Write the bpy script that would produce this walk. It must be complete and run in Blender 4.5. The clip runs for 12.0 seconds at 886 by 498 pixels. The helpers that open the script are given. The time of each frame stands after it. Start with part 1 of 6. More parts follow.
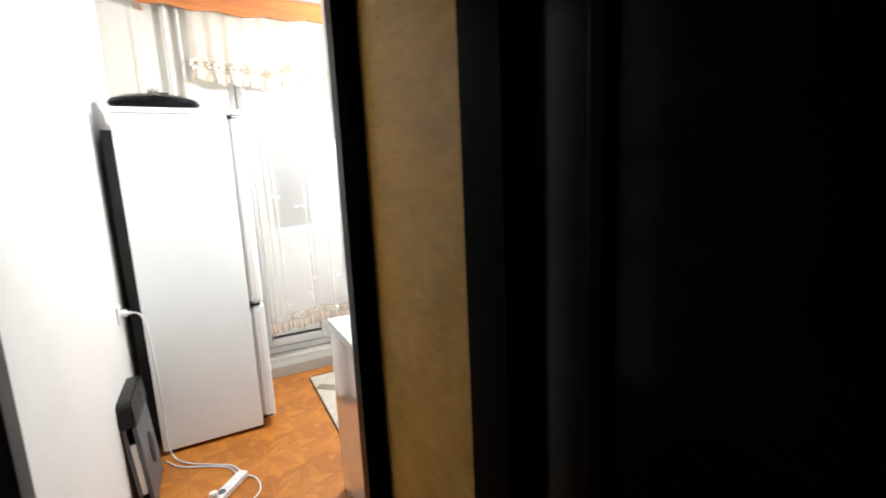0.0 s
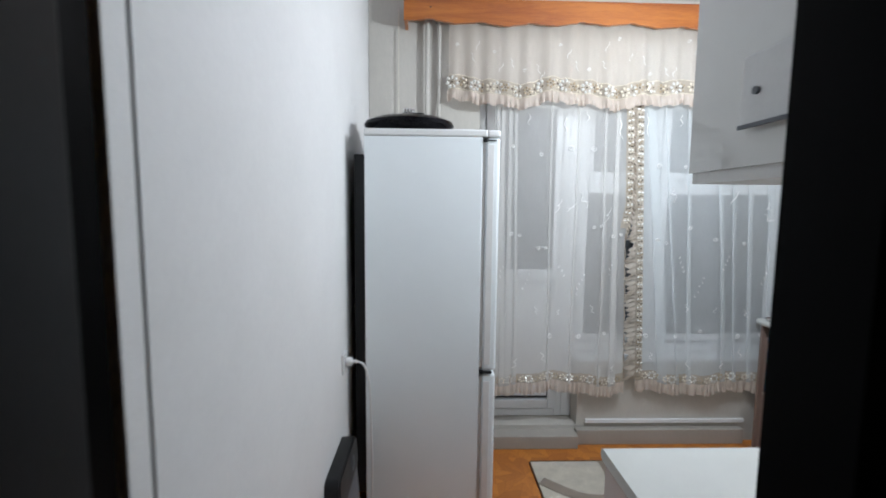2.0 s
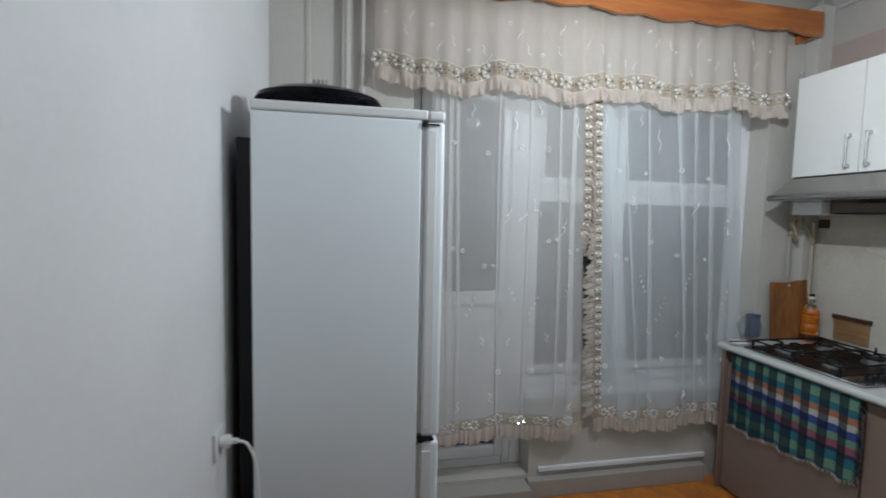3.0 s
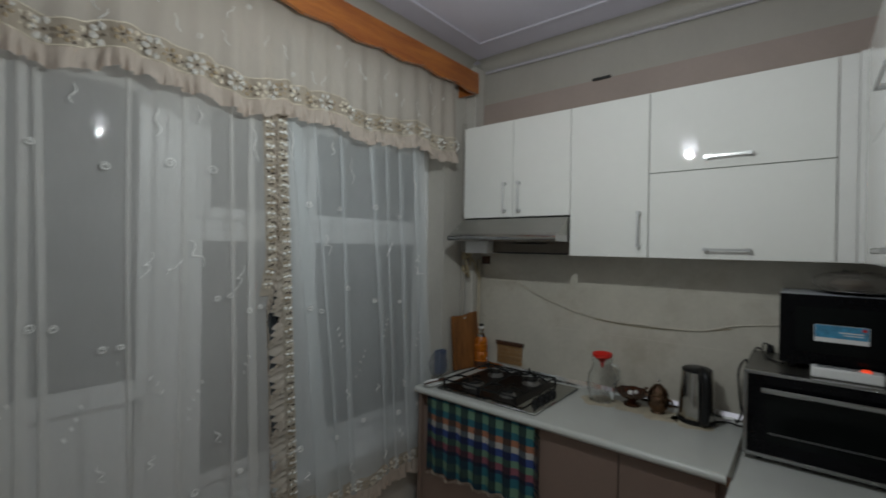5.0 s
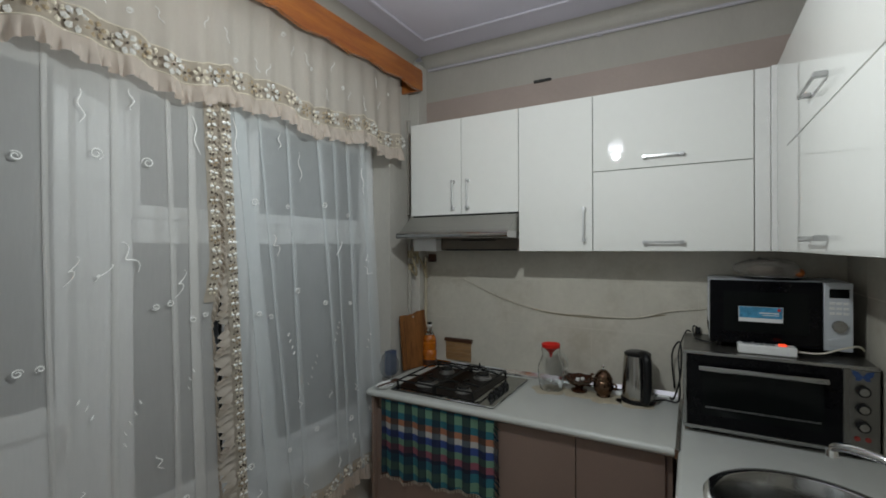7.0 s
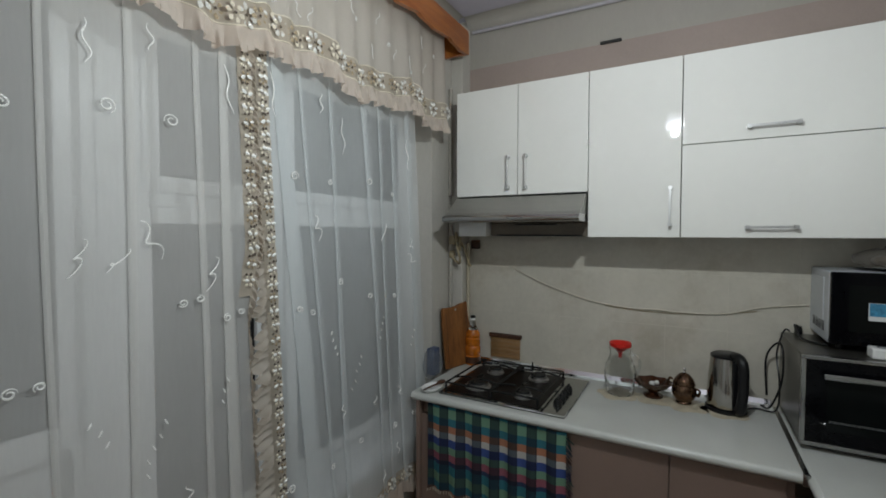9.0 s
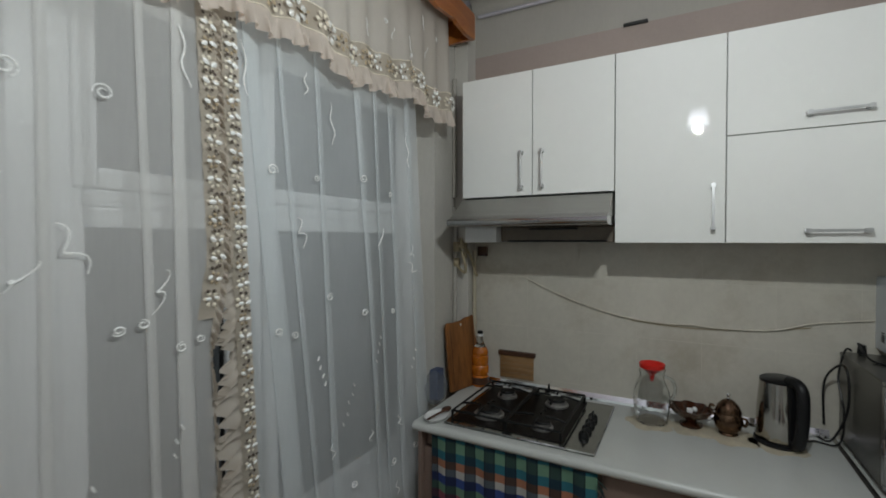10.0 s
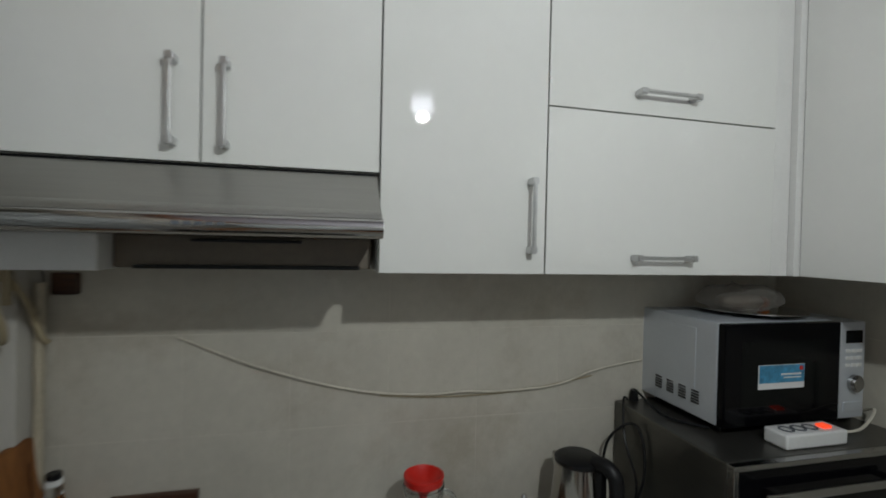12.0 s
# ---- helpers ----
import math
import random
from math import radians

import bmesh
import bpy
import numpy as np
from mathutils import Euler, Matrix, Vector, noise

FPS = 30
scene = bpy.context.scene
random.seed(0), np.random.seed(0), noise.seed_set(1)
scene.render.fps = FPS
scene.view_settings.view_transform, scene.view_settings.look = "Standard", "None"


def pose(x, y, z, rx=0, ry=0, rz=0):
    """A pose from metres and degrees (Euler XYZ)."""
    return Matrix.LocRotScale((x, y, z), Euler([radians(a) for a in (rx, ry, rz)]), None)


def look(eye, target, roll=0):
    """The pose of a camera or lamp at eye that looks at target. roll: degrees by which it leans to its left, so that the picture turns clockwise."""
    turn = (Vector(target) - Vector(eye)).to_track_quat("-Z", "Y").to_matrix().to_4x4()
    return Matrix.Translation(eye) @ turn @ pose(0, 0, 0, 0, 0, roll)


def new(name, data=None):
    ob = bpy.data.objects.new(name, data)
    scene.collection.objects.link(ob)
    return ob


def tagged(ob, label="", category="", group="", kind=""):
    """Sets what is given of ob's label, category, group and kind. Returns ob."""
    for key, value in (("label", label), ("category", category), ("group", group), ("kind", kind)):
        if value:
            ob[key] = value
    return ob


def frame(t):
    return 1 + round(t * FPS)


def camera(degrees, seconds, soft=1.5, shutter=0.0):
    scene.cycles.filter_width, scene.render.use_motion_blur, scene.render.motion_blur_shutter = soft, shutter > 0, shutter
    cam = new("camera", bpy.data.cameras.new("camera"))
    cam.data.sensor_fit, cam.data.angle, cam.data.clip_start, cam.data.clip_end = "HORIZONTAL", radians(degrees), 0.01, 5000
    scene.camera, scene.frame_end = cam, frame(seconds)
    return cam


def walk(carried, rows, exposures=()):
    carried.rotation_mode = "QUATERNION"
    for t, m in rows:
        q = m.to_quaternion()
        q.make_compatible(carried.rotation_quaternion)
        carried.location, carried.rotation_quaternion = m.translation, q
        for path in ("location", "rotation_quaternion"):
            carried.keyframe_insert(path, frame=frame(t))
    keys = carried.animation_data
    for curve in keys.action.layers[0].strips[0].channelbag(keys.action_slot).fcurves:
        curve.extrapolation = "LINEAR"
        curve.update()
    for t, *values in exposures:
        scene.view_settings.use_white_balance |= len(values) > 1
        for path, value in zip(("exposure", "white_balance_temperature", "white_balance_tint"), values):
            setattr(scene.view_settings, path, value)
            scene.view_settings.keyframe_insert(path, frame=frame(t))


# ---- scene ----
cam = camera(90.1, 12.0, soft=1.7, shutter=0.35)
PATH = [
    (0, (0.017, -0.028, 1.447), (0.931, 1.72, 1.122), -2.7),
    (0.5, (-0.037, 0.053, 1.453), (0.623, 1.91, 1.113), -1.2),
    (0.8, (-0.041, 0.133, 1.474), (0.314, 2.079, 1.123), -1.8),
    (1, (-0.043, 0.186, 1.492), (0.068, 2.158, 1.181), -1.9),
    (1.5, (-0.043, 0.419, 1.532), (-0.123, 2.403, 1.292), -0.6),
    (2, (-0.068, 0.724, 1.525), (-0.008, 2.714, 1.33), 0.6),
    (2.2, (-0.072, 0.837, 1.519), (0.044, 2.826, 1.343), 1.2),
    (2.5, (-0.07, 1.01, 1.512), (0.101, 2.995, 1.342), 1.5),
    (2.7, (-0.065, 1.121, 1.511), (0.176, 3.1, 1.356), 1.4),
    (4.3, (0.152, 1.577, 1.585), (1.31, 3.206, 1.494), 1.6),
    (4.5, (0.172, 1.629, 1.593), (1.437, 3.177, 1.526), 1.7),
    (5, (0.21, 1.731, 1.606), (1.753, 3.003, 1.596), 0.9),
    (5.5, (0.185, 1.793, 1.627), (1.954, 2.726, 1.621), -0.9),
    (6, (0.172, 1.799, 1.607), (1.948, 2.718, 1.611), -0.8),
    (6.5, (0.164, 1.819, 1.617), (1.933, 2.752, 1.612), -0.7),
    (7, (0.14, 1.874, 1.595), (1.883, 2.855, 1.586), -0.3),
    (7.5, (0.22, 1.973, 1.559), (1.942, 2.99, 1.531), 0.4),
    (7.7, (0.263, 2.007, 1.567), (1.965, 3.057, 1.531), 0.3),
    (9.5, (0.271, 2.336, 1.586), (2.027, 3.291, 1.519), 0.0),
    (10, (0.477, 2.411, 1.584), (2.23, 3.371, 1.543), -0.1),
    (10.5, (0.656, 2.485, 1.583), (2.405, 3.453, 1.531), 0.1),
    (11, (0.87, 2.657, 1.63), (2.825, 3.072, 1.571), 0.3),
    (11.5, (1.139, 2.739, 1.626), (3.136, 2.642, 1.581), 1.3),
    (12, (1.422, 2.737, 1.636), (3.367, 2.273, 1.61), 1.3),
]

EXPOSE = [(0.0, 1.85, 7350, 9), (0.5, 1.75, 7350, 9), (0.8, 1.55, 7350, 9), (1.3, 1.2, 6800, 9), (1.7, 0.84, 6450, 9), (2.2, 0.32, 6450, 7), (2.7, 0.0, 6450, 7), (4.3, -0.4, 6750, 4),
          (5.0, -1.05, 6950, 4), (5.5, -1.17, 6950, 4), (6.5, -1.06, 6950, 4), (7.0, -0.62, 6950, 4), (7.5, -0.54, 6950, 4), (9.5, -0.53, 6900, 4), (10.0, -0.63, 6950, 4), (10.5, -0.78, 6950, 4), (11.0, -0.7, 6950, 4), (11.5, -0.74, 6950, 4), (12.0, -0.74, 6950, 4)]
walk(cam, [(t, look(eye, target, roll)) for t, eye, target, roll in PATH], EXPOSE)

# ---- world and light ----
world = bpy.data.worlds.new("night")
scene.world = world
world.use_nodes = True
world.node_tree.nodes["Background"].inputs["Color"].default_value = (0.012, 0.016, 0.028, 1)
world.node_tree.nodes["Background"].inputs["Strength"].default_value = 0.6

LAMP = Vector((1.122, 2.35, 2.243))
bulb_light = bpy.data.lights.new("ceiling_bulb", "POINT")
bulb_light.energy, bulb_light.shadow_soft_size, bulb_light.color = 44, 0.021, (0.90, 0.98, 1.07)
bulb_ob = new("ceiling_bulb", bulb_light)
bulb_ob.location = LAMP

# ---- materials ----
def nodes_of(name):
    m = bpy.data.materials.new(name)
    m.use_nodes = True
    nt = m.node_tree
    return m, nt, nt.nodes["Principled BSDF"]


def add(nt, kind, **values):
    n = nt.nodes.new(kind)
    for key, value in values.items():
        if key in n.inputs:
            n.inputs[key].default_value = value
    return n


def rgba(c):
    return (c[0], c[1], c[2], 1)


def surf(name, color, rough=0.5, metal=0.0, vary=0.1, scale=6.0, bump=0.15, fine=90.0, coat=0.0, stain=None, stretch=(1, 1, 1), each=0.0, spec=0.5):
    """A surface with broad and fine variation of its colour, gloss and relief."""
    m, nt, p = nodes_of(name)
    L = nt.links.new
    geo = add(nt, "ShaderNodeNewGeometry")
    mp = add(nt, "ShaderNodeMapping")
    mp.inputs["Scale"].default_value = stretch
    L(geo.outputs["Position"], mp.inputs["Vector"])
    broad = add(nt, "ShaderNodeTexNoise", Scale=scale, Detail=5.0, Roughness=0.6)
    grain = add(nt, "ShaderNodeTexNoise", Scale=fine, Detail=4.0, Roughness=0.65)
    L(mp.outputs[0], broad.inputs["Vector"])
    L(mp.outputs[0], grain.inputs["Vector"])
    ramp = add(nt, "ShaderNodeMapRange")
    ramp.inputs["From Min"].default_value, ramp.inputs["From Max"].default_value = 0.3, 0.7
    ramp.inputs["To Min"].default_value, ramp.inputs["To Max"].default_value = 1 - vary, 1 + vary
    L(broad.outputs["Fac"], ramp.inputs["Value"])
    g2 = add(nt, "ShaderNodeMapRange")
    g2.inputs["From Min"].default_value, g2.inputs["From Max"].default_value = 0.3, 0.7
    g2.inputs["To Min"].default_value, g2.inputs["To Max"].default_value = 1 - vary * 0.6, 1 + vary * 0.6
    L(grain.outputs["Fac"], g2.inputs["Value"])
    mul = add(nt, "ShaderNodeMath")
    mul.operation = "MULTIPLY"
    L(ramp.outputs[0], mul.inputs[0])
    L(g2.outputs[0], mul.inputs[1])
    last = mul.outputs[0]
    if each:
        info = add(nt, "ShaderNodeObjectInfo")
        er = add(nt, "ShaderNodeMapRange")
        er.inputs["To Min"].default_value, er.inputs["To Max"].default_value = 1 - each, 1 + each
        L(info.outputs["Random"], er.inputs["Value"])
        m2 = add(nt, "ShaderNodeMath")
        m2.operation = "MULTIPLY"
        L(last, m2.inputs[0])
        L(er.outputs[0], m2.inputs[1])
        last = m2.outputs[0]
    vm = add(nt, "ShaderNodeVectorMath")
    vm.operation = "SCALE"
    vm.inputs[0].default_value = color
    L(last, vm.inputs["Scale"])
    out = vm.outputs[0]
    if stain:
        blot = add(nt, "ShaderNodeTexNoise", Scale=scale * 0.45, Detail=8.0, Roughness=0.7)
        L(geo.outputs["Position"], blot.inputs["Vector"])
        br = add(nt, "ShaderNodeMapRange")
        br.inputs["From Min"].default_value, br.inputs["From Max"].default_value = 0.52, 0.72
        br.inputs["To Max"].default_value = stain[1]
        L(blot.outputs["Fac"], br.inputs["Value"])
        mx = add(nt, "ShaderNodeMix")
        mx.data_type = "RGBA"
        L(br.outputs[0], mx.inputs["Factor"])
        L(out, mx.inputs["A"])
        mx.inputs["B"].default_value = rgba(stain[0])
        out = mx.outputs["Result"]
    L(out, p.inputs["Base Color"])
    rr = add(nt, "ShaderNodeMapRange")
    rr.inputs["To Min"].default_value, rr.inputs["To Max"].default_value = max(rough - 0.07, 0.02), min(rough + 0.09, 1)
    L(broad.outputs["Fac"], rr.inputs["Value"])
    L(rr.outputs[0], p.inputs["Roughness"])
    p.inputs["Metallic"].default_value = metal
    p.inputs["Specular IOR Level"].default_value = spec
    p.inputs["Coat Weight"].default_value = coat
    p.inputs["Coat Roughness"].default_value = 0.02
    if bump:
        b = add(nt, "ShaderNodeBump", Strength=bump, Distance=0.004)
        L(grain.outputs["Fac"], b.inputs["Height"])
        L(b.outputs[0], p.inputs["Normal"])
    return m


def wood(name, dark, light, rough=0.4, axis=2, scale=14.0, coat=0.0):
    m, nt, p = nodes_of(name)
    L = nt.links.new
    geo = add(nt, "ShaderNodeNewGeometry")
    mp = add(nt, "ShaderNodeMapping")
    s = [1.0, 1.0, 1.0]
    s[axis] = 0.09
    mp.inputs["Scale"].default_value = s
    L(geo.outputs["Position"], mp.inputs["Vector"])
    warp = add(nt, "ShaderNodeTexNoise", Scale=scale, Detail=6.0, Roughness=0.62, Distortion=1.2)
    grain = add(nt, "ShaderNodeTexNoise", Scale=scale * 14, Detail=3.0, Roughness=0.6)
    L(mp.outputs[0], warp.inputs["Vector"])
    L(mp.outputs[0], grain.inputs["Vector"])
    mixv = add(nt, "ShaderNodeMath")
    mixv.operation = "MULTIPLY_ADD"
    mixv.inputs[1].default_value = 0.35
    L(grain.outputs["Fac"], mixv.inputs[0])
    L(warp.outputs["Fac"], mixv.inputs[2])
    r = add(nt, "ShaderNodeValToRGB")
    r.color_ramp.elements[0].position, r.color_ramp.elements[0].color = 0.5, rgba(dark)
    r.color_ramp.elements[1].position, r.color_ramp.elements[1].color = 0.82, rgba(light)
    L(mixv.outputs[0], r.inputs["Fac"])
    L(r.outputs[0], p.inputs["Base Color"])
    p.inputs["Roughness"].default_value = rough
    p.inputs["Coat Weight"].default_value = coat
    p.inputs["Coat Roughness"].default_value = 0.12
    b = add(nt, "ShaderNodeBump", Strength=0.12, Distance=0.002)
    L(mixv.outputs[0], b.inputs["Height"])
    L(b.outputs[0], p.inputs["Normal"])
    return m


def sheer(name, color, cover, behind=0.5):
    """Thin cloth: part of the light goes straight through its weave."""
    m, nt, p = nodes_of(name)
    L = nt.links.new
    p.inputs["Base Color"].default_value = rgba(color)
    p.inputs["Roughness"].default_value = 0.75
    p.inputs["Sheen Weight"].default_value = 0.2
    tl = add(nt, "ShaderNodeBsdfTranslucent", Color=rgba(color))
    tr = add(nt, "ShaderNodeBsdfTransparent")
    half = add(nt, "ShaderNodeMixShader", Fac=behind)
    L(p.outputs[0], half.inputs[1])
    L(tl.outputs[0], half.inputs[2])
    geo = add(nt, "ShaderNodeNewGeometry")
    n1 = add(nt, "ShaderNodeTexNoise", Scale=9.0, Detail=4.0)
    mp = add(nt, "ShaderNodeMapping")
    mp.inputs["Scale"].default_value = (1, 1, 0.12)
    L(geo.outputs["Position"], mp.inputs["Vector"])
    n2 = add(nt, "ShaderNodeTexNoise", Scale=160.0, Detail=2.0)
    L(mp.outputs[0], n2.inputs["Vector"])
    L(geo.outputs["Position"], n1.inputs["Vector"])
    s = add(nt, "ShaderNodeMath")
    s.operation = "ADD"
    L(n1.outputs["Fac"], s.inputs[0])
    L(n2.outputs["Fac"], s.inputs[1])
    r = add(nt, "ShaderNodeMapRange")
    r.inputs["From Min"].default_value, r.inputs["From Max"].default_value = 0.6, 1.4
    r.inputs["To Min"].default_value, r.inputs["To Max"].default_value = cover - 0.02, cover + 0.02
    L(s.outputs[0], r.inputs["Value"])
    mix = add(nt, "ShaderNodeMixShader")
    L(r.outputs[0], mix.inputs["Fac"])
    L(tr.outputs[0], mix.inputs[1])
    L(half.outputs[0], mix.inputs[2])
    L(mix.outputs[0], nt.nodes["Material Output"].inputs["Surface"])
    return m


def glass(name, color=(1, 1, 1), rough=0.0, ior=1.45, grid=0.0):
    m, nt, p = nodes_of(name)
    p.inputs["Base Color"].default_value = rgba(color)
    p.inputs["Transmission Weight"].default_value = 1
    p.inputs["Roughness"].default_value = rough
    p.inputs["IOR"].default_value = ior
    if grid:
        L = nt.links.new
        geo = add(nt, "ShaderNodeNewGeometry")
        sep = add(nt, "ShaderNodeSeparateXYZ")
        L(geo.outputs["Position"], sep.inputs[0])
        total = None
        for ax in ("Y", "Z"):
            k = add(nt, "ShaderNodeMath")
            k.operation = "MULTIPLY"
            k.inputs[1].default_value = 2 * math.pi / grid
            L(sep.outputs[ax], k.inputs[0])
            c = add(nt, "ShaderNodeMath")
            c.operation = "COSINE"
            L(k.outputs[0], c.inputs[0])
            if total is None:
                total = c.outputs[0]
            else:
                s = add(nt, "ShaderNodeMath")
                s.operation = "MAXIMUM"
                L(total, s.inputs[0])
                L(c.outputs[0], s.inputs[1])
                total = s.outputs[0]
        wob = add(nt, "ShaderNodeTexNoise", Scale=60.0, Detail=2.0)
        L(geo.outputs["Position"], wob.inputs["Vector"])
        ws = add(nt, "ShaderNodeMath")
        ws.operation = "MULTIPLY_ADD"
        ws.inputs[1].default_value = 0.5
        L(wob.outputs["Fac"], ws.inputs[0])
        L(total, ws.inputs[2])
        b = add(nt, "ShaderNodeBump", Strength=0.35, Distance=0.003)
        L(ws.outputs[0], b.inputs["Height"])
        L(b.outputs[0], p.inputs["Normal"])
    return m


def emits(name, color, strength):
    m, nt, p = nodes_of(name)
    p.inputs["Base Color"].default_value = rgba(color)
    p.inputs["Emission Color"].default_value = rgba(color)
    p.inputs["Emission Strength"].default_value = strength
    return m


M_WALL = surf("white_plaster", (0.74, 0.74, 0.73), 0.62, vary=0.03, scale=3, bump=0.12, fine=60)
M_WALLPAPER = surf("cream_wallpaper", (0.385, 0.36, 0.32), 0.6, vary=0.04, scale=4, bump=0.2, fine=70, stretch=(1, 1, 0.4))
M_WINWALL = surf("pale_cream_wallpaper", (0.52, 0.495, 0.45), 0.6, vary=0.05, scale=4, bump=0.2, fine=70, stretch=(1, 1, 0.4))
M_TAUPE_BAND = surf("taupe_wall_paint", (0.36, 0.29, 0.255), 0.6, vary=0.05, scale=4, bump=0.1)
M_CEIL = surf("ceiling_paint", (0.58, 0.555, 0.63), 0.7, vary=0.03, scale=2.5, bump=0.1)
M_COVE = surf("ceiling_moulding", (0.46, 0.44, 0.48), 0.6, vary=0.03, bump=0.08)
M_HALL = surf("ochre_wallpaper", (0.44, 0.235, 0.052), 0.5, vary=0.16, scale=9, bump=0.5, fine=38, stain=((0.58, 0.37, 0.13), 0.75), stretch=(1, 0.5, 1.6), spec=0.12)
M_BLACK = surf("black_lacquer", (0.002, 0.002, 0.0022), 0.3, vary=0.2, scale=4, bump=0.05, coat=0.0, spec=0.02)
M_BLACK2 = surf("black_gloss_panel", (0.003, 0.003, 0.003), 0.16, vary=0.2, scale=4, bump=0.02, spec=0.1)
M_SATINBLACK = surf("satin_black_door_paint", (0.006, 0.006, 0.0065), 0.38, vary=0.2, scale=4, bump=0.05, spec=0.06)
M_TILE = surf("cream_wall_tile", (0.545, 0.51, 0.44), 0.22, vary=0.06, scale=7, bump=0.05, fine=40, stain=((0.36, 0.30, 0.225), 0.55), each=0.012)
M_GROUT = surf("tile_grout", (0.56, 0.52, 0.45), 0.85, vary=0.08, bump=0.3)
M_GLOSSWHITE = surf("white_gloss_lacquer", (0.74, 0.735, 0.705), 0.6, vary=0.015, scale=2, bump=0.002, fine=25, coat=1.0, spec=0.1)
M_CARCASS = surf("white_carcass_board", (0.72, 0.71, 0.69), 0.4, vary=0.03, bump=0.03)
M_TAUPE = surf("taupe_cabinet_board", (0.215, 0.15, 0.123), 0.42, vary=0.05, scale=3, bump=0.04, fine=140)
M_TAUPEGLOSS = surf("glossy_taupe_end_board", (0.52, 0.45, 0.42), 0.08, vary=0.04, scale=3, bump=0.01, coat=0.9)
M_COUNTER = surf("white_worktop_laminate", (0.52, 0.53, 0.505), 0.3, vary=0.04, scale=5, bump=0.05, fine=220, stain=((0.50, 0.485, 0.43), 0.3))
M_CHROME = surf("brushed_steel", (0.36, 0.36, 0.355), 0.17, metal=1, vary=0.05, scale=9, bump=0.04, fine=160)
M_KETTLE = surf("dark_mirror_steel", (0.44, 0.42, 0.39), 0.1, metal=1, vary=0.05, scale=9, bump=0.01, fine=160)
M_POLISH = surf("polished_chrome", (0.78, 0.78, 0.78), 0.1, metal=1, vary=0.03, bump=0.01)
M_HANDLE = surf("satin_handle_metal", (0.55, 0.55, 0.55), 0.3, metal=1, vary=0.06, bump=0.02)
M_HOODSTEEL = surf("grey_hood_steel", (0.34, 0.345, 0.33), 0.1, metal=0.95, vary=0.08, scale=5, bump=0.03, stretch=(1, 0.1, 1))
M_VISOR = surf("satin_hood_visor_steel", (0.36, 0.355, 0.325), 0.36, metal=0.75, vary=0.06, scale=5, bump=0.02, stretch=(1, 0.1, 1))
M_DARKSTEEL = surf("dark_oven_steel", (0.14, 0.135, 0.122), 0.3, metal=0.85, vary=0.08, bump=0.03, stretch=(0.15, 1, 1))
M_OVENPANEL = surf("dark_oven_panel_steel", (0.2, 0.195, 0.185), 0.28, metal=0.9, vary=0.06, bump=0.02, stretch=(1, 1, 0.15))
M_NAVYPRINT = surf("dark_blue_print", (0.015, 0.05, 0.16), 0.4, vary=0.3, scale=60, bump=0.0)
M_BLACKGLASS = surf("black_glass", (0.003, 0.003, 0.004), 0.06, vary=0.2, bump=0.0, spec=0.12)
M_BLACKPLASTIC = surf("black_plastic", (0.008, 0.008, 0.009), 0.38, vary=0.12, bump=0.08, spec=0.3)
M_GREYPLASTIC = surf("dark_grey_plastic", (0.10, 0.11, 0.125), 0.4, vary=0.1, bump=0.08)
M_WHITEPLASTIC = surf("white_plastic", (0.76, 0.76, 0.75), 0.35, vary=0.04, bump=0.03)
M_SILVERPLASTIC = surf("silver_painted_steel", (0.58, 0.61, 0.65), 0.35, metal=0.35, vary=0.03, bump=0.02)
M_PIPE = surf("yellowed_pipe_paint", (0.44, 0.385, 0.29), 0.5, vary=0.12, scale=20, bump=0.1)
M_CABLE = surf("cream_cable", (0.66, 0.62, 0.53), 0.5, vary=0.06, bump=0.05)
M_OLDCABLE = surf("beige_cable", (0.62, 0.57, 0.48), 0.5, vary=0.12, scale=20, bump=0.05)
M_PVC = surf("white_window_plastic", (0.80, 0.81, 0.82), 0.3, vary=0.03, scale=3, bump=0.02)
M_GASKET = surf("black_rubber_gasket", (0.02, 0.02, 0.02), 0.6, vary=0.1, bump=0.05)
M_FRIDGE = surf("white_fridge_enamel", (0.85, 0.895, 0.91), 0.32, vary=0.025, scale=2, bump=0.06, fine=420, coat=0.15)
M_CORNICE = wood("varnished_orange_pine", (0.26, 0.066, 0.010), (0.43, 0.14, 0.022), 0.3, axis=0, scale=16, coat=0.5)
M_BOARD = wood("cutting_board_wood", (0.14, 0.048, 0.011), (0.29, 0.115, 0.03), 0.5, axis=2, scale=18)
M_SLAT = wood("pale_bamboo", (0.27, 0.14, 0.055), (0.46, 0.27, 0.12), 0.55, axis=1, scale=25)
M_DARKWOOD = wood("dark_brown_wood", (0.035, 0.012, 0.006), (0.09, 0.035, 0.015), 0.45, axis=1, scale=20)
M_SHEER = sheer("ivory_sheer_voile", (0.81, 0.84, 0.85), 0.55, 0.42)
M_SHEERDENSE = sheer("dense_ivory_sheer_voile", (0.84, 0.83, 0.81), 0.58, 0.43)
M_VALANCE = sheer("cream_valance_voile", (0.76, 0.69, 0.615), 0.76)
M_RUFFLE = sheer("beige_ruffle_voile", (0.77, 0.665, 0.58), 0.83, 0.45)
M_SATIN = surf("satin_embroidery_thread", (0.90, 0.895, 0.87), 0.25, vary=0.05, bump=0.2, fine=400)
M_LACE = surf("cream_lace_thread", (0.74, 0.67, 0.55), 0.6, vary=0.1, bump=0.3, fine=300)
M_LACEDARK = surf("tan_lace_thread", (0.42, 0.33, 0.22), 0.6, vary=0.12, bump=0.3, fine=300)
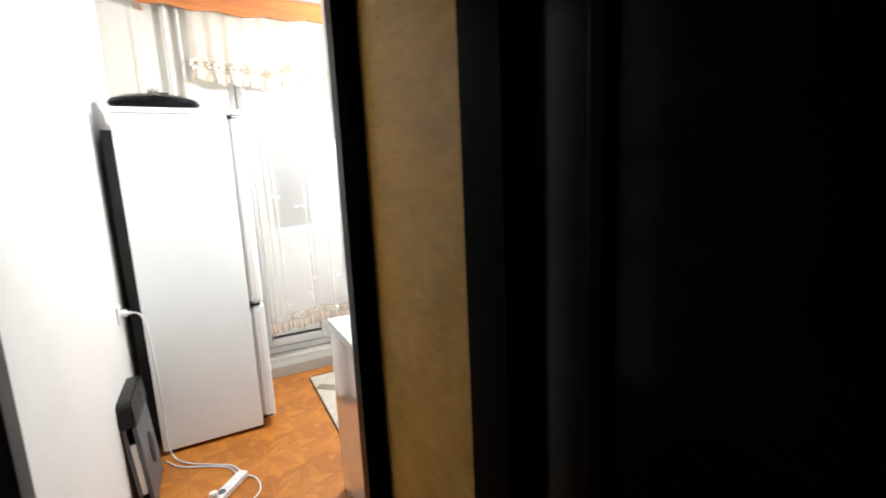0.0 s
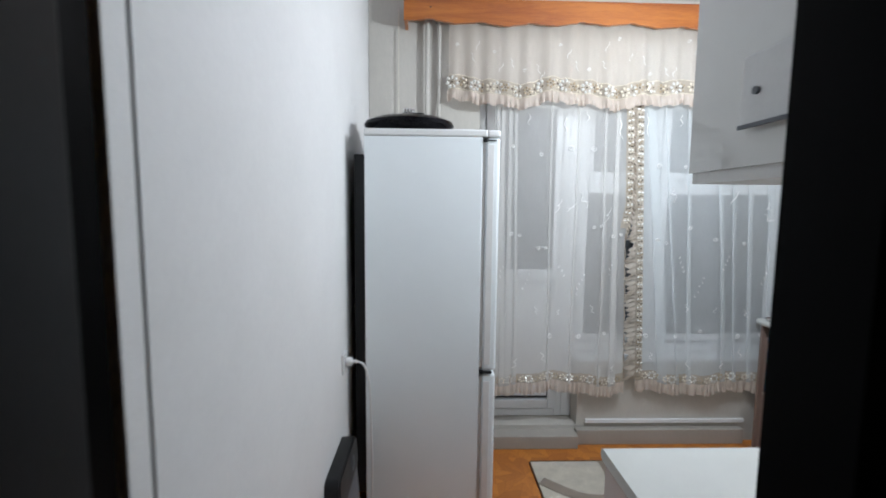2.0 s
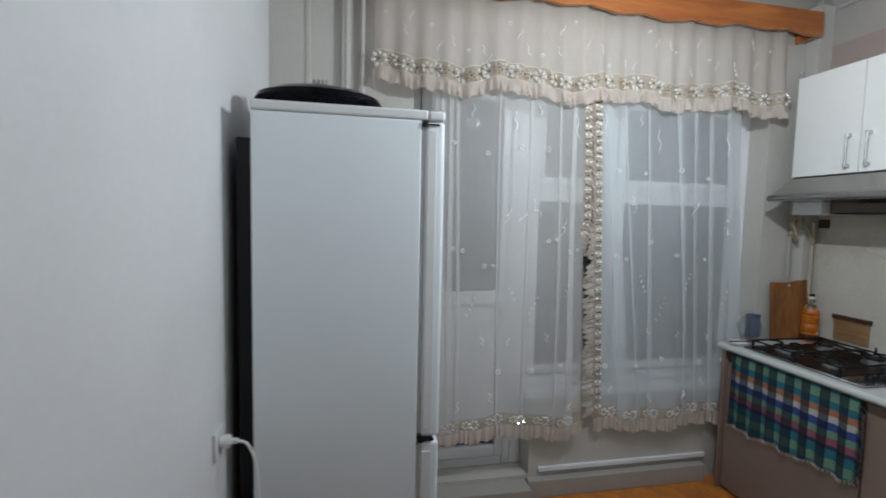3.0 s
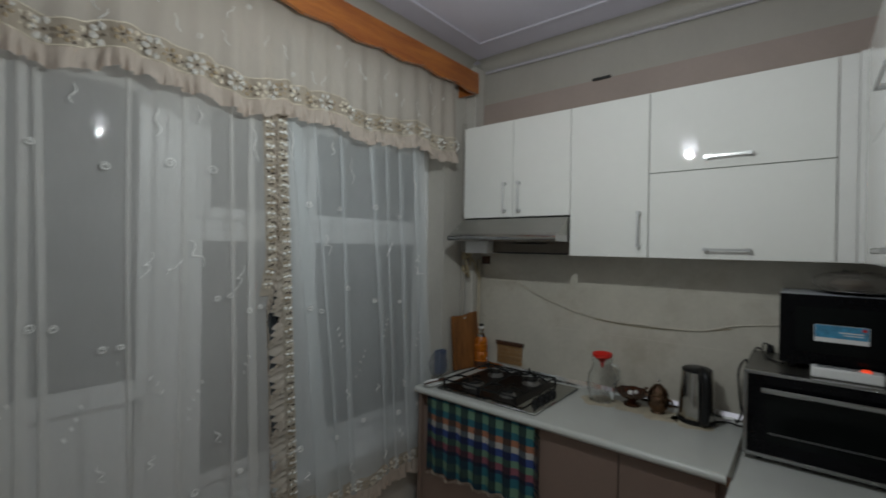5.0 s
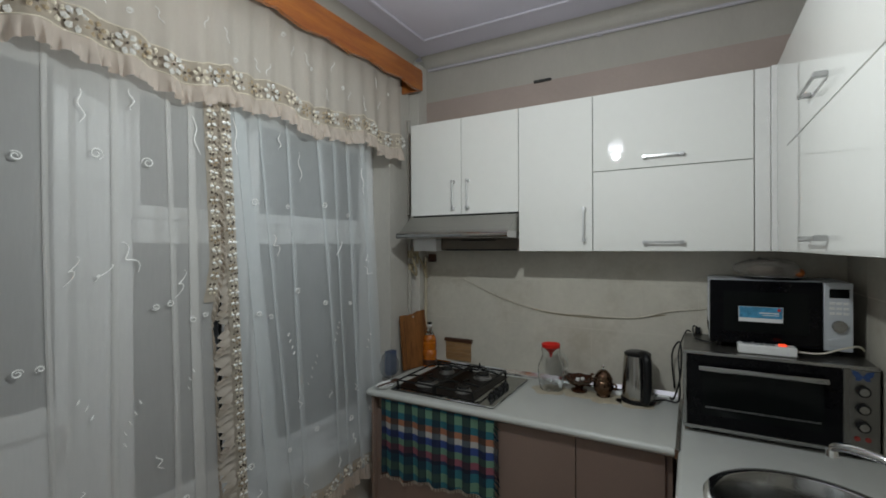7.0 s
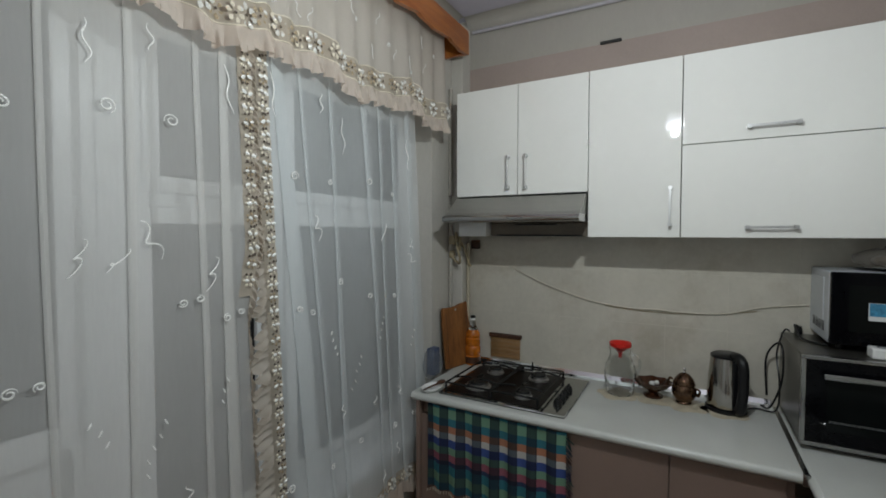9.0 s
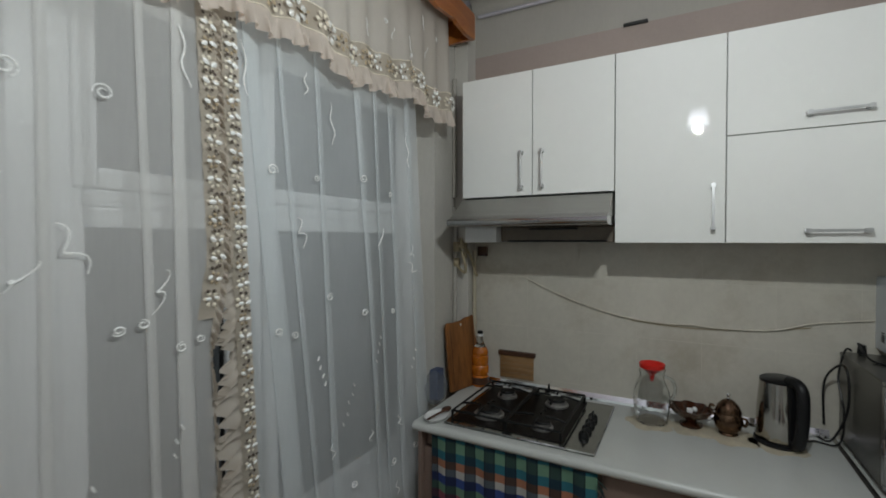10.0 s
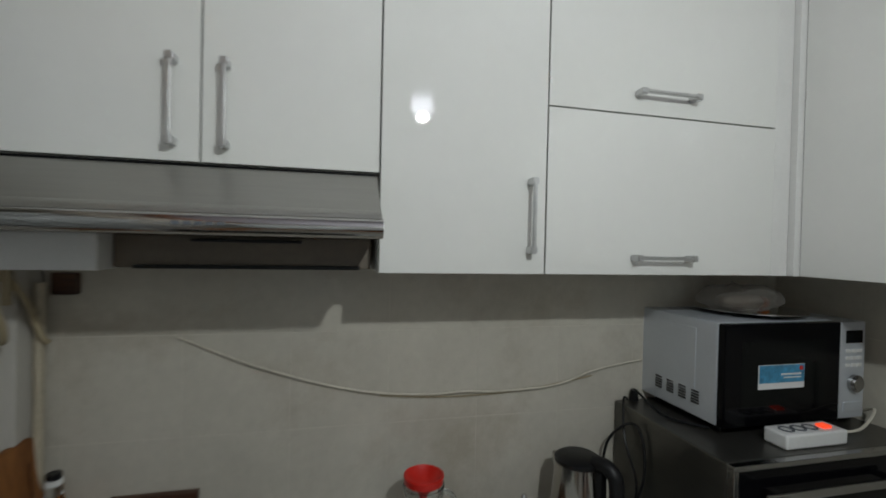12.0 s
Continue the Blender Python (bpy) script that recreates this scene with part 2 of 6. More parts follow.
M_SEQUIN = surf("pearl_sequin", (0.85, 0.83, 0.78), 0.15, metal=0.3, vary=0.05, bump=0.02)
M_EYELET = surf("dark_lace_eyelet", (0.085, 0.065, 0.05), 0.8, vary=0.1)
M_SIDERUFFLE = sheer("cream_side_ruffle_voile", (0.66, 0.59, 0.51), 0.93)
M_LACEBAND = sheer("beige_lace_ground", (0.59, 0.52, 0.43), 0.9)
M_LACEHEM = sheer("thin_beige_lace_ground", (0.68, 0.60, 0.50), 0.6)
# yellowed hose and valve; also the dark shadow line under the wall cable
M_YELLOWED_SHADOW = surf("yellowed_hose_and_shadow_line", (0.34, 0.28, 0.18), 0.6, vary=0.15, bump=0.2)
M_WINGLASS = glass("window_glass", (0.92, 0.95, 0.97))
M_RIPPLEGLASS = glass("rippled_clear_glass", (0.99, 1.0, 1.0), 0.0, grid=0.035)
M_RAIL = surf("polished_hood_rail", (0.42, 0.41, 0.40), 0.12, metal=1, vary=0.04, scale=5, bump=0.01, stretch=(1, 0.1, 1))
M_BROWNPANEL = surf("brown_filter_panel", (0.15, 0.12, 0.09), 0.45, vary=0.12, scale=8, bump=0.08)
M_RIDGE = surf("clear_glass_ridge", (0.9, 0.91, 0.88), 0.1, vary=0.04, bump=0.0, coat=1.0)
M_CELLGLASS = surf("beige_backed_waffle_glass", (0.66, 0.655, 0.57), 0.2, vary=0.12, scale=14, bump=0.1, fine=120)
M_CLEARGLASS = glass("clear_jar_glass", (0.93, 0.97, 0.97), 0.02)
M_OIL = surf("amber_oil", (0.46, 0.125, 0.008), 0.08, vary=0.3, scale=14, bump=0.0, coat=0.6)
M_RED = surf("red_plastic", (0.62, 0.018, 0.012), 0.35, vary=0.06, bump=0.04)
M_DARKRED = surf("dull_red_lens", (0.22, 0.02, 0.015), 0.3, vary=0.1, bump=0.02)
M_COPPER = surf("dark_copper_plate", (0.14, 0.085, 0.055), 0.08, metal=1, vary=0.25, scale=40, bump=0.25, fine=130)
M_BROWNGLASS = surf("dark_brown_glass", (0.045, 0.016, 0.008), 0.1, vary=0.25, scale=30, bump=0.1)
M_DOILY = surf("beige_vinyl_doily", (0.50, 0.44, 0.33), 0.4, vary=0.16, scale=30, bump=0.4, fine=260)
M_ENAMEL = surf("brown_black_hob_enamel", (0.009, 0.007, 0.006), 0.3, vary=0.25, scale=9, bump=0.04, spec=0.08)
M_IRON = surf("black_cast_iron", (0.008, 0.008, 0.008), 0.5, vary=0.2, bump=0.25, fine=200, spec=0.25)
M_BURNER = surf("grey_burner_alloy", (0.36, 0.35, 0.34), 0.4, metal=0.8, vary=0.15, scale=30, bump=0.15)
M_SHADE = sheer("fluted_opal_glass", (0.8, 0.77, 0.86), 0.35)
M_BULB = surf("opal_bulb_glass", (0.85, 0.84, 0.82), 0.3, vary=0.02, bump=0.0)
M_BAG = sheer("thin_plastic_bag", (0.42, 0.45, 0.50), 0.35)
M_WRAP = sheer("clear_food_wrap", (0.5, 0.46, 0.42), 0.35)
M_BLUE = surf("blue_plastic", (0.03, 0.05, 0.11), 0.35, vary=0.1, bump=0.05)
M_PAPER = surf("white_paper", (0.75, 0.75, 0.74), 0.7, vary=0.03, bump=0.05)
M_STICKBLUE = surf("blue_print", (0.05, 0.25, 0.42), 0.4, vary=0.4, scale=60, bump=0.0)
M_LCD = surf("dark_display", (0.005, 0.006, 0.006), 0.1, vary=0.1, bump=0, spec=0.12)
M_REDLIT = emits("red_indicator", (1.0, 0.08, 0.03), 1.2)
M_FRUIT = surf("orange_peel", (0.42, 0.12, 0.02), 0.5, vary=0.12, bump=0.3)


def floor_material():
    """Orange-brown vinyl printed with a star of wooden slips."""
    m, nt, p = nodes_of("star_parquet_vinyl")
    L = nt.links.new

    def mth(op, a, b=None, c=None):
        n = add(nt, "ShaderNodeMath")
        n.operation = op
        for i, v in enumerate((a, b, c)):
            if v is None:
                continue
            if isinstance(v, (int, float)):
                n.inputs[i].default_value = v
            else:
                L(v, n.inputs[i])
        return n.outputs[0]

    geo = add(nt, "ShaderNodeNewGeometry")
    sep = add(nt, "ShaderNodeSeparateXYZ")
    L(geo.outputs["Position"], sep.inputs[0])
    size = 0.36
    u = mth("SUBTRACT", mth("FRACT", mth("DIVIDE", mth("ADD", sep.outputs["X"], 10.13), size)), 0.5)
    v = mth("SUBTRACT", mth("FRACT", mth("DIVIDE", mth("ADD", sep.outputs["Y"], 10.05), size)), 0.5)
    ang = mth("ARCTAN2", v, u)
    rad = mth("SQRT", mth("ADD", mth("MULTIPLY", u, u), mth("MULTIPLY", v, v)))
    sect = mth("FLOOR", mth("MULTIPLY", mth("ADD", ang, math.pi), 8 / math.pi))
    ring = mth("FLOOR", mth("ADD", mth("MULTIPLY", rad, 5.2), mth("MULTIPLY", mth("ABSOLUTE", mth("SINE", mth("MULTIPLY", ang, 4.0))), 0.95)))
    cell = mth("ADD", mth("MULTIPLY", sect, 1.7), mth("MULTIPLY", ring, 5.3))
    wn = add(nt, "ShaderNodeTexWhiteNoise")
    wn.noise_dimensions = "1D"
    L(cell, wn.inputs["W"])
    edge = mth("ABSOLUTE", mth("SUBTRACT", mth("FRACT", mth("ADD", mth("MULTIPLY", rad, 5.2), mth("MULTIPLY", mth("ABSOLUTE", mth("SINE", mth("MULTIPLY", ang, 4.0))), 0.95))), 0.5))
    line = mth("GREATER_THAN", edge, 0.465)
    spoke = mth("GREATER_THAN", mth("ABSOLUTE", mth("SUBTRACT", mth("FRACT", mth("MULTIPLY", mth("ADD", ang, math.pi), 8 / math.pi)), 0.5)), 0.47)
    grain = add(nt, "ShaderNodeTexNoise", Scale=38.0, Detail=5.0, Roughness=0.7, Distortion=1.5)
    L(geo.outputs["Position"], grain.inputs["Vector"])
    broad = add(nt, "ShaderNodeTexNoise", Scale=2.2, Detail=4.0)
    L(geo.outputs["Position"], broad.inputs["Vector"])
    val = mth("ADD", mth("MULTIPLY", wn.outputs["Value"], 0.42), mth("ADD", mth("MULTIPLY", grain.outputs["Fac"], 0.45), mth("MULTIPLY", broad.outputs["Fac"], 0.25)))
    val = mth("SUBTRACT", val, mth("MULTIPLY", mth("MAXIMUM", line, spoke), 0.2))
    r = add(nt, "ShaderNodeValToRGB")
    r.color_ramp.elements[0].position, r.color_ramp.elements[0].color = 0.2, (0.33, 0.10, 0.017, 1)
    r.color_ramp.elements[1].position, r.color_ramp.elements[1].color = 0.85, (0.58, 0.215, 0.038, 1)
    L(val, r.inputs["Fac"])
    L(r.outputs[0], p.inputs["Base Color"])
    rr = mth("ADD", mth("MULTIPLY", broad.outputs["Fac"], 0.15), 0.3)
    L(rr, p.inputs["Roughness"])
    b = add(nt, "ShaderNodeBump", Strength=0.12, Distance=0.002)
    L(val, b.inputs["Height"])
    L(b.outputs[0], p.inputs["Normal"])
    return m


def plaid_material():
    """Hand-woven check: bands of colour in the warp crossed with bands in the weft."""
    m, nt, p = nodes_of("checked_woven_cotton")
    L = nt.links.new
    geo = add(nt, "ShaderNodeNewGeometry")
    sep = add(nt, "ShaderNodeSeparateXYZ")
    L(geo.outputs["Position"], sep.inputs[0])

    def bands(socket, period, shift, stops):
        a = add(nt, "ShaderNodeMath")
        a.operation = "MULTIPLY_ADD"
        a.inputs[1].default_value, a.inputs[2].default_value = 1 / period, shift
        L(socket, a.inputs[0])
        f = add(nt, "ShaderNodeMath")
        f.operation = "FRACT"
        L(a.outputs[0], f.inputs[0])
        r = add(nt, "ShaderNodeValToRGB")
        r.color_ramp.interpolation = "CONSTANT"
        while len(r.color_ramp.elements) < len(stops):
            r.color_ramp.elements.new(1.0)
        for e, (pos, c) in zip(r.color_ramp.elements, stops):
            e.position, e.color = pos, rgba(c)
        L(f.outputs[0], r.inputs["Fac"])
        return r.outputs[0]

    green, teal, orange, cream = (0.13, 0.25, 0.18), (0.02, 0.13, 0.18), (0.36, 0.15, 0.09), (0.44, 0.43, 0.43)
    blue, pink, navy = (0.03, 0.06, 0.23), (0.25, 0.075, 0.11), (0.02, 0.035, 0.09)
    weft = bands(sep.outputs["Z"], 0.30, 0.506, [(0.0, green), (0.14, teal), (0.28, navy), (0.34, pink), (0.45, green), (0.56, blue), (0.68, cream), (0.78, orange), (0.88, teal)])
    warp = bands(sep.outputs["Y"], 0.082, 0.1, [(0.0, (0.10, 0.13, 0.17)), (0.07, (0.16, 0.2, 0.24)), (0.46, (0.10, 0.13, 0.17)), (0.53, (1.0, 1.0, 0.95))])
    mx = add(nt, "ShaderNodeMix", Factor=1.0)
    mx.data_type, mx.blend_type = "RGBA", "MULTIPLY"
    L(weft, mx.inputs["A"])
    L(warp, mx.inputs["B"])
    n = add(nt, "ShaderNodeTexNoise", Scale=350.0, Detail=2.0)
    L(geo.outputs["Position"], n.inputs["Vector"])
    b = add(nt, "ShaderNodeBump", Strength=0.5, Distance=0.002)
    L(n.outputs["Fac"], b.inputs["Height"])
    L(b.outputs[0], p.inputs["Normal"])
    L(mx.outputs["Result"], p.inputs["Base Color"])
    p.inputs["Roughness"].default_value = 0.85
    return m


M_FLOOR = floor_material()
M_PLAID = plaid_material()
M_RUG = surf("cream_rug_pile", (0.52, 0.48, 0.40), 0.95, vary=0.14, scale=14, bump=0.7, fine=260)
M_RUGBAND = surf("taupe_rug_pile", (0.26, 0.215, 0.175), 0.95, vary=0.14, scale=14, bump=0.7, fine=260)
M_RUGBLUE = surf("blue_rug_pile", (0.02, 0.11, 0.46), 0.95, vary=0.14, scale=14, bump=0.7, fine=260)
M_HALLFLOOR = wood("hall_floor_boards", (0.10, 0.04, 0.015), (0.2, 0.09, 0.035), 0.4, axis=1, scale=9)
M_NIGHT = surf("balcony_grey_render", (0.20, 0.21, 0.23), 0.8, vary=0.1, bump=0.3)


# ---- shapes ----
ORIGIN = {}


def thing(name, label, category, at=(0, 0, 0), group="", kind=""):
    ob = new(name)
    ob.empty_display_size = 0.05
    ob.location = at
    ORIGIN[ob.name] = Vector(at)
    return tagged(ob, label, category, group, kind)


def mesh_from(name, bm, material, smooth=True, origin=Vector((0, 0, 0))):
    bmesh.ops.translate(bm, verts=bm.verts, vec=-origin)
    bmesh.ops.recalc_face_normals(bm, faces=bm.faces)
    me = bpy.data.meshes.new(name)
    bm.to_mesh(me)
    bm.free()
    me.materials.append(material)
    if smooth:
        flags = [q.use_smooth for q in me.polygons]
        me.set_sharp_from_angle(angle=radians(38))
        me.polygons.foreach_set("use_smooth", flags)
    return me


def part(name, bm, material, parent, label="", smooth=True):
    o = ORIGIN[parent.name]
    ob = new(name, mesh_from(name, bm, material, smooth, o))
    ob.parent = parent
    ORIGIN[ob.name] = o
    return tagged(ob, label)


def single(name, bm, material, label, category, at=(0, 0, 0), kind="", group="", smooth=True):
    o = Vector(at)
    ob = new(name, mesh_from(name, bm, material, smooth, o))
    ob.location = o
    ORIGIN[ob.name] = o
    return tagged(ob, label, category, group, kind)


def structure(name, bm, material, label="", category="structure", smooth=True):
    return single(name, bm, material, label, category, kind="structure", smooth=smooth)


def shaded(bm):
    """Shade the small faces of a shape smooth and keep its broad ones flat."""
    for f in bm.faces:
        f.smooth = len(f.verts) <= 4 and f.calc_area() < 0.02
    return bm


def soft(bm):
    for f in bm.faces:
        f.smooth = len(f.verts) <= 6
    return bm


def box(x0, x1, y0, y1, z0, z1, bevel=0.0, seg=2):
    bm = bmesh.new()
    bmesh.ops.create_cube(bm, size=1, matrix=Matrix.Translation(((x0 + x1) / 2, (y0 + y1) / 2, (z0 + z1) / 2)) @ Matrix.Diagonal((abs(x1 - x0), abs(y1 - y0), abs(z1 - z0), 1)))
    if bevel:
        bmesh.ops.bevel(bm, geom=bm.edges[:], offset=bevel, segments=seg, profile=0.6, affect="EDGES")
        bm.normal_update()
        for f in bm.faces:
            f.smooth = max(abs(f.normal.x), abs(f.normal.y), abs(f.normal.z)) < 0.999
    return bm


def merge(*bms):
    out = bms[0]
    for b in bms[1:]:
        me = bpy.data.meshes.new("tmp")
        b.to_mesh(me)
        b.free()
        out.from_mesh(me)
        bpy.data.meshes.remove(me)
    return out


def moved(bm, m):
    bmesh.ops.transform(bm, matrix=m, verts=bm.verts)
    return bm


def cyl(c, r, h, axis="z", seg=24, r2=None, bevel=0.0):
    bm = bmesh.new()
    bmesh.ops.create_cone(bm, cap_ends=True, segments=seg, radius1=r, radius2=r if r2 is None else r2, depth=h)
    if bevel:
        rims = [e for e in bm.edges if any(len(f.verts) > 4 for f in e.link_faces)]
        bmesh.ops.bevel(bm, geom=rims, offset=bevel, segments=2, affect="EDGES")
    rot = {"z": Matrix.Identity(4), "x": Matrix.Rotation(radians(90), 4, "Y"), "y": Matrix.Rotation(radians(-90), 4, "X")}[axis]
    return moved(soft(bm), Matrix.Translation(c) @ rot)


def lathe(profile, c, seg=32, wave=None):
    """Turn (radius, height) pairs round an upright axis at c."""
    bm = bmesh.new()
    rings = []
    for r, z in profile:
        if r < 1e-5:
            rings.append([bm.verts.new((c[0], c[1], c[2] + z))])
            continue
        ring = []
        for i in range(seg):
            a = 2 * math.pi * i / seg
            k = r * (wave(a, z) if wave else 1)
            ring.append(bm.verts.new((c[0] + k * math.cos(a), c[1] + k * math.sin(a), c[2] + z)))
        rings.append(ring)
    for a, b in zip(rings, rings[1:]):
        for i in range(seg):
            j = (i + 1) % seg
            if len(a) == 1 and len(b) == 1:
                continue
            if len(a) == 1:
                bm.faces.new((a[0], b[i], b[j]))
            elif len(b) == 1:
                bm.faces.new((a[i], a[j], b[0]))
            else:
                bm.faces.new((a[i], a[j], b[j], b[i]))
    return soft(bm)


def spline(points, n=8):
    """Smooth a path through the points."""
    P = [Vector(p) for p in points]
    out = []
    for i in range(len(P) - 1):
        p0, p1, p2, p3 = P[max(i - 1, 0)], P[i], P[i + 1], P[min(i + 2, len(P) - 1)]
        for k in range(n):
            t = k / n
            out.append(0.5 * ((2 * p1) + (p2 - p0) * t + (2 * p0 - 5 * p1 + 4 * p2 - p3) * t * t + (3 * p1 - p0 - 3 * p2 + p3) * t ** 3))
    out.append(P[-1])
    return out


def tube(points, r, seg=8, n=6, taper=None):
    path = spline(points, n) if n > 1 else [Vector(p) for p in points]
    bm = bmesh.new()
    rings = []
    ref = Vector((0.13, 0.27, 0.95))
    for i, p in enumerate(path):
        d = (path[min(i + 1, len(path) - 1)] - path[max(i - 1, 0)])
        d = d.normalized() if d.length > 1e-9 else Vector((0, 0, 1))
        s = d.cross(ref)
        s = s.normalized() if s.length > 1e-3 else d.cross(Vector((1, 0, 0))).normalized()
        u = s.cross(d)
        k = r * (taper(i / (len(path) - 1)) if taper else 1)
        rings.append([bm.verts.new(p + (s * math.cos(2 * math.pi * j / seg) + u * math.sin(2 * math.pi * j / seg)) * k) for j in range(seg)])
    for a, b in zip(rings, rings[1:]):
        for j in range(seg):
            bm.faces.new((a[j], a[(j + 1) % seg], b[(j + 1) % seg], b[j]))
    bm.faces.new(rings[0])
    bm.faces.new(rings[-1])
    return soft(bm)


def sheet(nu, nv, f):
    """A surface f(u, v) over the unit square."""
    bm = bmesh.new()
    g = [[bm.verts.new(f(i / nu, j / nv)) for j in range(nv + 1)] for i in range(nu + 1)]
    for i in range(nu):
        for j in range(nv):
            bm.faces.new((g[i][j], g[i + 1][j], g[i + 1][j + 1], g[i][j + 1]))
    return soft(bm)


def prism(outline, axis, a, b, bevel=0.0):
    """Push a flat outline (pairs of the two other axes, in order) from a to b along an axis."""
    bm = bmesh.new()

    def place(p, t):
        return {"x": (t, p[0], p[1]), "y": (p[0], t, p[1]), "z": (p[0], p[1], t)}[axis]
    lo = [bm.verts.new(place(p, a)) for p in outline]
    hi = [bm.verts.new(place(p, b)) for p in outline]
    bm.faces.new(lo)
    bm.faces.new(hi)
    for i in range(len(outline)):
        j = (i + 1) % len(outline)
        bm.faces.new((lo[i], lo[j], hi[j], hi[i]))
    if bevel:
        bmesh.ops.recalc_face_normals(bm, faces=bm.faces)
        bmesh.ops.bevel(bm, geom=[e for e in bm.edges if e.calc_face_angle(0) > 0.6], offset=bevel, segments=2, affect="EDGES")
    return shaded(bm)


def ellipsoid(c, rx, ry, rz, u=10, v=6):
    bm = bmesh.new()
    bmesh.ops.create_uvsphere(bm, u_segments=u, v_segments=v, radius=1)
    return moved(soft(bm), Matrix.Translation(c) @ Matrix.Diagonal((rx, ry, rz, 1)))


# ---- the room: walls, floor, ceiling ----
XL, XR, YW, YB, ZC = -0.44, 2.62, 3.46, 1.29, 2.82      # left, right, window and back walls; ceiling

structure("floor", box(XL - 0.12, XR + 0.12, 1.2, YW + 0.3, -0.06, 0.0), M_FLOOR, "orange-brown vinyl floor printed with a star parquet pattern", "floor")
structure("hall_floor", box(-1.2, 1.4, -1.6, 1.199, -0.06, -0.002), M_HALLFLOOR, "dark brown board floor of the hallway", "floor")

# ceiling, its flat moulding in the same mesh
ceil = merge(box(XL - 0.12, XR + 0.12, 1.2, YW + 0.12, ZC, ZC + 0.08),
             box(XL + 0.2, XR - 0.235, YW - 0.215, YW - 0.19, ZC - 0.012, ZC - 0.001, 0.004),
             box(XR - 0.26, XR - 0.235, YB + 0.2, YW - 0.217, ZC - 0.012, ZC - 0.001, 0.004),
             box(XL + 0.2, XL + 0.225, YB + 0.2, YW - 0.217, ZC - 0.012, ZC - 0.001, 0.004),
             box(XL + 0.227, XR - 0.262, YB + 0.2, YB + 0.225, ZC - 0.012, ZC - 0.001, 0.004))
structure("ceiling", ceil, M_CEIL, "lilac-white painted ceiling with a thin raised moulding", "ceiling")
cove = [(0, 0)] + [(0.06 - 0.06 * math.sin(k * math.pi / 16), -0.06 + 0.06 * math.cos(k * math.pi / 16)) for k in range(8, -1, -1)]
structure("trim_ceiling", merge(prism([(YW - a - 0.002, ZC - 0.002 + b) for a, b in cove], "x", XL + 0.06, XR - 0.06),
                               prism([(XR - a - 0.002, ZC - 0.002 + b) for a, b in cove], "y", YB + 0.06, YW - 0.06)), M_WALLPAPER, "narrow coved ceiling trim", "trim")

structure("wall_left", box(XL - 0.12, XL, 1.309, YW + 0.12, 0, ZC), M_WALL, "plain white plastered kitchen wall", "wall")
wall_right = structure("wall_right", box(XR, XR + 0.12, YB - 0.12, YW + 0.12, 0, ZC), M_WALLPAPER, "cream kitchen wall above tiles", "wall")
structure("wall_right_band", box(XR - 0.004, XR - 0.0005, YB + 0.002, YW - 0.002, 1.66, 2.535), M_TAUPE_BAND, "taupe painted band of wall behind the cabinets", "wall")
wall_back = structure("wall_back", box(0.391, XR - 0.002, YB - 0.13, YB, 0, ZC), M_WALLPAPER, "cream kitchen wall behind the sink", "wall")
structure("wall_back_above_door", box(XL + 0.001, 0.39, YB - 0.13, YB, 2.1, ZC), M_WALL, "white wall over the kitchen doorway", "wall")

# window wall with a doorway to the balcony and a window beside it
DX0, DX1, WX0, WX1, WZ0, WZ1 = 0.23, 0.815, 0.895, 2.308, 0.56, 2.26
wall_window = merge(box(XL + 0.002, DX0, YW, YW + 0.2, 0, ZC), box(DX0, XR - 0.002, YW, YW + 0.2, WZ1, ZC),
                    box(WX1, XR - 0.002, YW, YW + 0.2, 0, WZ1), box(WX0, WX1, YW, YW + 0.2, 0, WZ0),
                    box(DX0, WX0, YW + 0.001, YW + 0.2, 0, 0.11))
structure("wall_window", wall_window, M_WINWALL, "cream papered wall round the balcony window", "wall")
structure("window_sill_step", merge(box(DX0 - 0.02, 0.88, YW - 0.1, YW + 0.02, 0.0, 0.085, 0.006), box(0.882, XR - 0.64, YW - 0.05, YW - 0.002, 0.0, 0.10, 0.006)), M_WALLPAPER, "worn cream threshold step under the balcony door", "step")
structure("baseboard", merge(box(0.95, 2.0, YW - 0.02, YW - 0.002, 0.13, 0.155, 0.004), box(XL + 0.001, XL + 0.014, 1.45, 2.2, 0.002, 0.06, 0.003)), M_PVC, "narrow white strip along the wall under the window", "trim")
structure("wall_corner_chase", box(2.52, XR - 0.001, 3.385, YW - 0.001, 0.0, ZC - 0.06, 0.004), M_WINWALL, "boxed corner of the cream kitchen wall", "wall")


def frame_ring(x0, x1, z0, z1, w, y0, y1, bevel=0.006):
    """A flat frame of four bars, mitred visually by bevels."""
    return merge(box(x0, x0 + w, y0, y1, z0, z1, bevel), box(x1 - w, x1, y0, y1, z0, z1, bevel),
                 box(x0 + w, x1 - w, y0, y1, z0, z0 + w, bevel), box(x0 + w, x1 - w, y0, y1, z1 - w, z1, bevel))


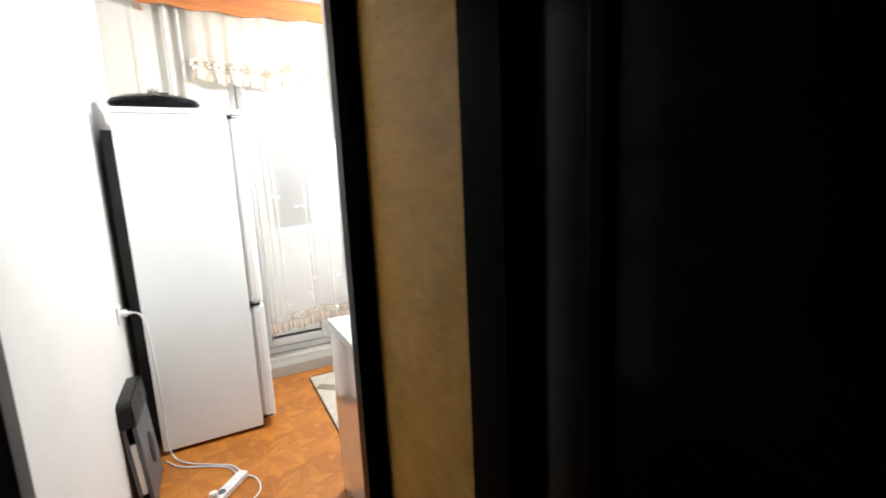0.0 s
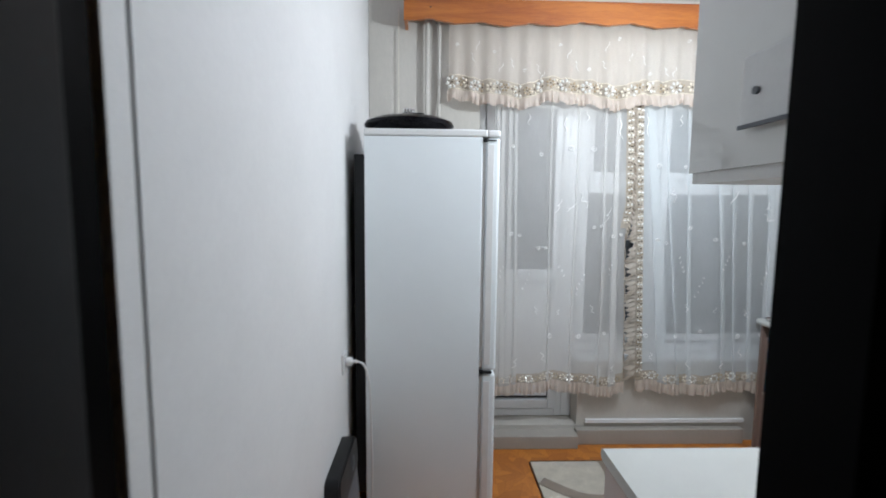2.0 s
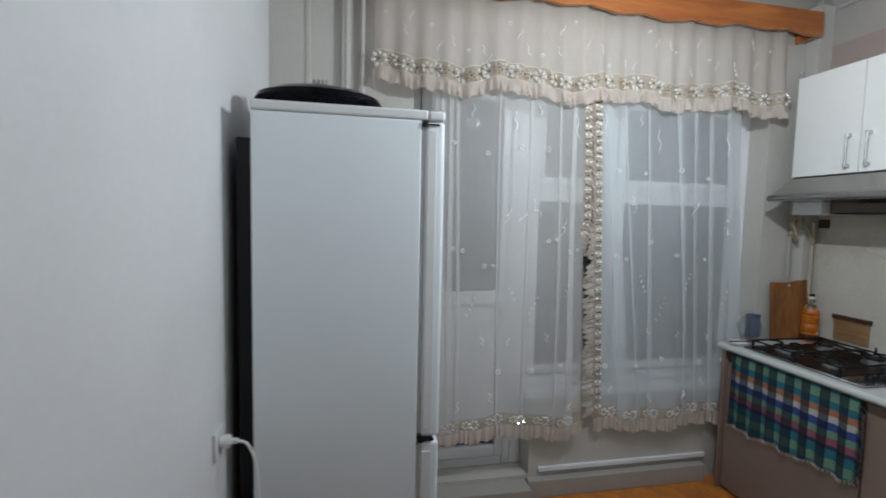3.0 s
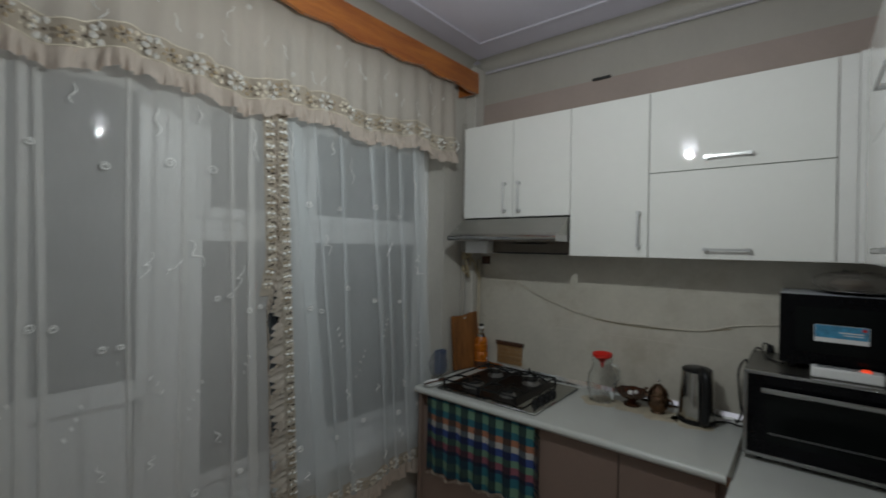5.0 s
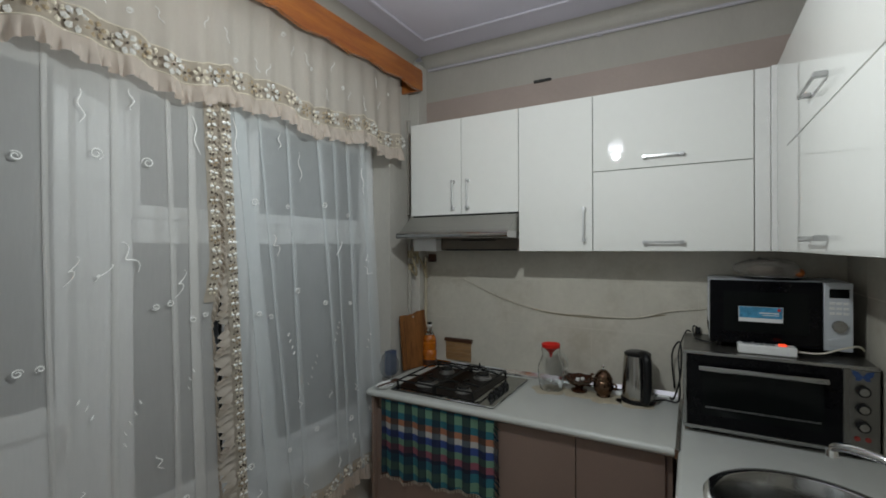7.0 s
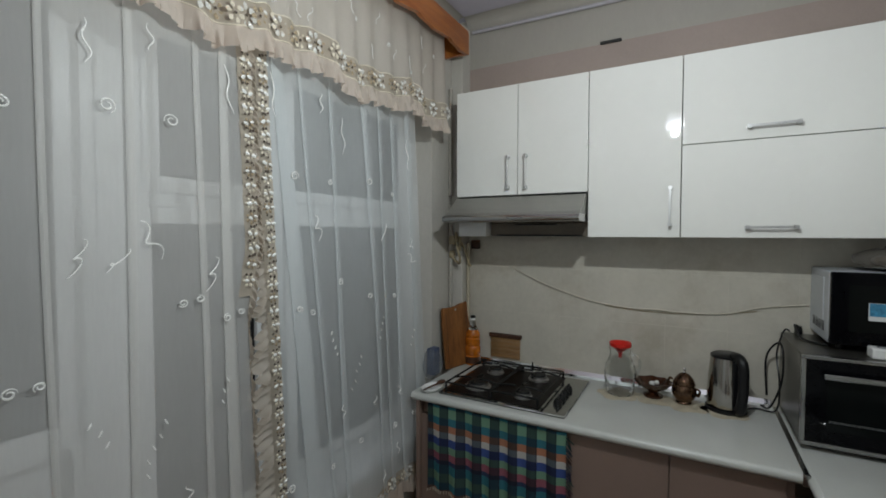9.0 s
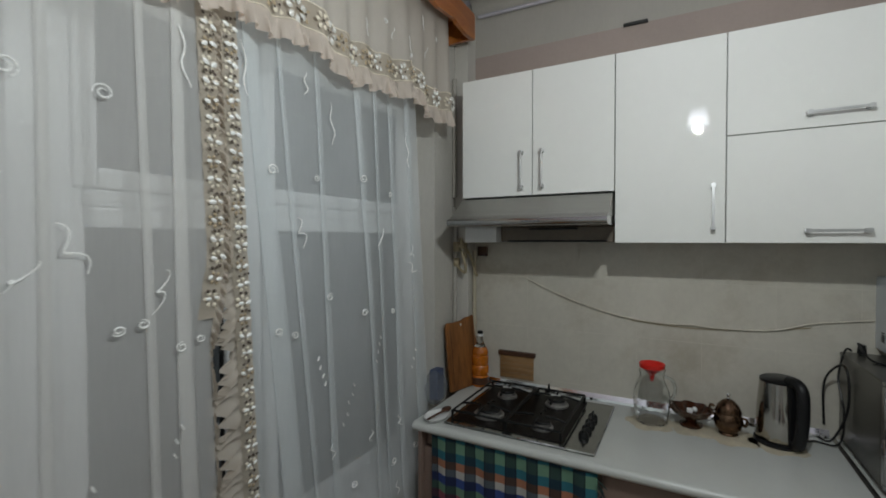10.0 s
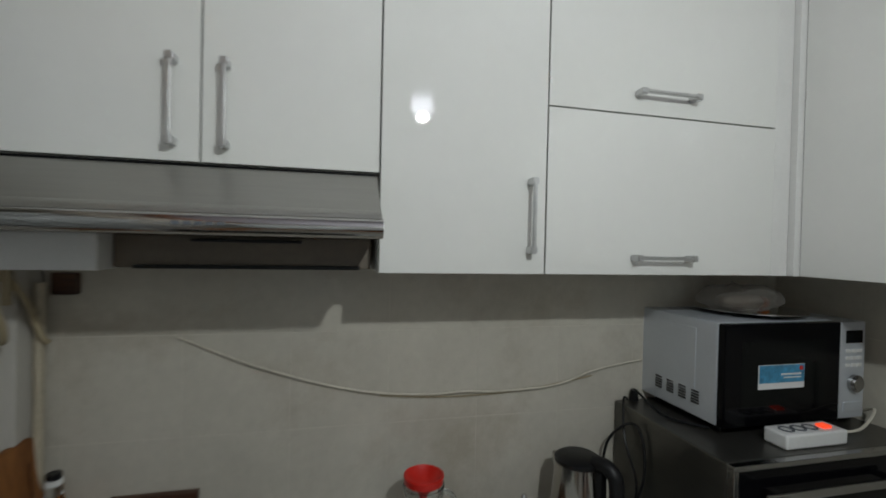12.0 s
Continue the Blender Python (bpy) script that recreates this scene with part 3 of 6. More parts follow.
GY = 3.62
win = thing("window_1", "white plastic casement window, dark night behind it", "window", (1.6, GY, WZ0), kind="structure")
part("window_frame", merge(frame_ring(WX0 + 0.002, WX1 - 0.002, WZ0 + 0.002, WZ1 - 0.002, 0.06, GY - 0.035, GY + 0.035),
                           box(1.347, 1.425, GY - 0.035, GY + 0.035, WZ0 + 0.062, WZ1 - 0.062, 0.006),
                           box(WX0 + 0.062, 1.345, GY - 0.035, GY + 0.035, 1.662, 1.702, 0.006),
                           box(1.427, WX1 - 0.062, GY - 0.035, GY + 0.035, 1.662, 1.702, 0.006)), M_PVC, win)
for x0, x1, z0, z1 in ((0.908, 1.345, 0.635, 1.661), (1.43, 2.222, 0.635, 1.661), (0.935, 1.345, 1.703, 2.195), (1.43, 2.222, 1.703, 2.195)):
    sash = part("sash", frame_ring(x0, x1, z0, z1, 0.048, GY - 0.045, GY - 0.002, 0.008), M_PVC, win)
    part("gasket", frame_ring(x0 + 0.047, x1 - 0.047, z0 + 0.047, z1 - 0.047, 0.005, GY - 0.03, GY - 0.012, 0), M_GASKET, sash)
    pane = part("pane", box(x0 + 0.05, x1 - 0.05, GY - 0.024, GY - 0.02, z0 + 0.05, z1 - 0.05), M_WINGLASS, sash)
    pane.visible_shadow = False
part("sill", box(WX0 - 0.01, WX1 + 0.02, YW - 0.012, GY - 0.036, WZ0 - 0.025, WZ0 + 0.001, 0.006), M_PVC, win)

bdoor = thing("door_2", "closed white plastic balcony door with a glazed upper half", "door", (0.56, GY, 0.11), kind="structure")
part("door_frame", merge(frame_ring(DX0 + 0.002, DX1 + 0.013, 0.112, WZ1 - 0.002, 0.05, GY - 0.035, GY + 0.035), box(DX1 + 0.0135, WX0 - 0.001, GY - 0.033, GY + 0.035, 0.112, WZ1 - 0.002, 0.004)), M_PVC, bdoor)
leaf = part("door_leaf", merge(frame_ring(DX0 + 0.055, DX1 - 0.022, 0.17, WZ1 - 0.055, 0.06, GY - 0.05, GY - 0.004, 0.008),
                               box(DX0 + 0.115, DX1 - 0.082, GY - 0.05, GY - 0.004, 1.04, 1.115, 0.008)), M_PVC, bdoor)
part("gasket", frame_ring(DX0 + 0.113, DX1 - 0.08, 0.243, 1.042, 0.006, GY - 0.03, GY - 0.012, 0), M_GASKET, leaf)
part("panel", box(DX0 + 0.119, DX1 - 0.086, GY - 0.026, GY - 0.014, 0.249, 1.036, 0.002), M_PVC, leaf)
part("gasket", frame_ring(DX0 + 0.113, DX1 - 0.08, 1.113, WZ1 - 0.128, 0.006, GY - 0.03, GY - 0.012, 0), M_GASKET, leaf)
pane = part("pane", moved(box(-0.19, 0.19, -0.002, 0.002, 1.119, WZ1 - 0.134), Matrix.Translation(((DX0 + DX1) / 2 + 0.0165, GY - 0.022, 0)) @ Matrix.Rotation(radians(4.5), 4, "Z")), M_WINGLASS, leaf)
pane.visible_shadow = False
part("handle", merge(cyl((DX1 - 0.06, GY - 0.06, 1.05), 0.012, 0.03, "y", 12), box(DX1 - 0.07, DX1 - 0.05, GY - 0.085, GY - 0.07, 0.93, 1.06, 0.005)), M_WHITEPLASTIC, leaf, "white door handle")

# glazed balcony beyond, unlit
structure("backdrop", merge(box(-0.9, 3.2, 4.75, 4.82, 0, 2.9), box(-0.9, 3.2, 3.67, 4.82, -0.06, 0.0), box(-0.9, 3.2, 3.67, 4.82, 2.9, 2.96), box(-0.96, -0.9, 3.67, 4.82, 0, 2.9), box(3.2, 3.26, 3.67, 4.82, 0, 2.9)), M_NIGHT, "dark unlit balcony behind the window", "backdrop")

# heating pipe and cord beside the window
structure("trim_heating_pipe", merge(cyl((-0.09, 3.42, 1.4), 0.013, 2.8, "z", 14), cyl((-0.02, 3.43, 1.4), 0.010, 2.8, "z", 14)), M_WINWALL, "cream painted heating pipe in the corner", "pipe")
single("hanging_cord", tube([(-0.26, 3.44, 2.66), (-0.26, 3.442, 2.3), (-0.258, 3.44, 1.9), (-0.26, 3.44, 1.7)], 0.0028, 6), M_CABLE, "thin cream cord hanging against the wall", "cord", (-0.26, 3.44, 1.7))
structure("trim_gas_pipe", merge(tube([(XR - 0.02, 3.36, 2.738), (XR - 0.018, 2.6, 2.728), (XR - 0.02, 1.9, 2.722), (XR - 0.018, YB + 0.03, 2.716)], 0.0095, 10), cyl((XR - 0.012, 2.3, 2.725), 0.013, 0.03, "y", 12)), M_COVE, "cream painted gas pipe under the ceiling", "pipe")
single("wall_clip", box(XR - 0.022, XR - 0.003, 2.56, 2.66, 2.53, 2.542, 0.003), M_GASKET, "small black clip on the wall over the cabinets", "clip", (XR, 2.6, 2.53))

# ---- the hallway ----
structure("wall_hall_right", box(0.466, 0.6, 0.53, 1.118, 0, 2.5), M_HALL, "ochre patterned hallway wallpaper", "wall")
structure("wall_hall_right_upper", box(0.466, 0.6, -1.6, 0.529, 2.12, 2.5), M_HALL, "ochre hallway wallpaper over a door", "wall")
structure("wall_hall_left", box(-0.55, -0.435, -1.6, 1.058, 0, 2.5), M_HALL, "ochre hallway wallpaper behind the open door", "wall")
structure("wall_hall_end", box(-0.55, 0.6, -1.72, -1.6, 0, 2.5), M_HALL, "ochre hallway wallpaper", "wall")
structure("ceiling_hall", box(-0.55, 0.6, -1.72, 1.16, 2.5, 2.58), M_CEIL, "white hallway ceiling", "ceiling")

# black casing of the kitchen doorway: stepped profile
def casing(x_in, sign):
    prof = [(0, 1.125), (0, 1.165), (0.024, 1.17), (0.024, 1.272), (0.04, 1.272), (0.04, 1.255), (0.045, 1.25), (0.05, 1.135), (0.058, 1.125), (0.058, 1.105), (0.035, 1.098), (0.02, 1.105)]
    return prism([(x_in + sign * a, b) for a, b in prof], "z", 0, 2.1)


frame1 = thing("door_frame_1", "black lacquered kitchen door casing", "door frame", (0.43, 1.2, 0), kind="structure")
part("jamb", casing(0.408, 1), M_BLACK, frame1)
part("jamb", prism([(-0.49, 1.06), (-0.325, 1.06), (-0.325, 1.15), (-0.372, 1.16), (-0.372, 1.265), (-0.49, 1.265)], "z", 0, 2.1), M_BLACK, frame1)
part("head", box(-0.37, 0.405, 1.105, 1.27, 2.035, 2.098, 0.006), M_BLACK, frame1)
structure("trim_door_edge", box(-0.42, -0.3652, 1.275, 1.3205, 0, 2.1, 0.004), M_WALL, "white painted edge strip beside the kitchen door", "trim")
# added black box: puts the gap's shade into colour, no rubber part here
structure("trim_gap_shade", box(-0.5, -0.455, 1.25, 1.3085, 0, 2.12), M_GASKET, "black strip standing for the shade in the gap between the door edge strip and wall", "trim")

# the open kitchen door: black frame with waffle-glass lights, swung into the hall
SWING = Matrix.Translation((-0.274, 1.051, 0)) @ Matrix.Rotation(radians(13.5), 4, "Z")
kdoor = thing("door_1", "open black lacquered door glazed with waffle glass", "door", (-0.274, 1.051, 0), kind="structure")


def leaf_bar(name, s0, s1, z0, z1, x0=-0.048, x1=0.0, bevel=0.004, material=None, label=""):
    return part(name, moved(box(x0, x1, -s1, -s0, z0, z1, bevel), SWING), material or M_SATINBLACK, kdoor, label)


cols = [(0.527, 0.68), (0.332, 0.497), (0.112, 0.303)]
rails = {0: [(0.80, 1.474), (1.50, 1.93)], 1: [(0.80, 1.352), (1.382, 1.93)], 2: [(0.80, 1.203), (1.229, 1.478), (1.504, 1.93)]}
leaf_bar("stile", 0.68, 0.83, 0.01, 2.03)
leaf_bar("stile", 0.497, 0.527, 0.802, 1.928)
leaf_bar("stile", 0.303, 0.332, 0.802, 1.928)
leaf_bar("stile", -0.075, 0.112, 0.01, 2.03)
leaf_bar("rail", 0.114, 0.678, 1.93, 2.03)
leaf_bar("rail", 0.114, 0.678, 0.62, 0.80)
leaf_bar("rail", 0.114, 0.678, 0.01, 0.14)
leaf_bar("panel", 0.114, 0.678, 0.142, 0.618, -0.03, -0.012)
for c, (s0, s1) in enumerate(cols):
    spans = rails[c]
    for (a0, a1), (b0, b1) in zip(spans, spans[1:]):
        leaf_bar("rail", s0 + 0.001, s1 - 0.001, a1, b0)
    for z0, z1 in spans:
        pane = leaf_bar("pane", s0 + 0.001, s1 - 0.001, z0 + 0.001, z1 - 0.001, -0.042, -0.038, 0, M_CELLGLASS, "waffle-patterned glass pane")
        rods = []
        q = s0 + 0.012
        while q < s1 - 0.004:
            rods.append(box(-0.0385, -0.0345, -q - 0.0016, -q + 0.0016, z0 + 0.002, z1 - 0.002, 0.0011, 1))
            q += 0.02
        q = z0 + 0.012
        while q < z1 - 0.004:
            rods.append(box(-0.0385, -0.034, -s1 + 0.002, -s0 - 0.002, q - 0.0018, q + 0.0018, 0.0012, 1))
            q += 0.02
        lat = new("ridge_lattice", mesh_from("ridge_lattice", moved(merge(*rods), SWING), M_RIDGE, True, ORIGIN[kdoor.name]))
        lat.parent = pane
        tagged(lat, "raised glass ridges of the waffle pattern")
part("handle", moved(merge(cyl((0.012, -0.77, 1.03), 0.012, 0.03, "x", 12), box(0.02, 0.034, -0.775, -0.66, 1.02, 1.04, 0.005), box(0, 0.005, -0.795, -0.75, 0.95, 1.12, 0.002)), SWING), M_HANDLE, kdoor, "metal lever handle")

# the closed black door in the hallway's other wall
hdoor = thing("door_3", "closed glossy black hallway door with moulded panels", "door", (0.45, 0.1, 0), kind="structure")
part("casing", merge(prism([(0.41, 0.532), (0.42, 0.45), (0.435, 0.44), (0.47, 0.44), (0.47, 0.532)], "z", 0, 2.1), prism([(0.41, -0.46), (0.42, -0.378), (0.435, -0.368), (0.47, -0.368), (0.47, -0.46)], "z", 0, 2.1), box(0.412, 0.47, -0.366, 0.438, 2.03, 2.1, 0.005)), M_BLACK, hdoor)
part("door_leaf", box(0.455, 0.495, -0.366, 0.438, 0.01, 2.028, 0.003), M_BLACK2, hdoor)
for z0, z1 in ((0.2, 0.9), (1.02, 1.9)):
    part("panel_moulding", merge(*[moved(b, Matrix.Identity(4)) for b in (
        box(0.443, 0.456, -0.26, -0.235, z0, z1, 0.005), box(0.443, 0.456, 0.31, 0.335, z0, z1, 0.005),
        box(0.443, 0.456, -0.234, 0.309, z0, z0 + 0.025, 0.005), box(0.443, 0.456, -0.234, 0.309, z1 - 0.025, z1, 0.005))]), M_BLACK, hdoor)
structure("wall_hall_right_rear", box(0.466, 0.6, -1.6, -0.462, 0, 2.118), M_HALL, "ochre hallway wallpaper", "wall")


# the hallway and its doors stand a little off the kitchen's axis
for ob in [o for o in scene.objects if not o.parent and (o.name.startswith(("wall_hall", "ceiling_hall", "door_frame_1", "trim_door_edge", "door_1", "door_3")))]:
    ob.location += Vector((-0.075, -0.02, 0))
# ---- kitchen units ----
def bar_handle(parent, p, axis, length, out, reach=0.03):
    """A bar pull on two posts. p: its middle on the door's face; out: unit vector away from the door."""
    p, out = Vector(p), Vector(out)
    a = Vector((0, 0, 1)) if axis == "z" else (Vector((0, 1, 0)) if axis == "y" else Vector((1, 0, 0)))
    side = a.cross(out)
    bms = []

    def bar(c, half):
        b = bmesh.new()
        bmesh.ops.create_cube(b, size=1, matrix=Matrix.Translation(c) @ Matrix((
            (a.x * half[0] * 2, side.x * half[1] * 2, out.x * half[2] * 2, 0), (a.y * half[0] * 2, side.y * half[1] * 2, out.y * half[2] * 2, 0),
            (a.z * half[0] * 2, side.z * half[1] * 2, out.z * half[2] * 2, 0), (0, 0, 0, 1))))
        bmesh.ops.bevel(b, geom=b.edges[:], offset=0.0022, segments=2, affect="EDGES")
        return b
    bms.append(bar(p + out * (reach - 0.004), (length / 2 - 0.01, 0.0045, 0.004)))
    for s in (-1, 1):
        bms.append(bar(p + a * s * (length / 2 - 0.008) + out * reach / 2, (0.008, 0.0075, reach / 2)))
    return part("handle", merge(*bms), M_HANDLE, parent, "satin metal bar handle")


A_FRONT = 2.33


def wall_unit_a(y0, y1, z0, z1, doors, label):
    u = thing("wall_cabinet", label, "cabinet", (2.47, (y0 + y1) / 2, z0), "white gloss wall cabinets")
    part("body", box(A_FRONT + 0.02, XR - 0.006, y0 + 0.001, y1 - 0.001, z0 + 0.001, z1 - 0.001, 0.001), M_CARCASS, u)
    for (a, b, c, d, hp, hax) in doors:
        dr = part("door", box(A_FRONT, A_FRONT + 0.0185, a + 0.0018, b - 0.0018, c + 0.0018, d - 0.0018, 0.0016), M_GLOSSWHITE, u, "white high-gloss door")
        bar_handle(dr, (A_FRONT, hp[0], hp[1]), hax, 0.165, (-1, 0, 0))
    return u


wall_unit_a(2.656, 3.322, 1.775, 2.312, [(2.989, 3.322, 1.775, 2.312, (3.035, 1.885), "z"), (2.656, 2.989, 1.775, 2.312, (2.945, 1.885), "z")], "white high-gloss two-door wall cabinet over the cooker hood")
wall_unit_a(2.286, 2.656, 1.57, 2.312, [(2.286, 2.656, 1.57, 2.312, (2.325, 1.70), "z")], "tall narrow white high-gloss wall cabinet")
wall_unit_a(1.652, 2.286, 1.57, 2.312, [(1.652, 2.286, 1.948, 2.312, (1.985, 1.995), "y"), (1.652, 2.286, 1.57, 1.948, (1.985, 1.612), "y")], "white high-gloss wall cabinet with two lift-up flaps")
filler = thing("corner_filler", "plain white filler boards in the cabinets' corner", "panel", (2.4, 1.6, 1.571))
part("front_strip", box(A_FRONT + 0.004, A_FRONT + 0.02, 1.598, 1.65, 1.571, 2.311, 0.0015), M_CARCASS, filler)
part("corner_board", box(A_FRONT - 0.012, XR - 0.007, 1.30, 1.5965, 1.571, 2.311, 0.0015), M_CARCASS, filler)

B_FRONT = 1.58


def wall_unit_b(x0, x1, label):
    u = thing("wall_cabinet", label, "cabinet", ((x0 + x1) / 2, 1.44, 1.57), "white gloss wall cabinets")
    part("body", box(x0 + 0.001, x1 - 0.001, YB + 0.003, B_FRONT - 0.0195, 1.571, 2.311, 0.001), M_CARCASS, u)
    if x0 < 0.5:
        part("end_panel", box(x0 - 0.006, x0, YB + 0.003, B_FRONT, 1.592, 2.312, 0.001), M_GLOSSWHITE, u, "white gloss end panel")
    for c, d, hz in ((1.948, 2.312, 2.02), (1.57, 1.948, 1.612)):
        dr = part("door", box(x0 + 0.0018, x1 - 0.0018, B_FRONT - 0.0185, B_FRONT, c + 0.0018, d - 0.0018, 0.0016), M_GLOSSWHITE, u, "white high-gloss lift-up flap")
        bar_handle(dr, ((x0 + x1) / 2, B_FRONT, hz), "x", 0.2, (0, 1, 0))
    return u


wall_unit_b(0.44, 1.19, "white high-gloss wall cabinet with two flaps by the doorway")
wall_unit_b(1.19, 2.12, "wide white high-gloss wall cabinet with two flaps over the sink")
filler = thing("corner_filler", "white gloss filler panel in the cabinets' corner", "panel", (2.2, 1.5, 1.571))
part("front_panel", box(2.122, 2.316, B_FRONT - 0.0205, B_FRONT - 0.002, 1.571, 2.311, 0.0015), M_GLOSSWHITE, filler)
part("corner_board", box(2.122, 2.316, YB + 0.003, B_FRONT - 0.021, 1.571, 2.311, 0.0015), M_GLOSSWHITE, filler)

sbox = thing("switch_box", "flat white plastic switch box on the cabinet's end panel", "box", (0.43, 1.37, 1.652))
part("casing", box(0.421, 0.4335, 1.30, 1.428, 1.652, 1.76, 0.004), M_WHITEPLASTIC, sbox)
part("base_lip", box(0.416, 0.4205, 1.302, 1.426, 1.648, 1.655, 0.0015), M_GREYPLASTIC, sbox, "dark lower edge")
part("button", cyl((0.4185, 1.392, 1.702), 0.006, 0.005, "x", 16), M_GREYPLASTIC, sbox, "small grey button")

# worktops with rounded front edge
CT, TH = 0.842, 0.034


def worktop_profile(front, back, sign):
    r = TH / 2
    pts = [(front + sign * r + (-sign) * r * math.sin(k * math.pi / 8), CT - r + r * math.cos(k * math.pi / 8)) for k in range(9)]
    return pts + [(back, CT - TH), (back, CT)]


NOSE = 0.03
cookertop = thing("worktop", "white laminate worktop with a rounded front edge", "worktop", (2.3, 2.6, CT - TH))
part("slab", box(1.98 + NOSE, XR - 0.011, 1.9215, 3.38, CT - TH, CT), M_COUNTER, cookertop)
part("front_edge", prism(worktop_profile(1.98, 1.98 + NOSE, 1), "y", 1.9215, 3.38), M_COUNTER, cookertop, "rounded front edge")
SX, SY, SR = 1.71, 1.585, 0.262
sinkboard = thing("worktop", "white laminate sink worktop with a round cut-out", "worktop", (1.5, 1.6, CT - TH))
part("front_edge", prism(worktop_profile(1.92, 1.92 - NOSE, -1), "x", 0.428, XR - 0.011), M_COUNTER, sinkboard, "rounded front edge")
sinktop = part("slab", box(0.428, XR - 0.011, YB + 0.011, 1.92 - NOSE, CT - TH, CT), M_COUNTER, sinkboard, "slab with a round sink cut-out")
cutter = moved(cyl((SX, SY, CT), SR - 0.012, 0.2, "z", 48), Matrix.Translation(-ORIGIN[sinktop.name]))
cut_me = mesh_from("cutter", cutter, M_COUNTER)
cut_ob = new("cutter", cut_me)
cut_ob.location = ORIGIN[sinktop.name]
boo = sinktop.modifiers.new("cut", "BOOLEAN")
boo.object, boo.operation, boo.solver = cut_ob, "DIFFERENCE", "EXACT"
deps = bpy.context.evaluated_depsgraph_get()
cut_done = bpy.data.meshes.new_from_object(sinktop.evaluated_get(deps))
sinktop.modifiers.clear()
sinktop.data = cut_done
bpy.data.objects.remove(cut_ob)
single("worktop_joint_strip", merge(box(1.985, 2.60, 1.914, 1.93, CT + 0.0005, CT + 0.003, 0.001), box(1.978, 1.986, 1.912, 1.932, CT - TH, CT + 0.003, 0.001)), M_CHROME, "thin aluminium strip over the worktop joint", "strip", (2.2, 1.92, CT))

# base cabinets
def base_unit(x0, x1, y0, y1, door_list, label, back):
    u = thing("base_cabinet", label, "cabinet", ((x0 + x1) / 2, (y0 + y1) / 2, 0.0), "taupe base cabinets")
    k = dict(back)
    if "bowl" in k:
        a, b = k["bowl"]
        part("body", box(x0, x1, y0, y1, 0.1, 0.6, 0.001), M_TAUPE, u)
        part("side_body", box(x0, a, y0, y1, 0.6005, CT - TH - 0.001, 0.001), M_TAUPE, u)
        part("side_body", box(b, x1, y0, y1, 0.6005, CT - TH - 0.001, 0.001), M_TAUPE, u)
        part("front_rail", box(a + 0.001, b - 0.001, y1 - 0.015, y1, 0.6005, CT - TH - 0.001, 0.001), M_TAUPE, u)
    else:
        part("body", box(x0, x1, y0, y1, 0.1, CT - TH - 0.001, 0.001), M_TAUPE, u)
    part("plinth", box(x0 + k.get("px", 0), x1, y0, y1 - k.get("py", 0), 0.0, 0.099, 0.001), M_TAUPE, u)
    for d in door_list:
        part("door", box(*d, 0.0016), M_TAUPE, u)
    return u


base_unit(2.04, 2.60, 1.94, 2.648, [(2.02, 2.0385, 2.302, 2.646, 0.105, 0.795), (2.02, 2.0385, 1.965, 2.298, 0.105, 0.795)], "taupe two-door base cabinet beside the cooker", {"px": 0.05})
niche = thing("cooker_cabinet", "taupe base cabinet under the hob behind a checked cloth", "cabinet", (2.3, 3.0, 0), "taupe base cabinets")
part("side_panel", box(2.04, 2.60, 2.65, 2.668, 0.0, CT - TH - 0.001, 0.001), M_TAUPE, niche)
part("side_panel", box(2.0, 2.60, 3.345, 3.363, 0.0, CT - TH - 0.001, 0.001), M_TAUPE, niche)
part("shelf", box(2.04, 2.60, 2.67, 3.343, 0.1, 0.118, 0.001), M_TAUPE, niche)
part("door", box(2.021, 2.0385, 2.655, 3.343, 0.02, 0.735, 0.0015), M_TAUPE, niche)
part("rail", box(2.04, 2.06, 2.67, 3.343, 0.74, CT - TH - 0.001, 0.001), M_TAUPE, niche)
part("back_panel", box(2.585, 2.60, 2.67, 3.343, 0.12, CT - TH - 0.001, 0.001), M_TAUPE, niche)
base_unit(0.448, 2.03, YB + 0.012, 1.868, [(0.45, 1.0, 1.870, 1.888, 0.105, 0.795), (1.004, 1.5, 1.870, 1.888, 0.105, 0.795), (1.504, 2.0, 1.870, 1.888, 0.105, 0.795)], "taupe three-door base cabinet under the sink", {"py": 0.05, "bowl": (SX - SR - 0.01, SX + SR + 0.01)})
endp = thing("end_panel", "glossy pale taupe end panel of the sink cabinets", "panel", (0.44, 1.6, 0))
part("board", box(0.431, 0.4465, YB + 0.012, 1.89, 0.012, CT - TH - 0.001, 0.0015), M_TAUPEGLOSS, endp)
part("foot_strip", box(0.432, 0.446, YB + 0.014, 1.888, 0.0, 0.0115, 0.001), M_BLACKPLASTIC, endp, "dark foot strip")

# checked cloth hung in front of the cooker niche
cloth = thing("checked_cloth", "blue, green and orange checked cotton cloth hung under the worktop", "cloth", (1.99, 2.95, 0.42))


def cloth_at(u, v):
    y = 3.30 - 0.64 * u
    hem = 0.398 + 0.008 * math.sin(u * 19) + 0.05 * u
    z = hem + (0.803 - hem) * v
    x = 2.0 + 0.010 * math.sin(u * 46) * (1.15 - v) + 0.004 * math.sin(u * 23 + 2 * v)
    return (x, y, z)


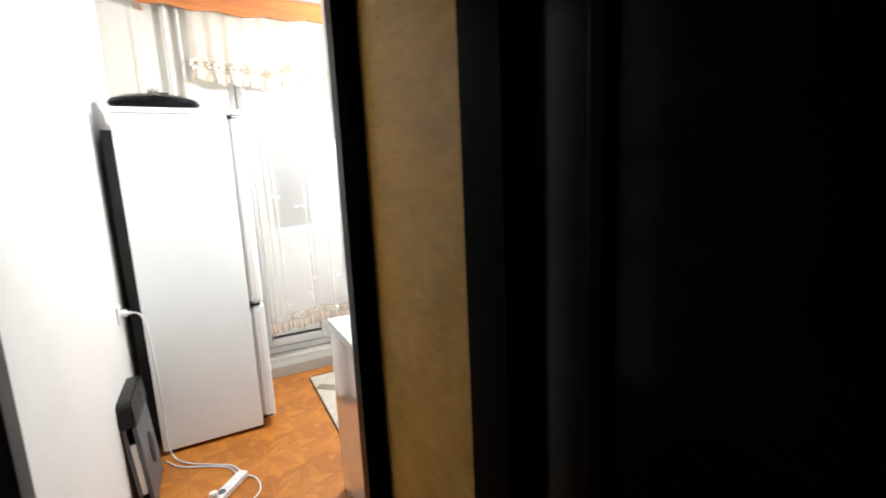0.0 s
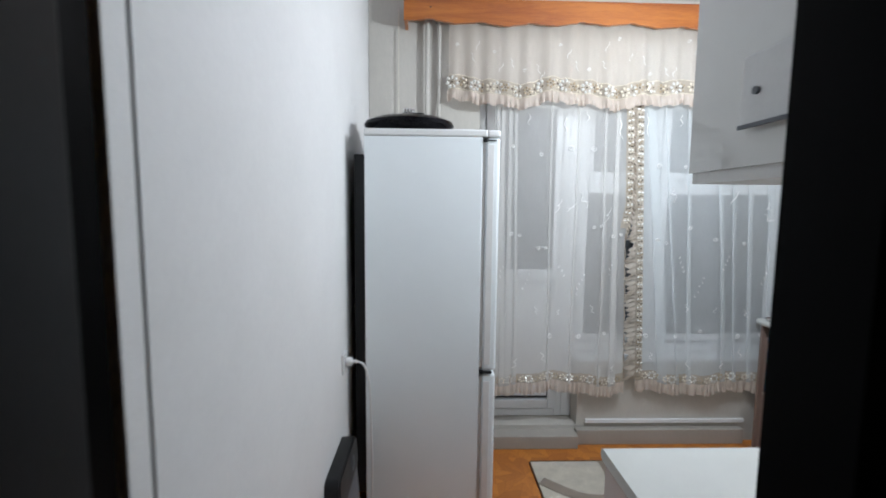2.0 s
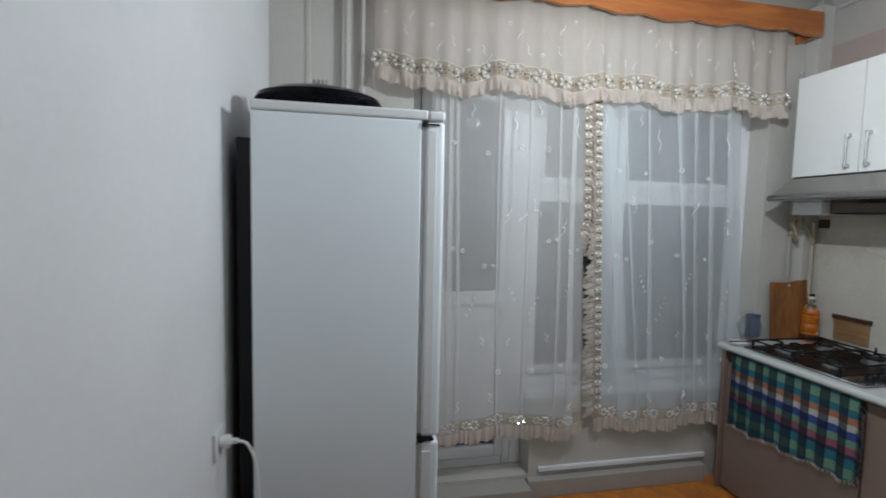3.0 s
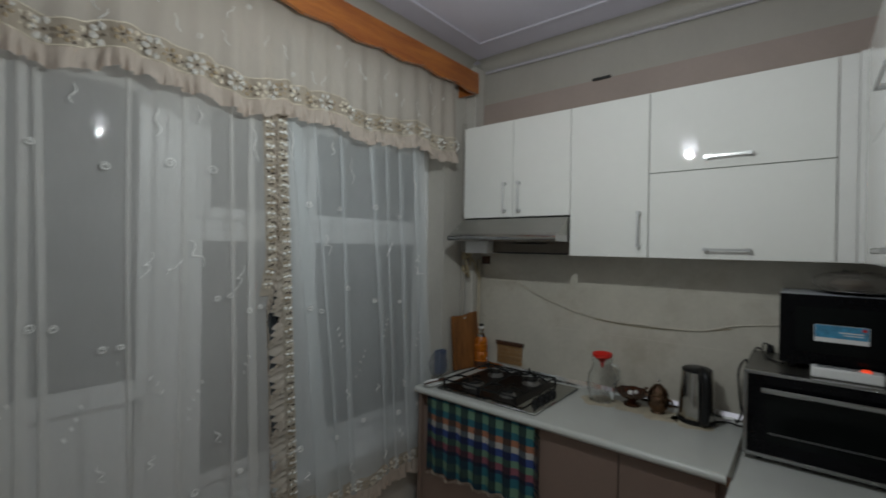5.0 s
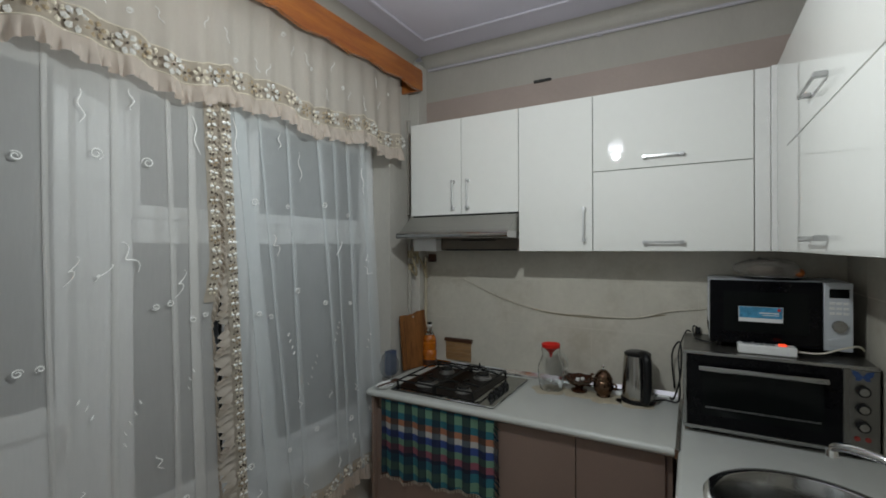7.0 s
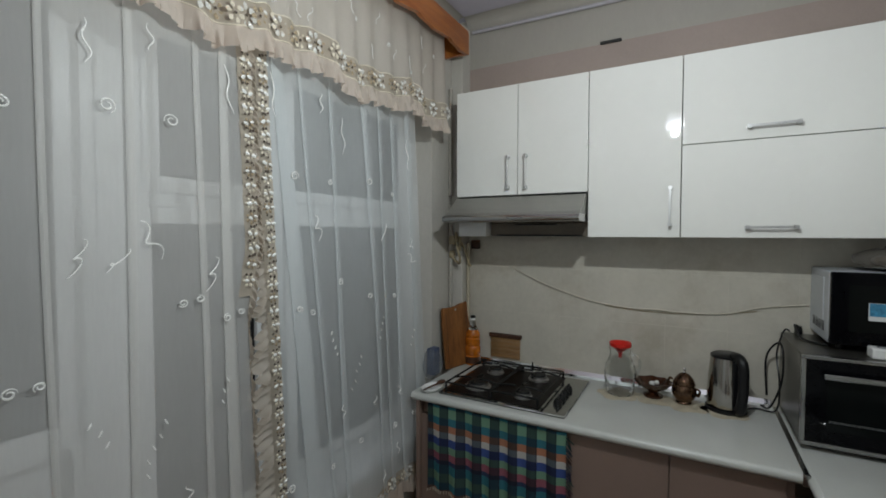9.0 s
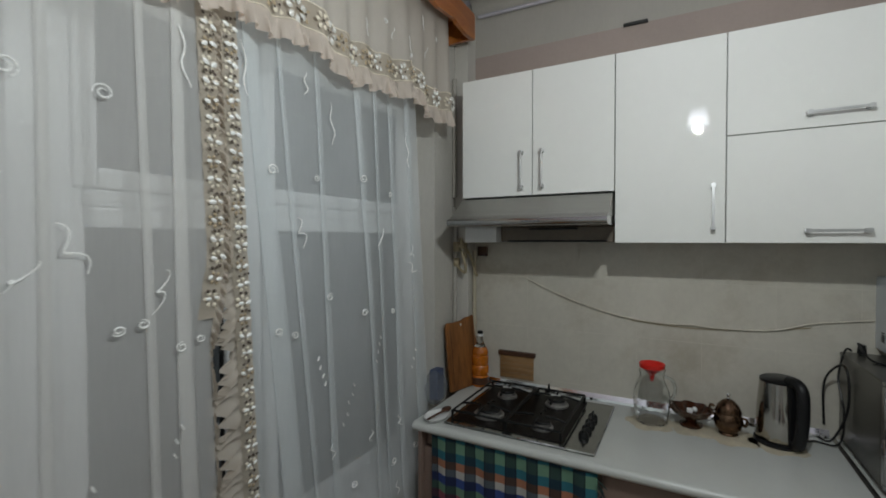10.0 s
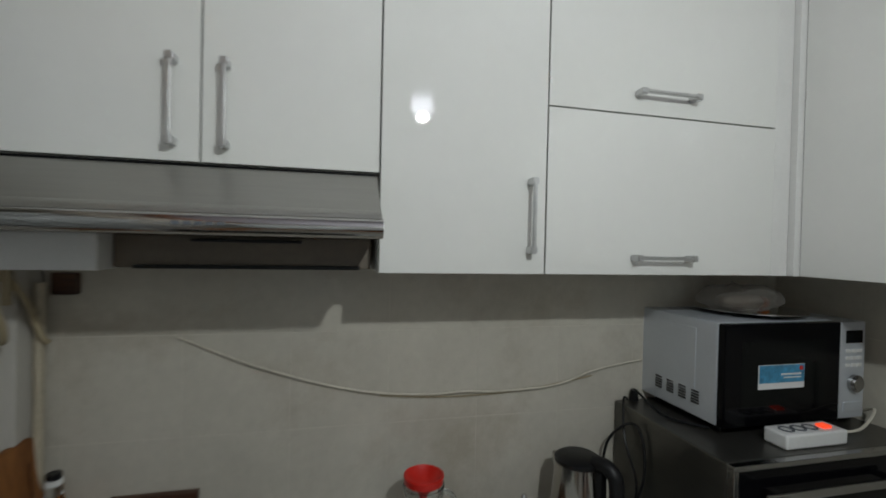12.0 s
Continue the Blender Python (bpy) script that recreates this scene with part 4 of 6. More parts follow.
part("cloth_panel", sheet(110, 18, cloth_at), M_PLAID, cloth)
fr = []
rng = random.Random(4)
for i in range(26):
    z = 0.47 + 0.33 * i / 26
    x, y = 1.995 + rng.uniform(-0.006, 0.004), 2.662
    fr.append(tube([(x, y, z), (x - 0.006, y - 0.012, z - 0.006), (x + rng.uniform(-0.008, 0.004), y - 0.022 - rng.uniform(0, 0.01), z - 0.026)], 0.0022, 5, 3))
part("side_fringe", merge(*fr), M_PLAID, cloth, "knotted fringe at the side")
fr = []
for i in range(60):
    u = i / 59
    x, y, z = cloth_at(u, 0)
    fr.append(tube([(x, y, z), (x, y + rng.uniform(-0.003, 0.003), z - 0.016)], 0.0014, 4, 1))
part("hem_fringe", merge(*fr), M_LACE, cloth, "pale fringe along the hem")

# ---- fridge ----
FX0, FX1, FY0, FY1, FZ = -0.355, 0.237, 2.676, 3.28, 1.855
fridge = thing("fridge", "tall white two-door fridge-freezer standing beside the window", "fridge", (-0.06, 2.98, 0))
part("body", box(FX0, FX1 - 0.076, FY0, FY1, 0.022, FZ - 0.032, 0.006), M_FRIDGE, fridge)
part("top_cover", box(FX0 - 0.002, FX1 - 0.056, FY0 - 0.002, FY1, FZ - 0.031, FZ, 0.008, 3), M_WHITEPLASTIC, fridge, "white plastic top cover")


def fridge_door(z0, z1):
    d = part("door", box(FX1 - 0.062, FX1, FY0 + 0.002, FY1 - 0.002, z0, z1, 0.014, 4), M_FRIDGE, fridge)
    part("door_seal", box(FX1 - 0.075, FX1 - 0.063, FY0 + 0.012, FY1 - 0.012, z0 + 0.012, z1 - 0.012, 0.002), M_CARCASS, d, "pale door seal")
    part("door_grip", box(FX1 - 0.056, FX1 - 0.028, FY0 - 0.004, FY0 + 0.001, z0 + 0.03, z1 - 0.03, 0.002), M_WHITEPLASTIC, d, "moulded grip along the door's edge")


fridge_door(0.775, FZ - 0.035)
fridge_door(0.06, 0.757)
part("top_trim", box(FX1 - 0.055, FX1 + 0.001, FY0 - 0.001, FY1, FZ - 0.033, FZ - 0.001, 0.01, 3), M_WHITEPLASTIC, fridge, "white plastic top trim")
for z in (FZ - 0.045, 0.766, 0.072):
    part("hinge", merge(box(FX1 - 0.073, FX1 - 0.056, FY0 - 0.006, FY0 + 0.02, z - 0.007, z + 0.007, 0.002), box(FX1 - 0.058, FX1 - 0.018, FY0 - 0.004, FY0 + 0.02, z - 0.003, z + 0.003, 0.001)), M_BLACKPLASTIC, fridge, "black door hinge")
part("rear_coil", box(FX0 - 0.055, FX0 - 0.004, FY0 + 0.06, FY1 - 0.04, 0.15, 1.75, 0.004), M_BLACKPLASTIC, fridge, "black heat exchanger at the back")
for x in (-0.32, 0.14):
    for y in (FY0 + 0.04, FY1 - 0.04):
        part("foot", cyl((x, y, 0.011), 0.018, 0.022, "z", 12), M_BLACKPLASTIC, fridge, "black foot")

# ---- cornice and curtains ----
corn = thing("curtain_cornice", "varnished orange pine cornice board with a wavy lower edge", "cornice", (1.15, 3.36, 2.55))
CX0, CX1 = -0.223, 2.457
out = [(CX0, 2.665), (CX0, 2.555)]
for i in range(241):
    t = i / 240
    x = CX0 + (CX1 - CX0) * t
    w = (x - CX0) / 0.29
    f = w - math.floor(w)
    scallop = 0.013 * abs(math.sin(math.pi * w)) + 0.008 * math.cos(math.pi * w * 0.5) + (0.006 if 0.42 < f < 0.58 else 0)
    if 0.03 < t < 0.97:
        out.append((x, 2.548 + scallop - 0.004))
out += [(CX1, 2.555), (CX1, 2.665)]
part("front_board", prism(out, "y", 3.316, 3.336, 0.0), M_CORNICE, corn)
part("return_board", box(CX1 - 0.02, CX1 - 0.001, 3.337, YW - 0.001, 2.555, 2.664, 0.002), M_CORNICE, corn)
part("return_board", box(CX0 + 0.001, CX0 + 0.02, 3.337, YW - 0.001, 2.555, 2.664, 0.002), M_CORNICE, corn)
part("top_board", box(CX0 + 0.002, CX1 - 0.002, 3.317, YW - 0.001, 2.666, 2.68, 0.002), M_CORNICE, corn)
part("knot", cyl((CX0 + 0.15, 3.3155, 2.63), 0.006, 0.002, "y", 12), M_DARKWOOD, corn, "dark knot in the board")


def val_y(x, z):
    k = min(max((2.62 - z) / 0.5, 0), 1)
    return 3.385 + 0.009 * math.sin(x * 58 + 1.6 * math.sin(x * 5)) * (0.35 + k) + 0.013 * math.sin(x * 15 + 0.8) * k - 0.012 * k


def val_hem(x):
    return 2.172 + 0.017 * math.sin(x * 10.2 + 0.6) + 0.009 * math.sin(x * 23)


VX0, VX1 = 0.035, 2.31
valance = thing("curtain_valance", "cream voile valance edged with embroidered flowers and a frill", "curtain", (1.2, 3.38, 2.12))
part("voile", sheet(300, 14, lambda u, v: (lambda x: (x, val_y(x, val_hem(x) + (2.64 - val_hem(x)) * v), val_hem(x) + (2.64 - val_hem(x)) * v))(VX0 + (VX1 - VX0) * u)), M_VALANCE, valance)


def frill_at(u, v):
    x = VX0 - 0.01 + (VX1 - VX0 + 0.02) * u
    top = val_hem(x) + 0.005
    z = top - (0.062 + 0.006 * math.sin(x * 70)) * (1 - v)
    return (x + 0.004 * math.sin(x * 310) * (1 - v), val_y(x, top) - 0.008 + 0.014 * math.sin(x * 150 + 2.4 * math.sin(x * 31)) * (1 - v) - 0.006 * (1 - v), z)


part("frill", sheet(900, 4, frill_at), M_RUFFLE, valance, "gathered beige voile frill")


def petal(bm, c, axis_a, axis_b, normal, ang, r0, r1, w, lift):
    d = axis_a * math.cos(ang) + axis_b * math.sin(ang)
    s = normal.cross(d)
    c = Vector(c)
    rim = [c + d * r0, c + d * (r0 + r1) / 2 + s * w, c + d * (r1 * 0.85 + r0 * 0.15) + s * w * 0.7, c + d * r1, c + d * (r1 * 0.85 + r0 * 0.15) - s * w * 0.7, c + d * (r0 + r1) / 2 - s * w]
    vs = [bm.verts.new(p) for p in rim]
    mid = bm.verts.new(c + d * (r0 + r1) / 2 + normal * lift)
    for i in range(6):
        bm.faces.new((vs[i], vs[(i + 1) % 6], mid))


def flower_mesh(name, r, material, n=7):
    bm = bmesh.new()
    for k in range(n):
        petal(bm, (0, 0, 0), Vector((1, 0, 0)), Vector((0, 0, 1)), Vector((0, -1, 0)), 2 * math.pi * k / n, r * 0.34, r, r * 0.26, r * 0.2)
    return mesh_from(name, bm, material, smooth=False)


def disc_mesh(name, r, material, lift):
    bm = bmesh.new()
    ring = [bm.verts.new((r * math.cos(a * math.pi / 4), 0, r * math.sin(a * math.pi / 4))) for a in range(8)]
    mid = bm.verts.new((0, -lift, 0))
    for i in range(8):
        bm.faces.new((ring[i], ring[(i + 1) % 8], mid))
    return mesh_from(name, bm, material, smooth=False)


FLOWER = flower_mesh("flower", 0.026, M_SEQUIN)
FLOWER_S = flower_mesh("flower_small", 0.02, M_LACE, 6)
FLOWER_D = flower_mesh("flower_dark", 0.019, M_LACEDARK, 6)
EYE = disc_mesh("eyelet", 0.0055, M_EYELET, 0.002)
PEARL = disc_mesh("pearl", 0.0075, M_SEQUIN, 0.004)
PETAL = disc_mesh("pearl_petal", 0.0085, M_SATIN, 0.004)
PETAL.transform(Matrix.Diagonal((1.0, 1.0, 0.62, 1)))


def sewn(name, me, parent, p, turn=0.0, s=1.0):
    ob = new(name, me)
    ob.parent = parent
    ob.matrix_local = Matrix.Translation(Vector(p) - ORIGIN[parent.name]) @ Matrix.Rotation(turn, 4, "Y") @ Matrix.Scale(s, 4)
    return ob


part("lace_band", sheet(300, 4, lambda u, v: (lambda x, z: (x, val_y(x, z) - 0.003, z))(VX0 + (VX1 - VX0) * u, val_hem(VX0 + (VX1 - VX0) * u) + 0.088 * v)), M_LACEBAND, valance, "beige lace ground behind the flowers")
rng = random.Random(8)
x, k = VX0 + 0.02, 0
while x < VX1 - 0.01:
    z = val_hem(x) + 0.046 + 0.005 * math.sin(k)
    y = val_y(x, z) - 0.006
    sewn("flower", (FLOWER, FLOWER_D, FLOWER_S)[k % 3], valance, (x, y, z), rng.uniform(0, 1), rng.uniform(1.3, 1.55))
    sewn("eyelet", EYE, valance, (x, y - 0.003, z), 0, 0.8)
    if k % 2 == 0:
        sewn("eyelet", EYE, valance, (x + 0.019, y - 0.001, z - 0.02), 0, 0.7)
    else:
        sewn("pearl", PEARL, valance, (x + 0.019, y - 0.001, z + 0.018), 0, 0.9)
    x += 0.044
    k += 1
scal = []
for lo, amp, r in ((0.084, 0.006, 0.0022), (0.008, 0.003, 0.002)):
    pts = []
    for i in range(420):
        x = VX0 + (VX1 - VX0) * i / 419
        z = val_hem(x) + lo + amp * abs(math.sin(x * 41))
        pts.append((x, val_y(x, z) - 0.004, z))
    scal.append(tube(pts, r, 4, 1))
part("scalloped_braid", merge(*scal), M_LACE, valance, "scalloped cream braid")


rv = random.Random(21)
for i in range(34):
    x0, z0 = VX0 + 0.06 + (VX1 - VX0 - 0.12) * (i + rv.uniform(-0.3, 0.3)) / 34, rv.uniform(2.3, 2.52)
    pts = []
    if i % 3:
        for q in range(12):
            t = q / 11
            pts.append((x0 + 0.02 * t * (i % 2 * 2 - 1) + 0.005 * math.sin(t * 7), z0 - 0.05 * t))
    else:
        for q in range(15):
            t = q / 14
            pts.append((x0 + 0.011 * (1 - 0.7 * t) * math.cos(t * 9), z0 + 0.011 * (1 - 0.7 * t) * math.sin(t * 9)))
    part("embroidery", tube([(px, val_y(px, pz) - 0.003, pz) for px, pz in pts], 0.0014, 5, 1), M_SATIN, valance)


def sheer_y(x, z):
    k = min(max((2.16 - z) / 1.7, 0), 1)
    fold = 0.008 * math.sin(x * 17 + 1.2 * math.sin(x * 4.1)) + 0.010 * math.sin(x * 9 + 2)
    return 3.412 + fold * (0.7 + 0.4 * k) - 0.012 * k


def hem_z(x):
    return 0.415 + 0.012 * math.sin(x * 11) + 0.006 * math.sin(x * 29)


def curtain(name_label, xa, xb, inner, pleats):
    """xa, xb give the two side edges as functions of height; pleats: (share of the width at the top, at the hem, width in metres)."""
    c = thing("sheer_curtain", name_label, "curtain", ((xa(1.2) + xb(1.2)) / 2, 3.41, 0.40), "sheer curtains")
    SPAN = 8

    def row(v):
        """The cloth's line at one height: flat runs between pleats that turn back on themselves twice."""
        z = 0.42 + (2.5 - 0.42) * v
        a = xa(2.4) * v + xa(0.5) * (1 - v)
        b = xb(2.4) * v + xb(0.5) * (1 - v)
        pts, x = [], xa(z)
        for i, (top, low, w) in enumerate(pleats):
            p = a + (b - a) * (low + (top - low) * v + 0.006 * math.sin(5 * v + 2.1 * i))
            w *= 0.8 + 0.35 * (1 - v) + 0.12 * math.sin(4 * v + i)
            d = 0.006 + 0.004 * (1 - v)
            pts += [(x + (p - x) * k / SPAN, 0.0) for k in range(SPAN)]
            pts += [(p, 0.0), (p + 0.5 * w, d * 0.5), (p + w - 0.002, d * 0.7), (p + w, d * 0.35), (p + w - 0.003, 0.0), (p + 0.5 * w, -0.1 * d), (p + 0.003, -d * 0.2), (p, -d * 0.5), (p + 0.002, -d * 0.8), (p + 0.4 * w, -d)]
            x = p + w
            pts += [(x, -d * 0.75)]
        pts += [(x + (xb(z) - x) * k / SPAN, 0.0) for k in range(1, SPAN + 1)]
        return z, pts
    NV = 30
    rows = [row(k / NV) for k in range(NV + 1)]
    NU = len(rows[0][1]) - 1

    def at(u, v):
        z, pts = rows[round(v * NV)]
        x, off = pts[round(u * NU)]
        z = hem_z(x) + (2.5 - hem_z(x)) * v
        return (x, sheer_y(x, z) + off, z)
    part("voile", sheet(NU, NV, at), M_SHEERDENSE if inner == "right" else M_SHEER, c)

    def frill(u, v):
        x = xa(0.42) + (xb(0.42) - xa(0.42)) * u
        top = hem_z(x) + 0.008
        return (x + 0.004 * math.sin(x * 290) * (1 - v), sheer_y(x, top) - 0.006 + 0.011 * math.sin(x * 190 + 2 * math.sin(x * 37)) * (1 - v), top - (0.072 + 0.006 * math.sin(x * 60)) * (1 - v))
    part("frill", sheet(420, 3, frill), M_RUFFLE, c, "gathered beige voile frill at the hem")
    part("hem_lace", sheet(120, 3, lambda u, v: (lambda x: (x, sheer_y(x, hem_z(x)) - 0.005, hem_z(x) + 0.066 * v + 0.004 * v * abs(math.sin(x * 55))))(xa(0.45) + (xb(0.45) - xa(0.45)) * u)), M_LACEHEM, c, "beige lace ground along the hem")
    k = 0
    x = xa(0.45) + 0.02
    while x < xb(0.45) - 0.01:
        z = hem_z(x) + 0.035
        sewn("flower", (FLOWER_D, FLOWER_S, FLOWER)[k % 3], c, (x, sheer_y(x, z) - 0.008, z), k * 0.7, 1.15)
        if k % 2:
            sewn("eyelet", EYE, c, (x + 0.018, sheer_y(x + 0.018, z) - 0.007, z - 0.012), 0, 0.8)
        x += 0.043
        k += 1
    # lace along the inner edge
    sgn = -1 if inner == "right" else 1
    edge = xb if inner == "right" else xa
    z, k = 0.5, 0
    rl = random.Random(11 if inner == "right" else 12)
    while z < 2.14:
        if inner == "right" and z < 1.42:
            z += 0.045
            continue
        x = edge(z) + sgn * 0.022
        y = sheer_y(edge(z), z) - 0.014
        sewn("flower", (FLOWER_S, FLOWER_D, FLOWER_S)[k % 3], c, (x + rl.uniform(-0.004, 0.004), y, z), rl.uniform(0, 2), rl.uniform(0.85, 1.05))
        for d in (-0.010, 0.010):
            sewn("pearl", PETAL, c, (x + d + rl.uniform(-0.003, 0.003), y - 0.005, z + 0.002 + rl.uniform(-0.005, 0.005)), rl.uniform(-0.7, 0.7), rl.uniform(0.8, 1.15))
        for d in (-0.010, 0.003, 0.012)[:2 + k % 2]:
            sewn("eyelet", EYE, c, (x + d + rl.uniform(-0.003, 0.003), y - 0.004, z + 0.024 + rl.uniform(-0.005, 0.005)), 0, rl.uniform(0.6, 0.9))
        z += rl.uniform(0.042, 0.05)
        k += 1

    def band(u, v):
        z = (1.4 + 0.78 * v) if inner == "right" else (0.46 + 1.72 * v)
        x = edge(z) + sgn * (0.046 * u)
        return (x, sheer_y(edge(z), z) - 0.009 - 0.002 * math.sin(u * 3) + 0.002 * math.sin(z * 90), z)
    part("lace_band", sheet(3, 90, band), M_LACEBAND, c, "cream lace border")

    def ruffle(u, v):
        z = 0.44 + 1.74 * v
        low = min(max((1.5 - z) / 0.2, 0), 1)
        pleat = math.sin(z * 250 + 1.8 * math.sin(z * 19) + (0 if inner == "right" else 2))
        droop = math.sin(z * 47 + 1.3 + 1.2 * math.sin(z * 11))
        w = 0.026 + 0.006 * pleat + 0.006 * droop
        if inner == "right":
            w *= 1 - 0.8 * low
        else:
            w *= 1 + 1.35 * low - 1.9 * math.exp(-((z - 1.31) / 0.028) ** 2) - 0.9 * math.exp(-((z - 1.13) / 0.012) ** 2)
        x = edge(z) - sgn * (w * u - 0.006)
        return (x, sheer_y(edge(z), z) - 0.006 + (0.015 * pleat + 0.018 * droop) * u * (0.7 + 0.3 * math.sin(u * 4)), z - 0.022 * u * u + 0.006 * u * droop)
    part("side_ruffle", sheet(7, 560, ruffle), M_SIDERUFFLE, c, "crumpled gathered ruffle along the edge")
    # embroidered satin motifs, repeated row by row down the cloth
    r = random.Random(3 if inner == "right" else 5)

    def swell(t):
        return 0.35 + math.sin(math.pi * min(max(t, 0.02), 0.98)) ** 0.6

    def stroke(pts, w=0.0016):
        w *= r.uniform(0.8, 1.15)
        part("embroidery", tube([(px, sheer_y(px, pz) - 0.0125, pz) for px, pz in pts], w, 5, 1, taper=swell), M_SATIN, c)

    def squiggle(x, z, h, amp, lean):
        ph, k = r.uniform(0, 6), r.uniform(7, 11)
        stroke([(x + lean * h * q / 24 + amp * (0.6 + 0.5 * q / 24) * math.sin(ph + q / 24 * k), z - h * q / 24) for q in range(25)])

    def curl(x, z, rad, turns=9):
        ph, flat = r.uniform(0, 6), r.uniform(0.75, 1.0)
        stroke([(x + rad * (1 - 0.72 * q / 18) * math.cos(ph + q / 18 * turns), z + flat * rad * (1 - 0.72 * q / 18) * math.sin(ph + q / 18 * turns)) for q in range(19)], 0.0018)

    def zigzag(x, z):
        w, h, k = r.uniform(-0.055, 0.06), r.uniform(0.035, 0.085), r.uniform(7.0, 12.0)
        stroke([(x + w * q / 22 + 0.011 * math.sin(q / 22 * k), z - h * q / 22 + 0.009 * math.sin(q / 22 * k + 0.6)) for q in range(23)], 0.0015)

    def sprig(x, z, way):
        for k in range(r.randint(3, 5)):
            bx, bz = x + way * 0.012 * k + r.uniform(-0.006, 0.006), z - 0.03 * k + r.uniform(-0.006, 0.006)
            stroke([(bx + 0.008 * way * (1 - q / 4), bz + 0.014 * (1 - q / 4) ** 1.4) for q in range(5)], 0.0019)

    plan = (("squiggle", 2.06), ("curl", 1.82), ("zigzag", 1.58), ("curls", 1.34), ("sprig", 1.16), ("ess", 0.95), ("curl", 0.74), ("ess", 0.60))
    n = max(3, round((xb(1.4) - xa(1.4)) / 0.175))
    for step, (motif, z0) in enumerate(plan):
        for i in range(n):
            x0 = xa(z0) + (xb(z0) - xa(z0)) * (i + 0.5 + (0.22 if step % 2 else -0.2) + r.uniform(-0.22, 0.22)) / n
            z1 = z0 + r.uniform(-0.07, 0.07)
            if x0 < xa(z1) + 0.04 or x0 > xb(z1) - 0.07 or r.random() < 0.12:
                continue
            way = 1 if (i + step) % 2 else -1
            if motif == "squiggle":
                squiggle(x0, z1, r.uniform(0.06, 0.14), 0.008, r.uniform(-0.1, 0.2))
            elif motif == "curl":
                curl(x0, z1, r.uniform(0.012, 0.019), 9 * way)
            elif motif == "curls":
                curl(x0, z1, r.uniform(0.011, 0.016))
                if r.random() < 0.6:
                    curl(x0 + r.uniform(0.035, 0.055), z1 + r.uniform(-0.02, 0.025), 0.012, -8)
            elif motif == "zigzag":
                zigzag(x0, z1)
                if r.random() < 0.35:
                    zigzag(x0 + r.uniform(-0.03, 0.03), z1 - r.uniform(0.05, 0.08))
            elif motif == "sprig":
                sprig(x0, z1, -1 if r.random() < 0.75 else 1)
            else:
                squiggle(x0, z1, r.uniform(0.04, 0.07), 0.010, -0.25 * way)
    return c


curtain("ivory sheer curtain with curled satin embroidery and a lace edge", lambda z: 0.315 + 0.01 * math.sin(z * 3), lambda z: 1.15 + 0.036 * (2.05 - z) - 0.045 * min(max((1.55 - z) / 0.2, 0), 1), "right",
        [(0.005, 0.01, 0.022), (0.035, 0.045, 0.03), (0.08, 0.095, 0.03), (0.13, 0.15, 0.024), (0.40, 0.41, 0.014), (0.60, 0.585, 0.018), (0.80, 0.79, 0.016), (0.885, 0.87, 0.035)])
curtain("ivory sheer curtain drawn back slightly, satin embroidered, lace edged", lambda z: 1.166 + 0.047 * (2.05 - z), lambda z: 2.07 + 0.065 * (2.1 - z), "left",
        [(0.07, 0.15, 0.055), (0.18, 0.28, 0.016), (0.34, 0.36, 0.024), (0.53, 0.58, 0.03), (0.65, 0.67, 0.024), (0.76, 0.78, 0.026), (0.90, 0.90, 0.04)])

# ---- pendant lamp ----
lamp = thing("pendant_lamp", "lit pendant lamp with a fluted white glass shade", "lamp", (LAMP.x, LAMP.y, 2.3))
part("ceiling_rose", lathe([(0, ZC - 0.001), (0.05, ZC - 0.001), (0.048, ZC - 0.02), (0.02, ZC - 0.035), (0, ZC - 0.035)], (LAMP.x, LAMP.y, 0), 24), M_CHROME, lamp)
part("stem", cyl((LAMP.x, LAMP.y, 2.585), 0.006, 0.40, "z", 10), M_CHROME, lamp)
part("holder", lathe([(0, 2.385), (0.02, 2.385), (0.026, 2.36), (0.026, 2.32), (0, 2.32)], (LAMP.x, LAMP.y, 0), 16), M_CHROME, lamp)
shade = part("shade", lathe([(0.027, 2.385), (0.038, 2.37), (0.045, 2.345), (0.049, 2.31), (0.052, 2.285), (0.057, 2.268)], (LAMP.x, LAMP.y, 0), 72, wave=lambda a, z: 1 + 0.05 * math.sin(10 * a)), M_SHADE, lamp, "fluted white glass shade")
part("bulb_socket", cyl((LAMP.x, LAMP.y, 2.30), 0.014, 0.038, "z", 16), M_BULB, lamp, "white bulb socket")
# ---- hood, hob and what stands on the worktop ----
hood = thing("cooker_hood", "grey steel pull-out cooker hood under the wall cabinet", "cooker hood", (2.3, 2.98, 1.57))
HY0, HY1 = 2.66, 3.32
part("visor", prism([(2.328, 1.768), (2.318, 1.763), (2.266, 1.724), (2.222, 1.692), (2.205, 1.684), (2.20, 1.6765), (2.36, 1.6765), (2.36, 1.768)], "y", HY0 + 0.002, HY1 - 0.002), M_VISOR, hood)
part("front_rail", merge(prism([(2.195, 1.676), (2.185, 1.672), (2.178, 1.665), (2.176, 1.657), (2.179, 1.649), (2.186, 1.644), (2.195, 1.641), (2.36, 1.641), (2.36, 1.675), (2.2, 1.6755)], "y", HY0 + 0.001, HY1 + 0.004)), M_RAIL, hood, "polished steel front rail")
part("body", box(2.362, 2.60, HY0 + 0.004, HY1 - 0.004, 1.645, 1.773, 0.002), M_HOODSTEEL, hood)
part("lower_box", box(2.345, 2.60, 3.16, HY1 - 0.004, 1.572, 1.641, 0.003), M_WHITEPLASTIC, hood, "white plastic casing under the hood")
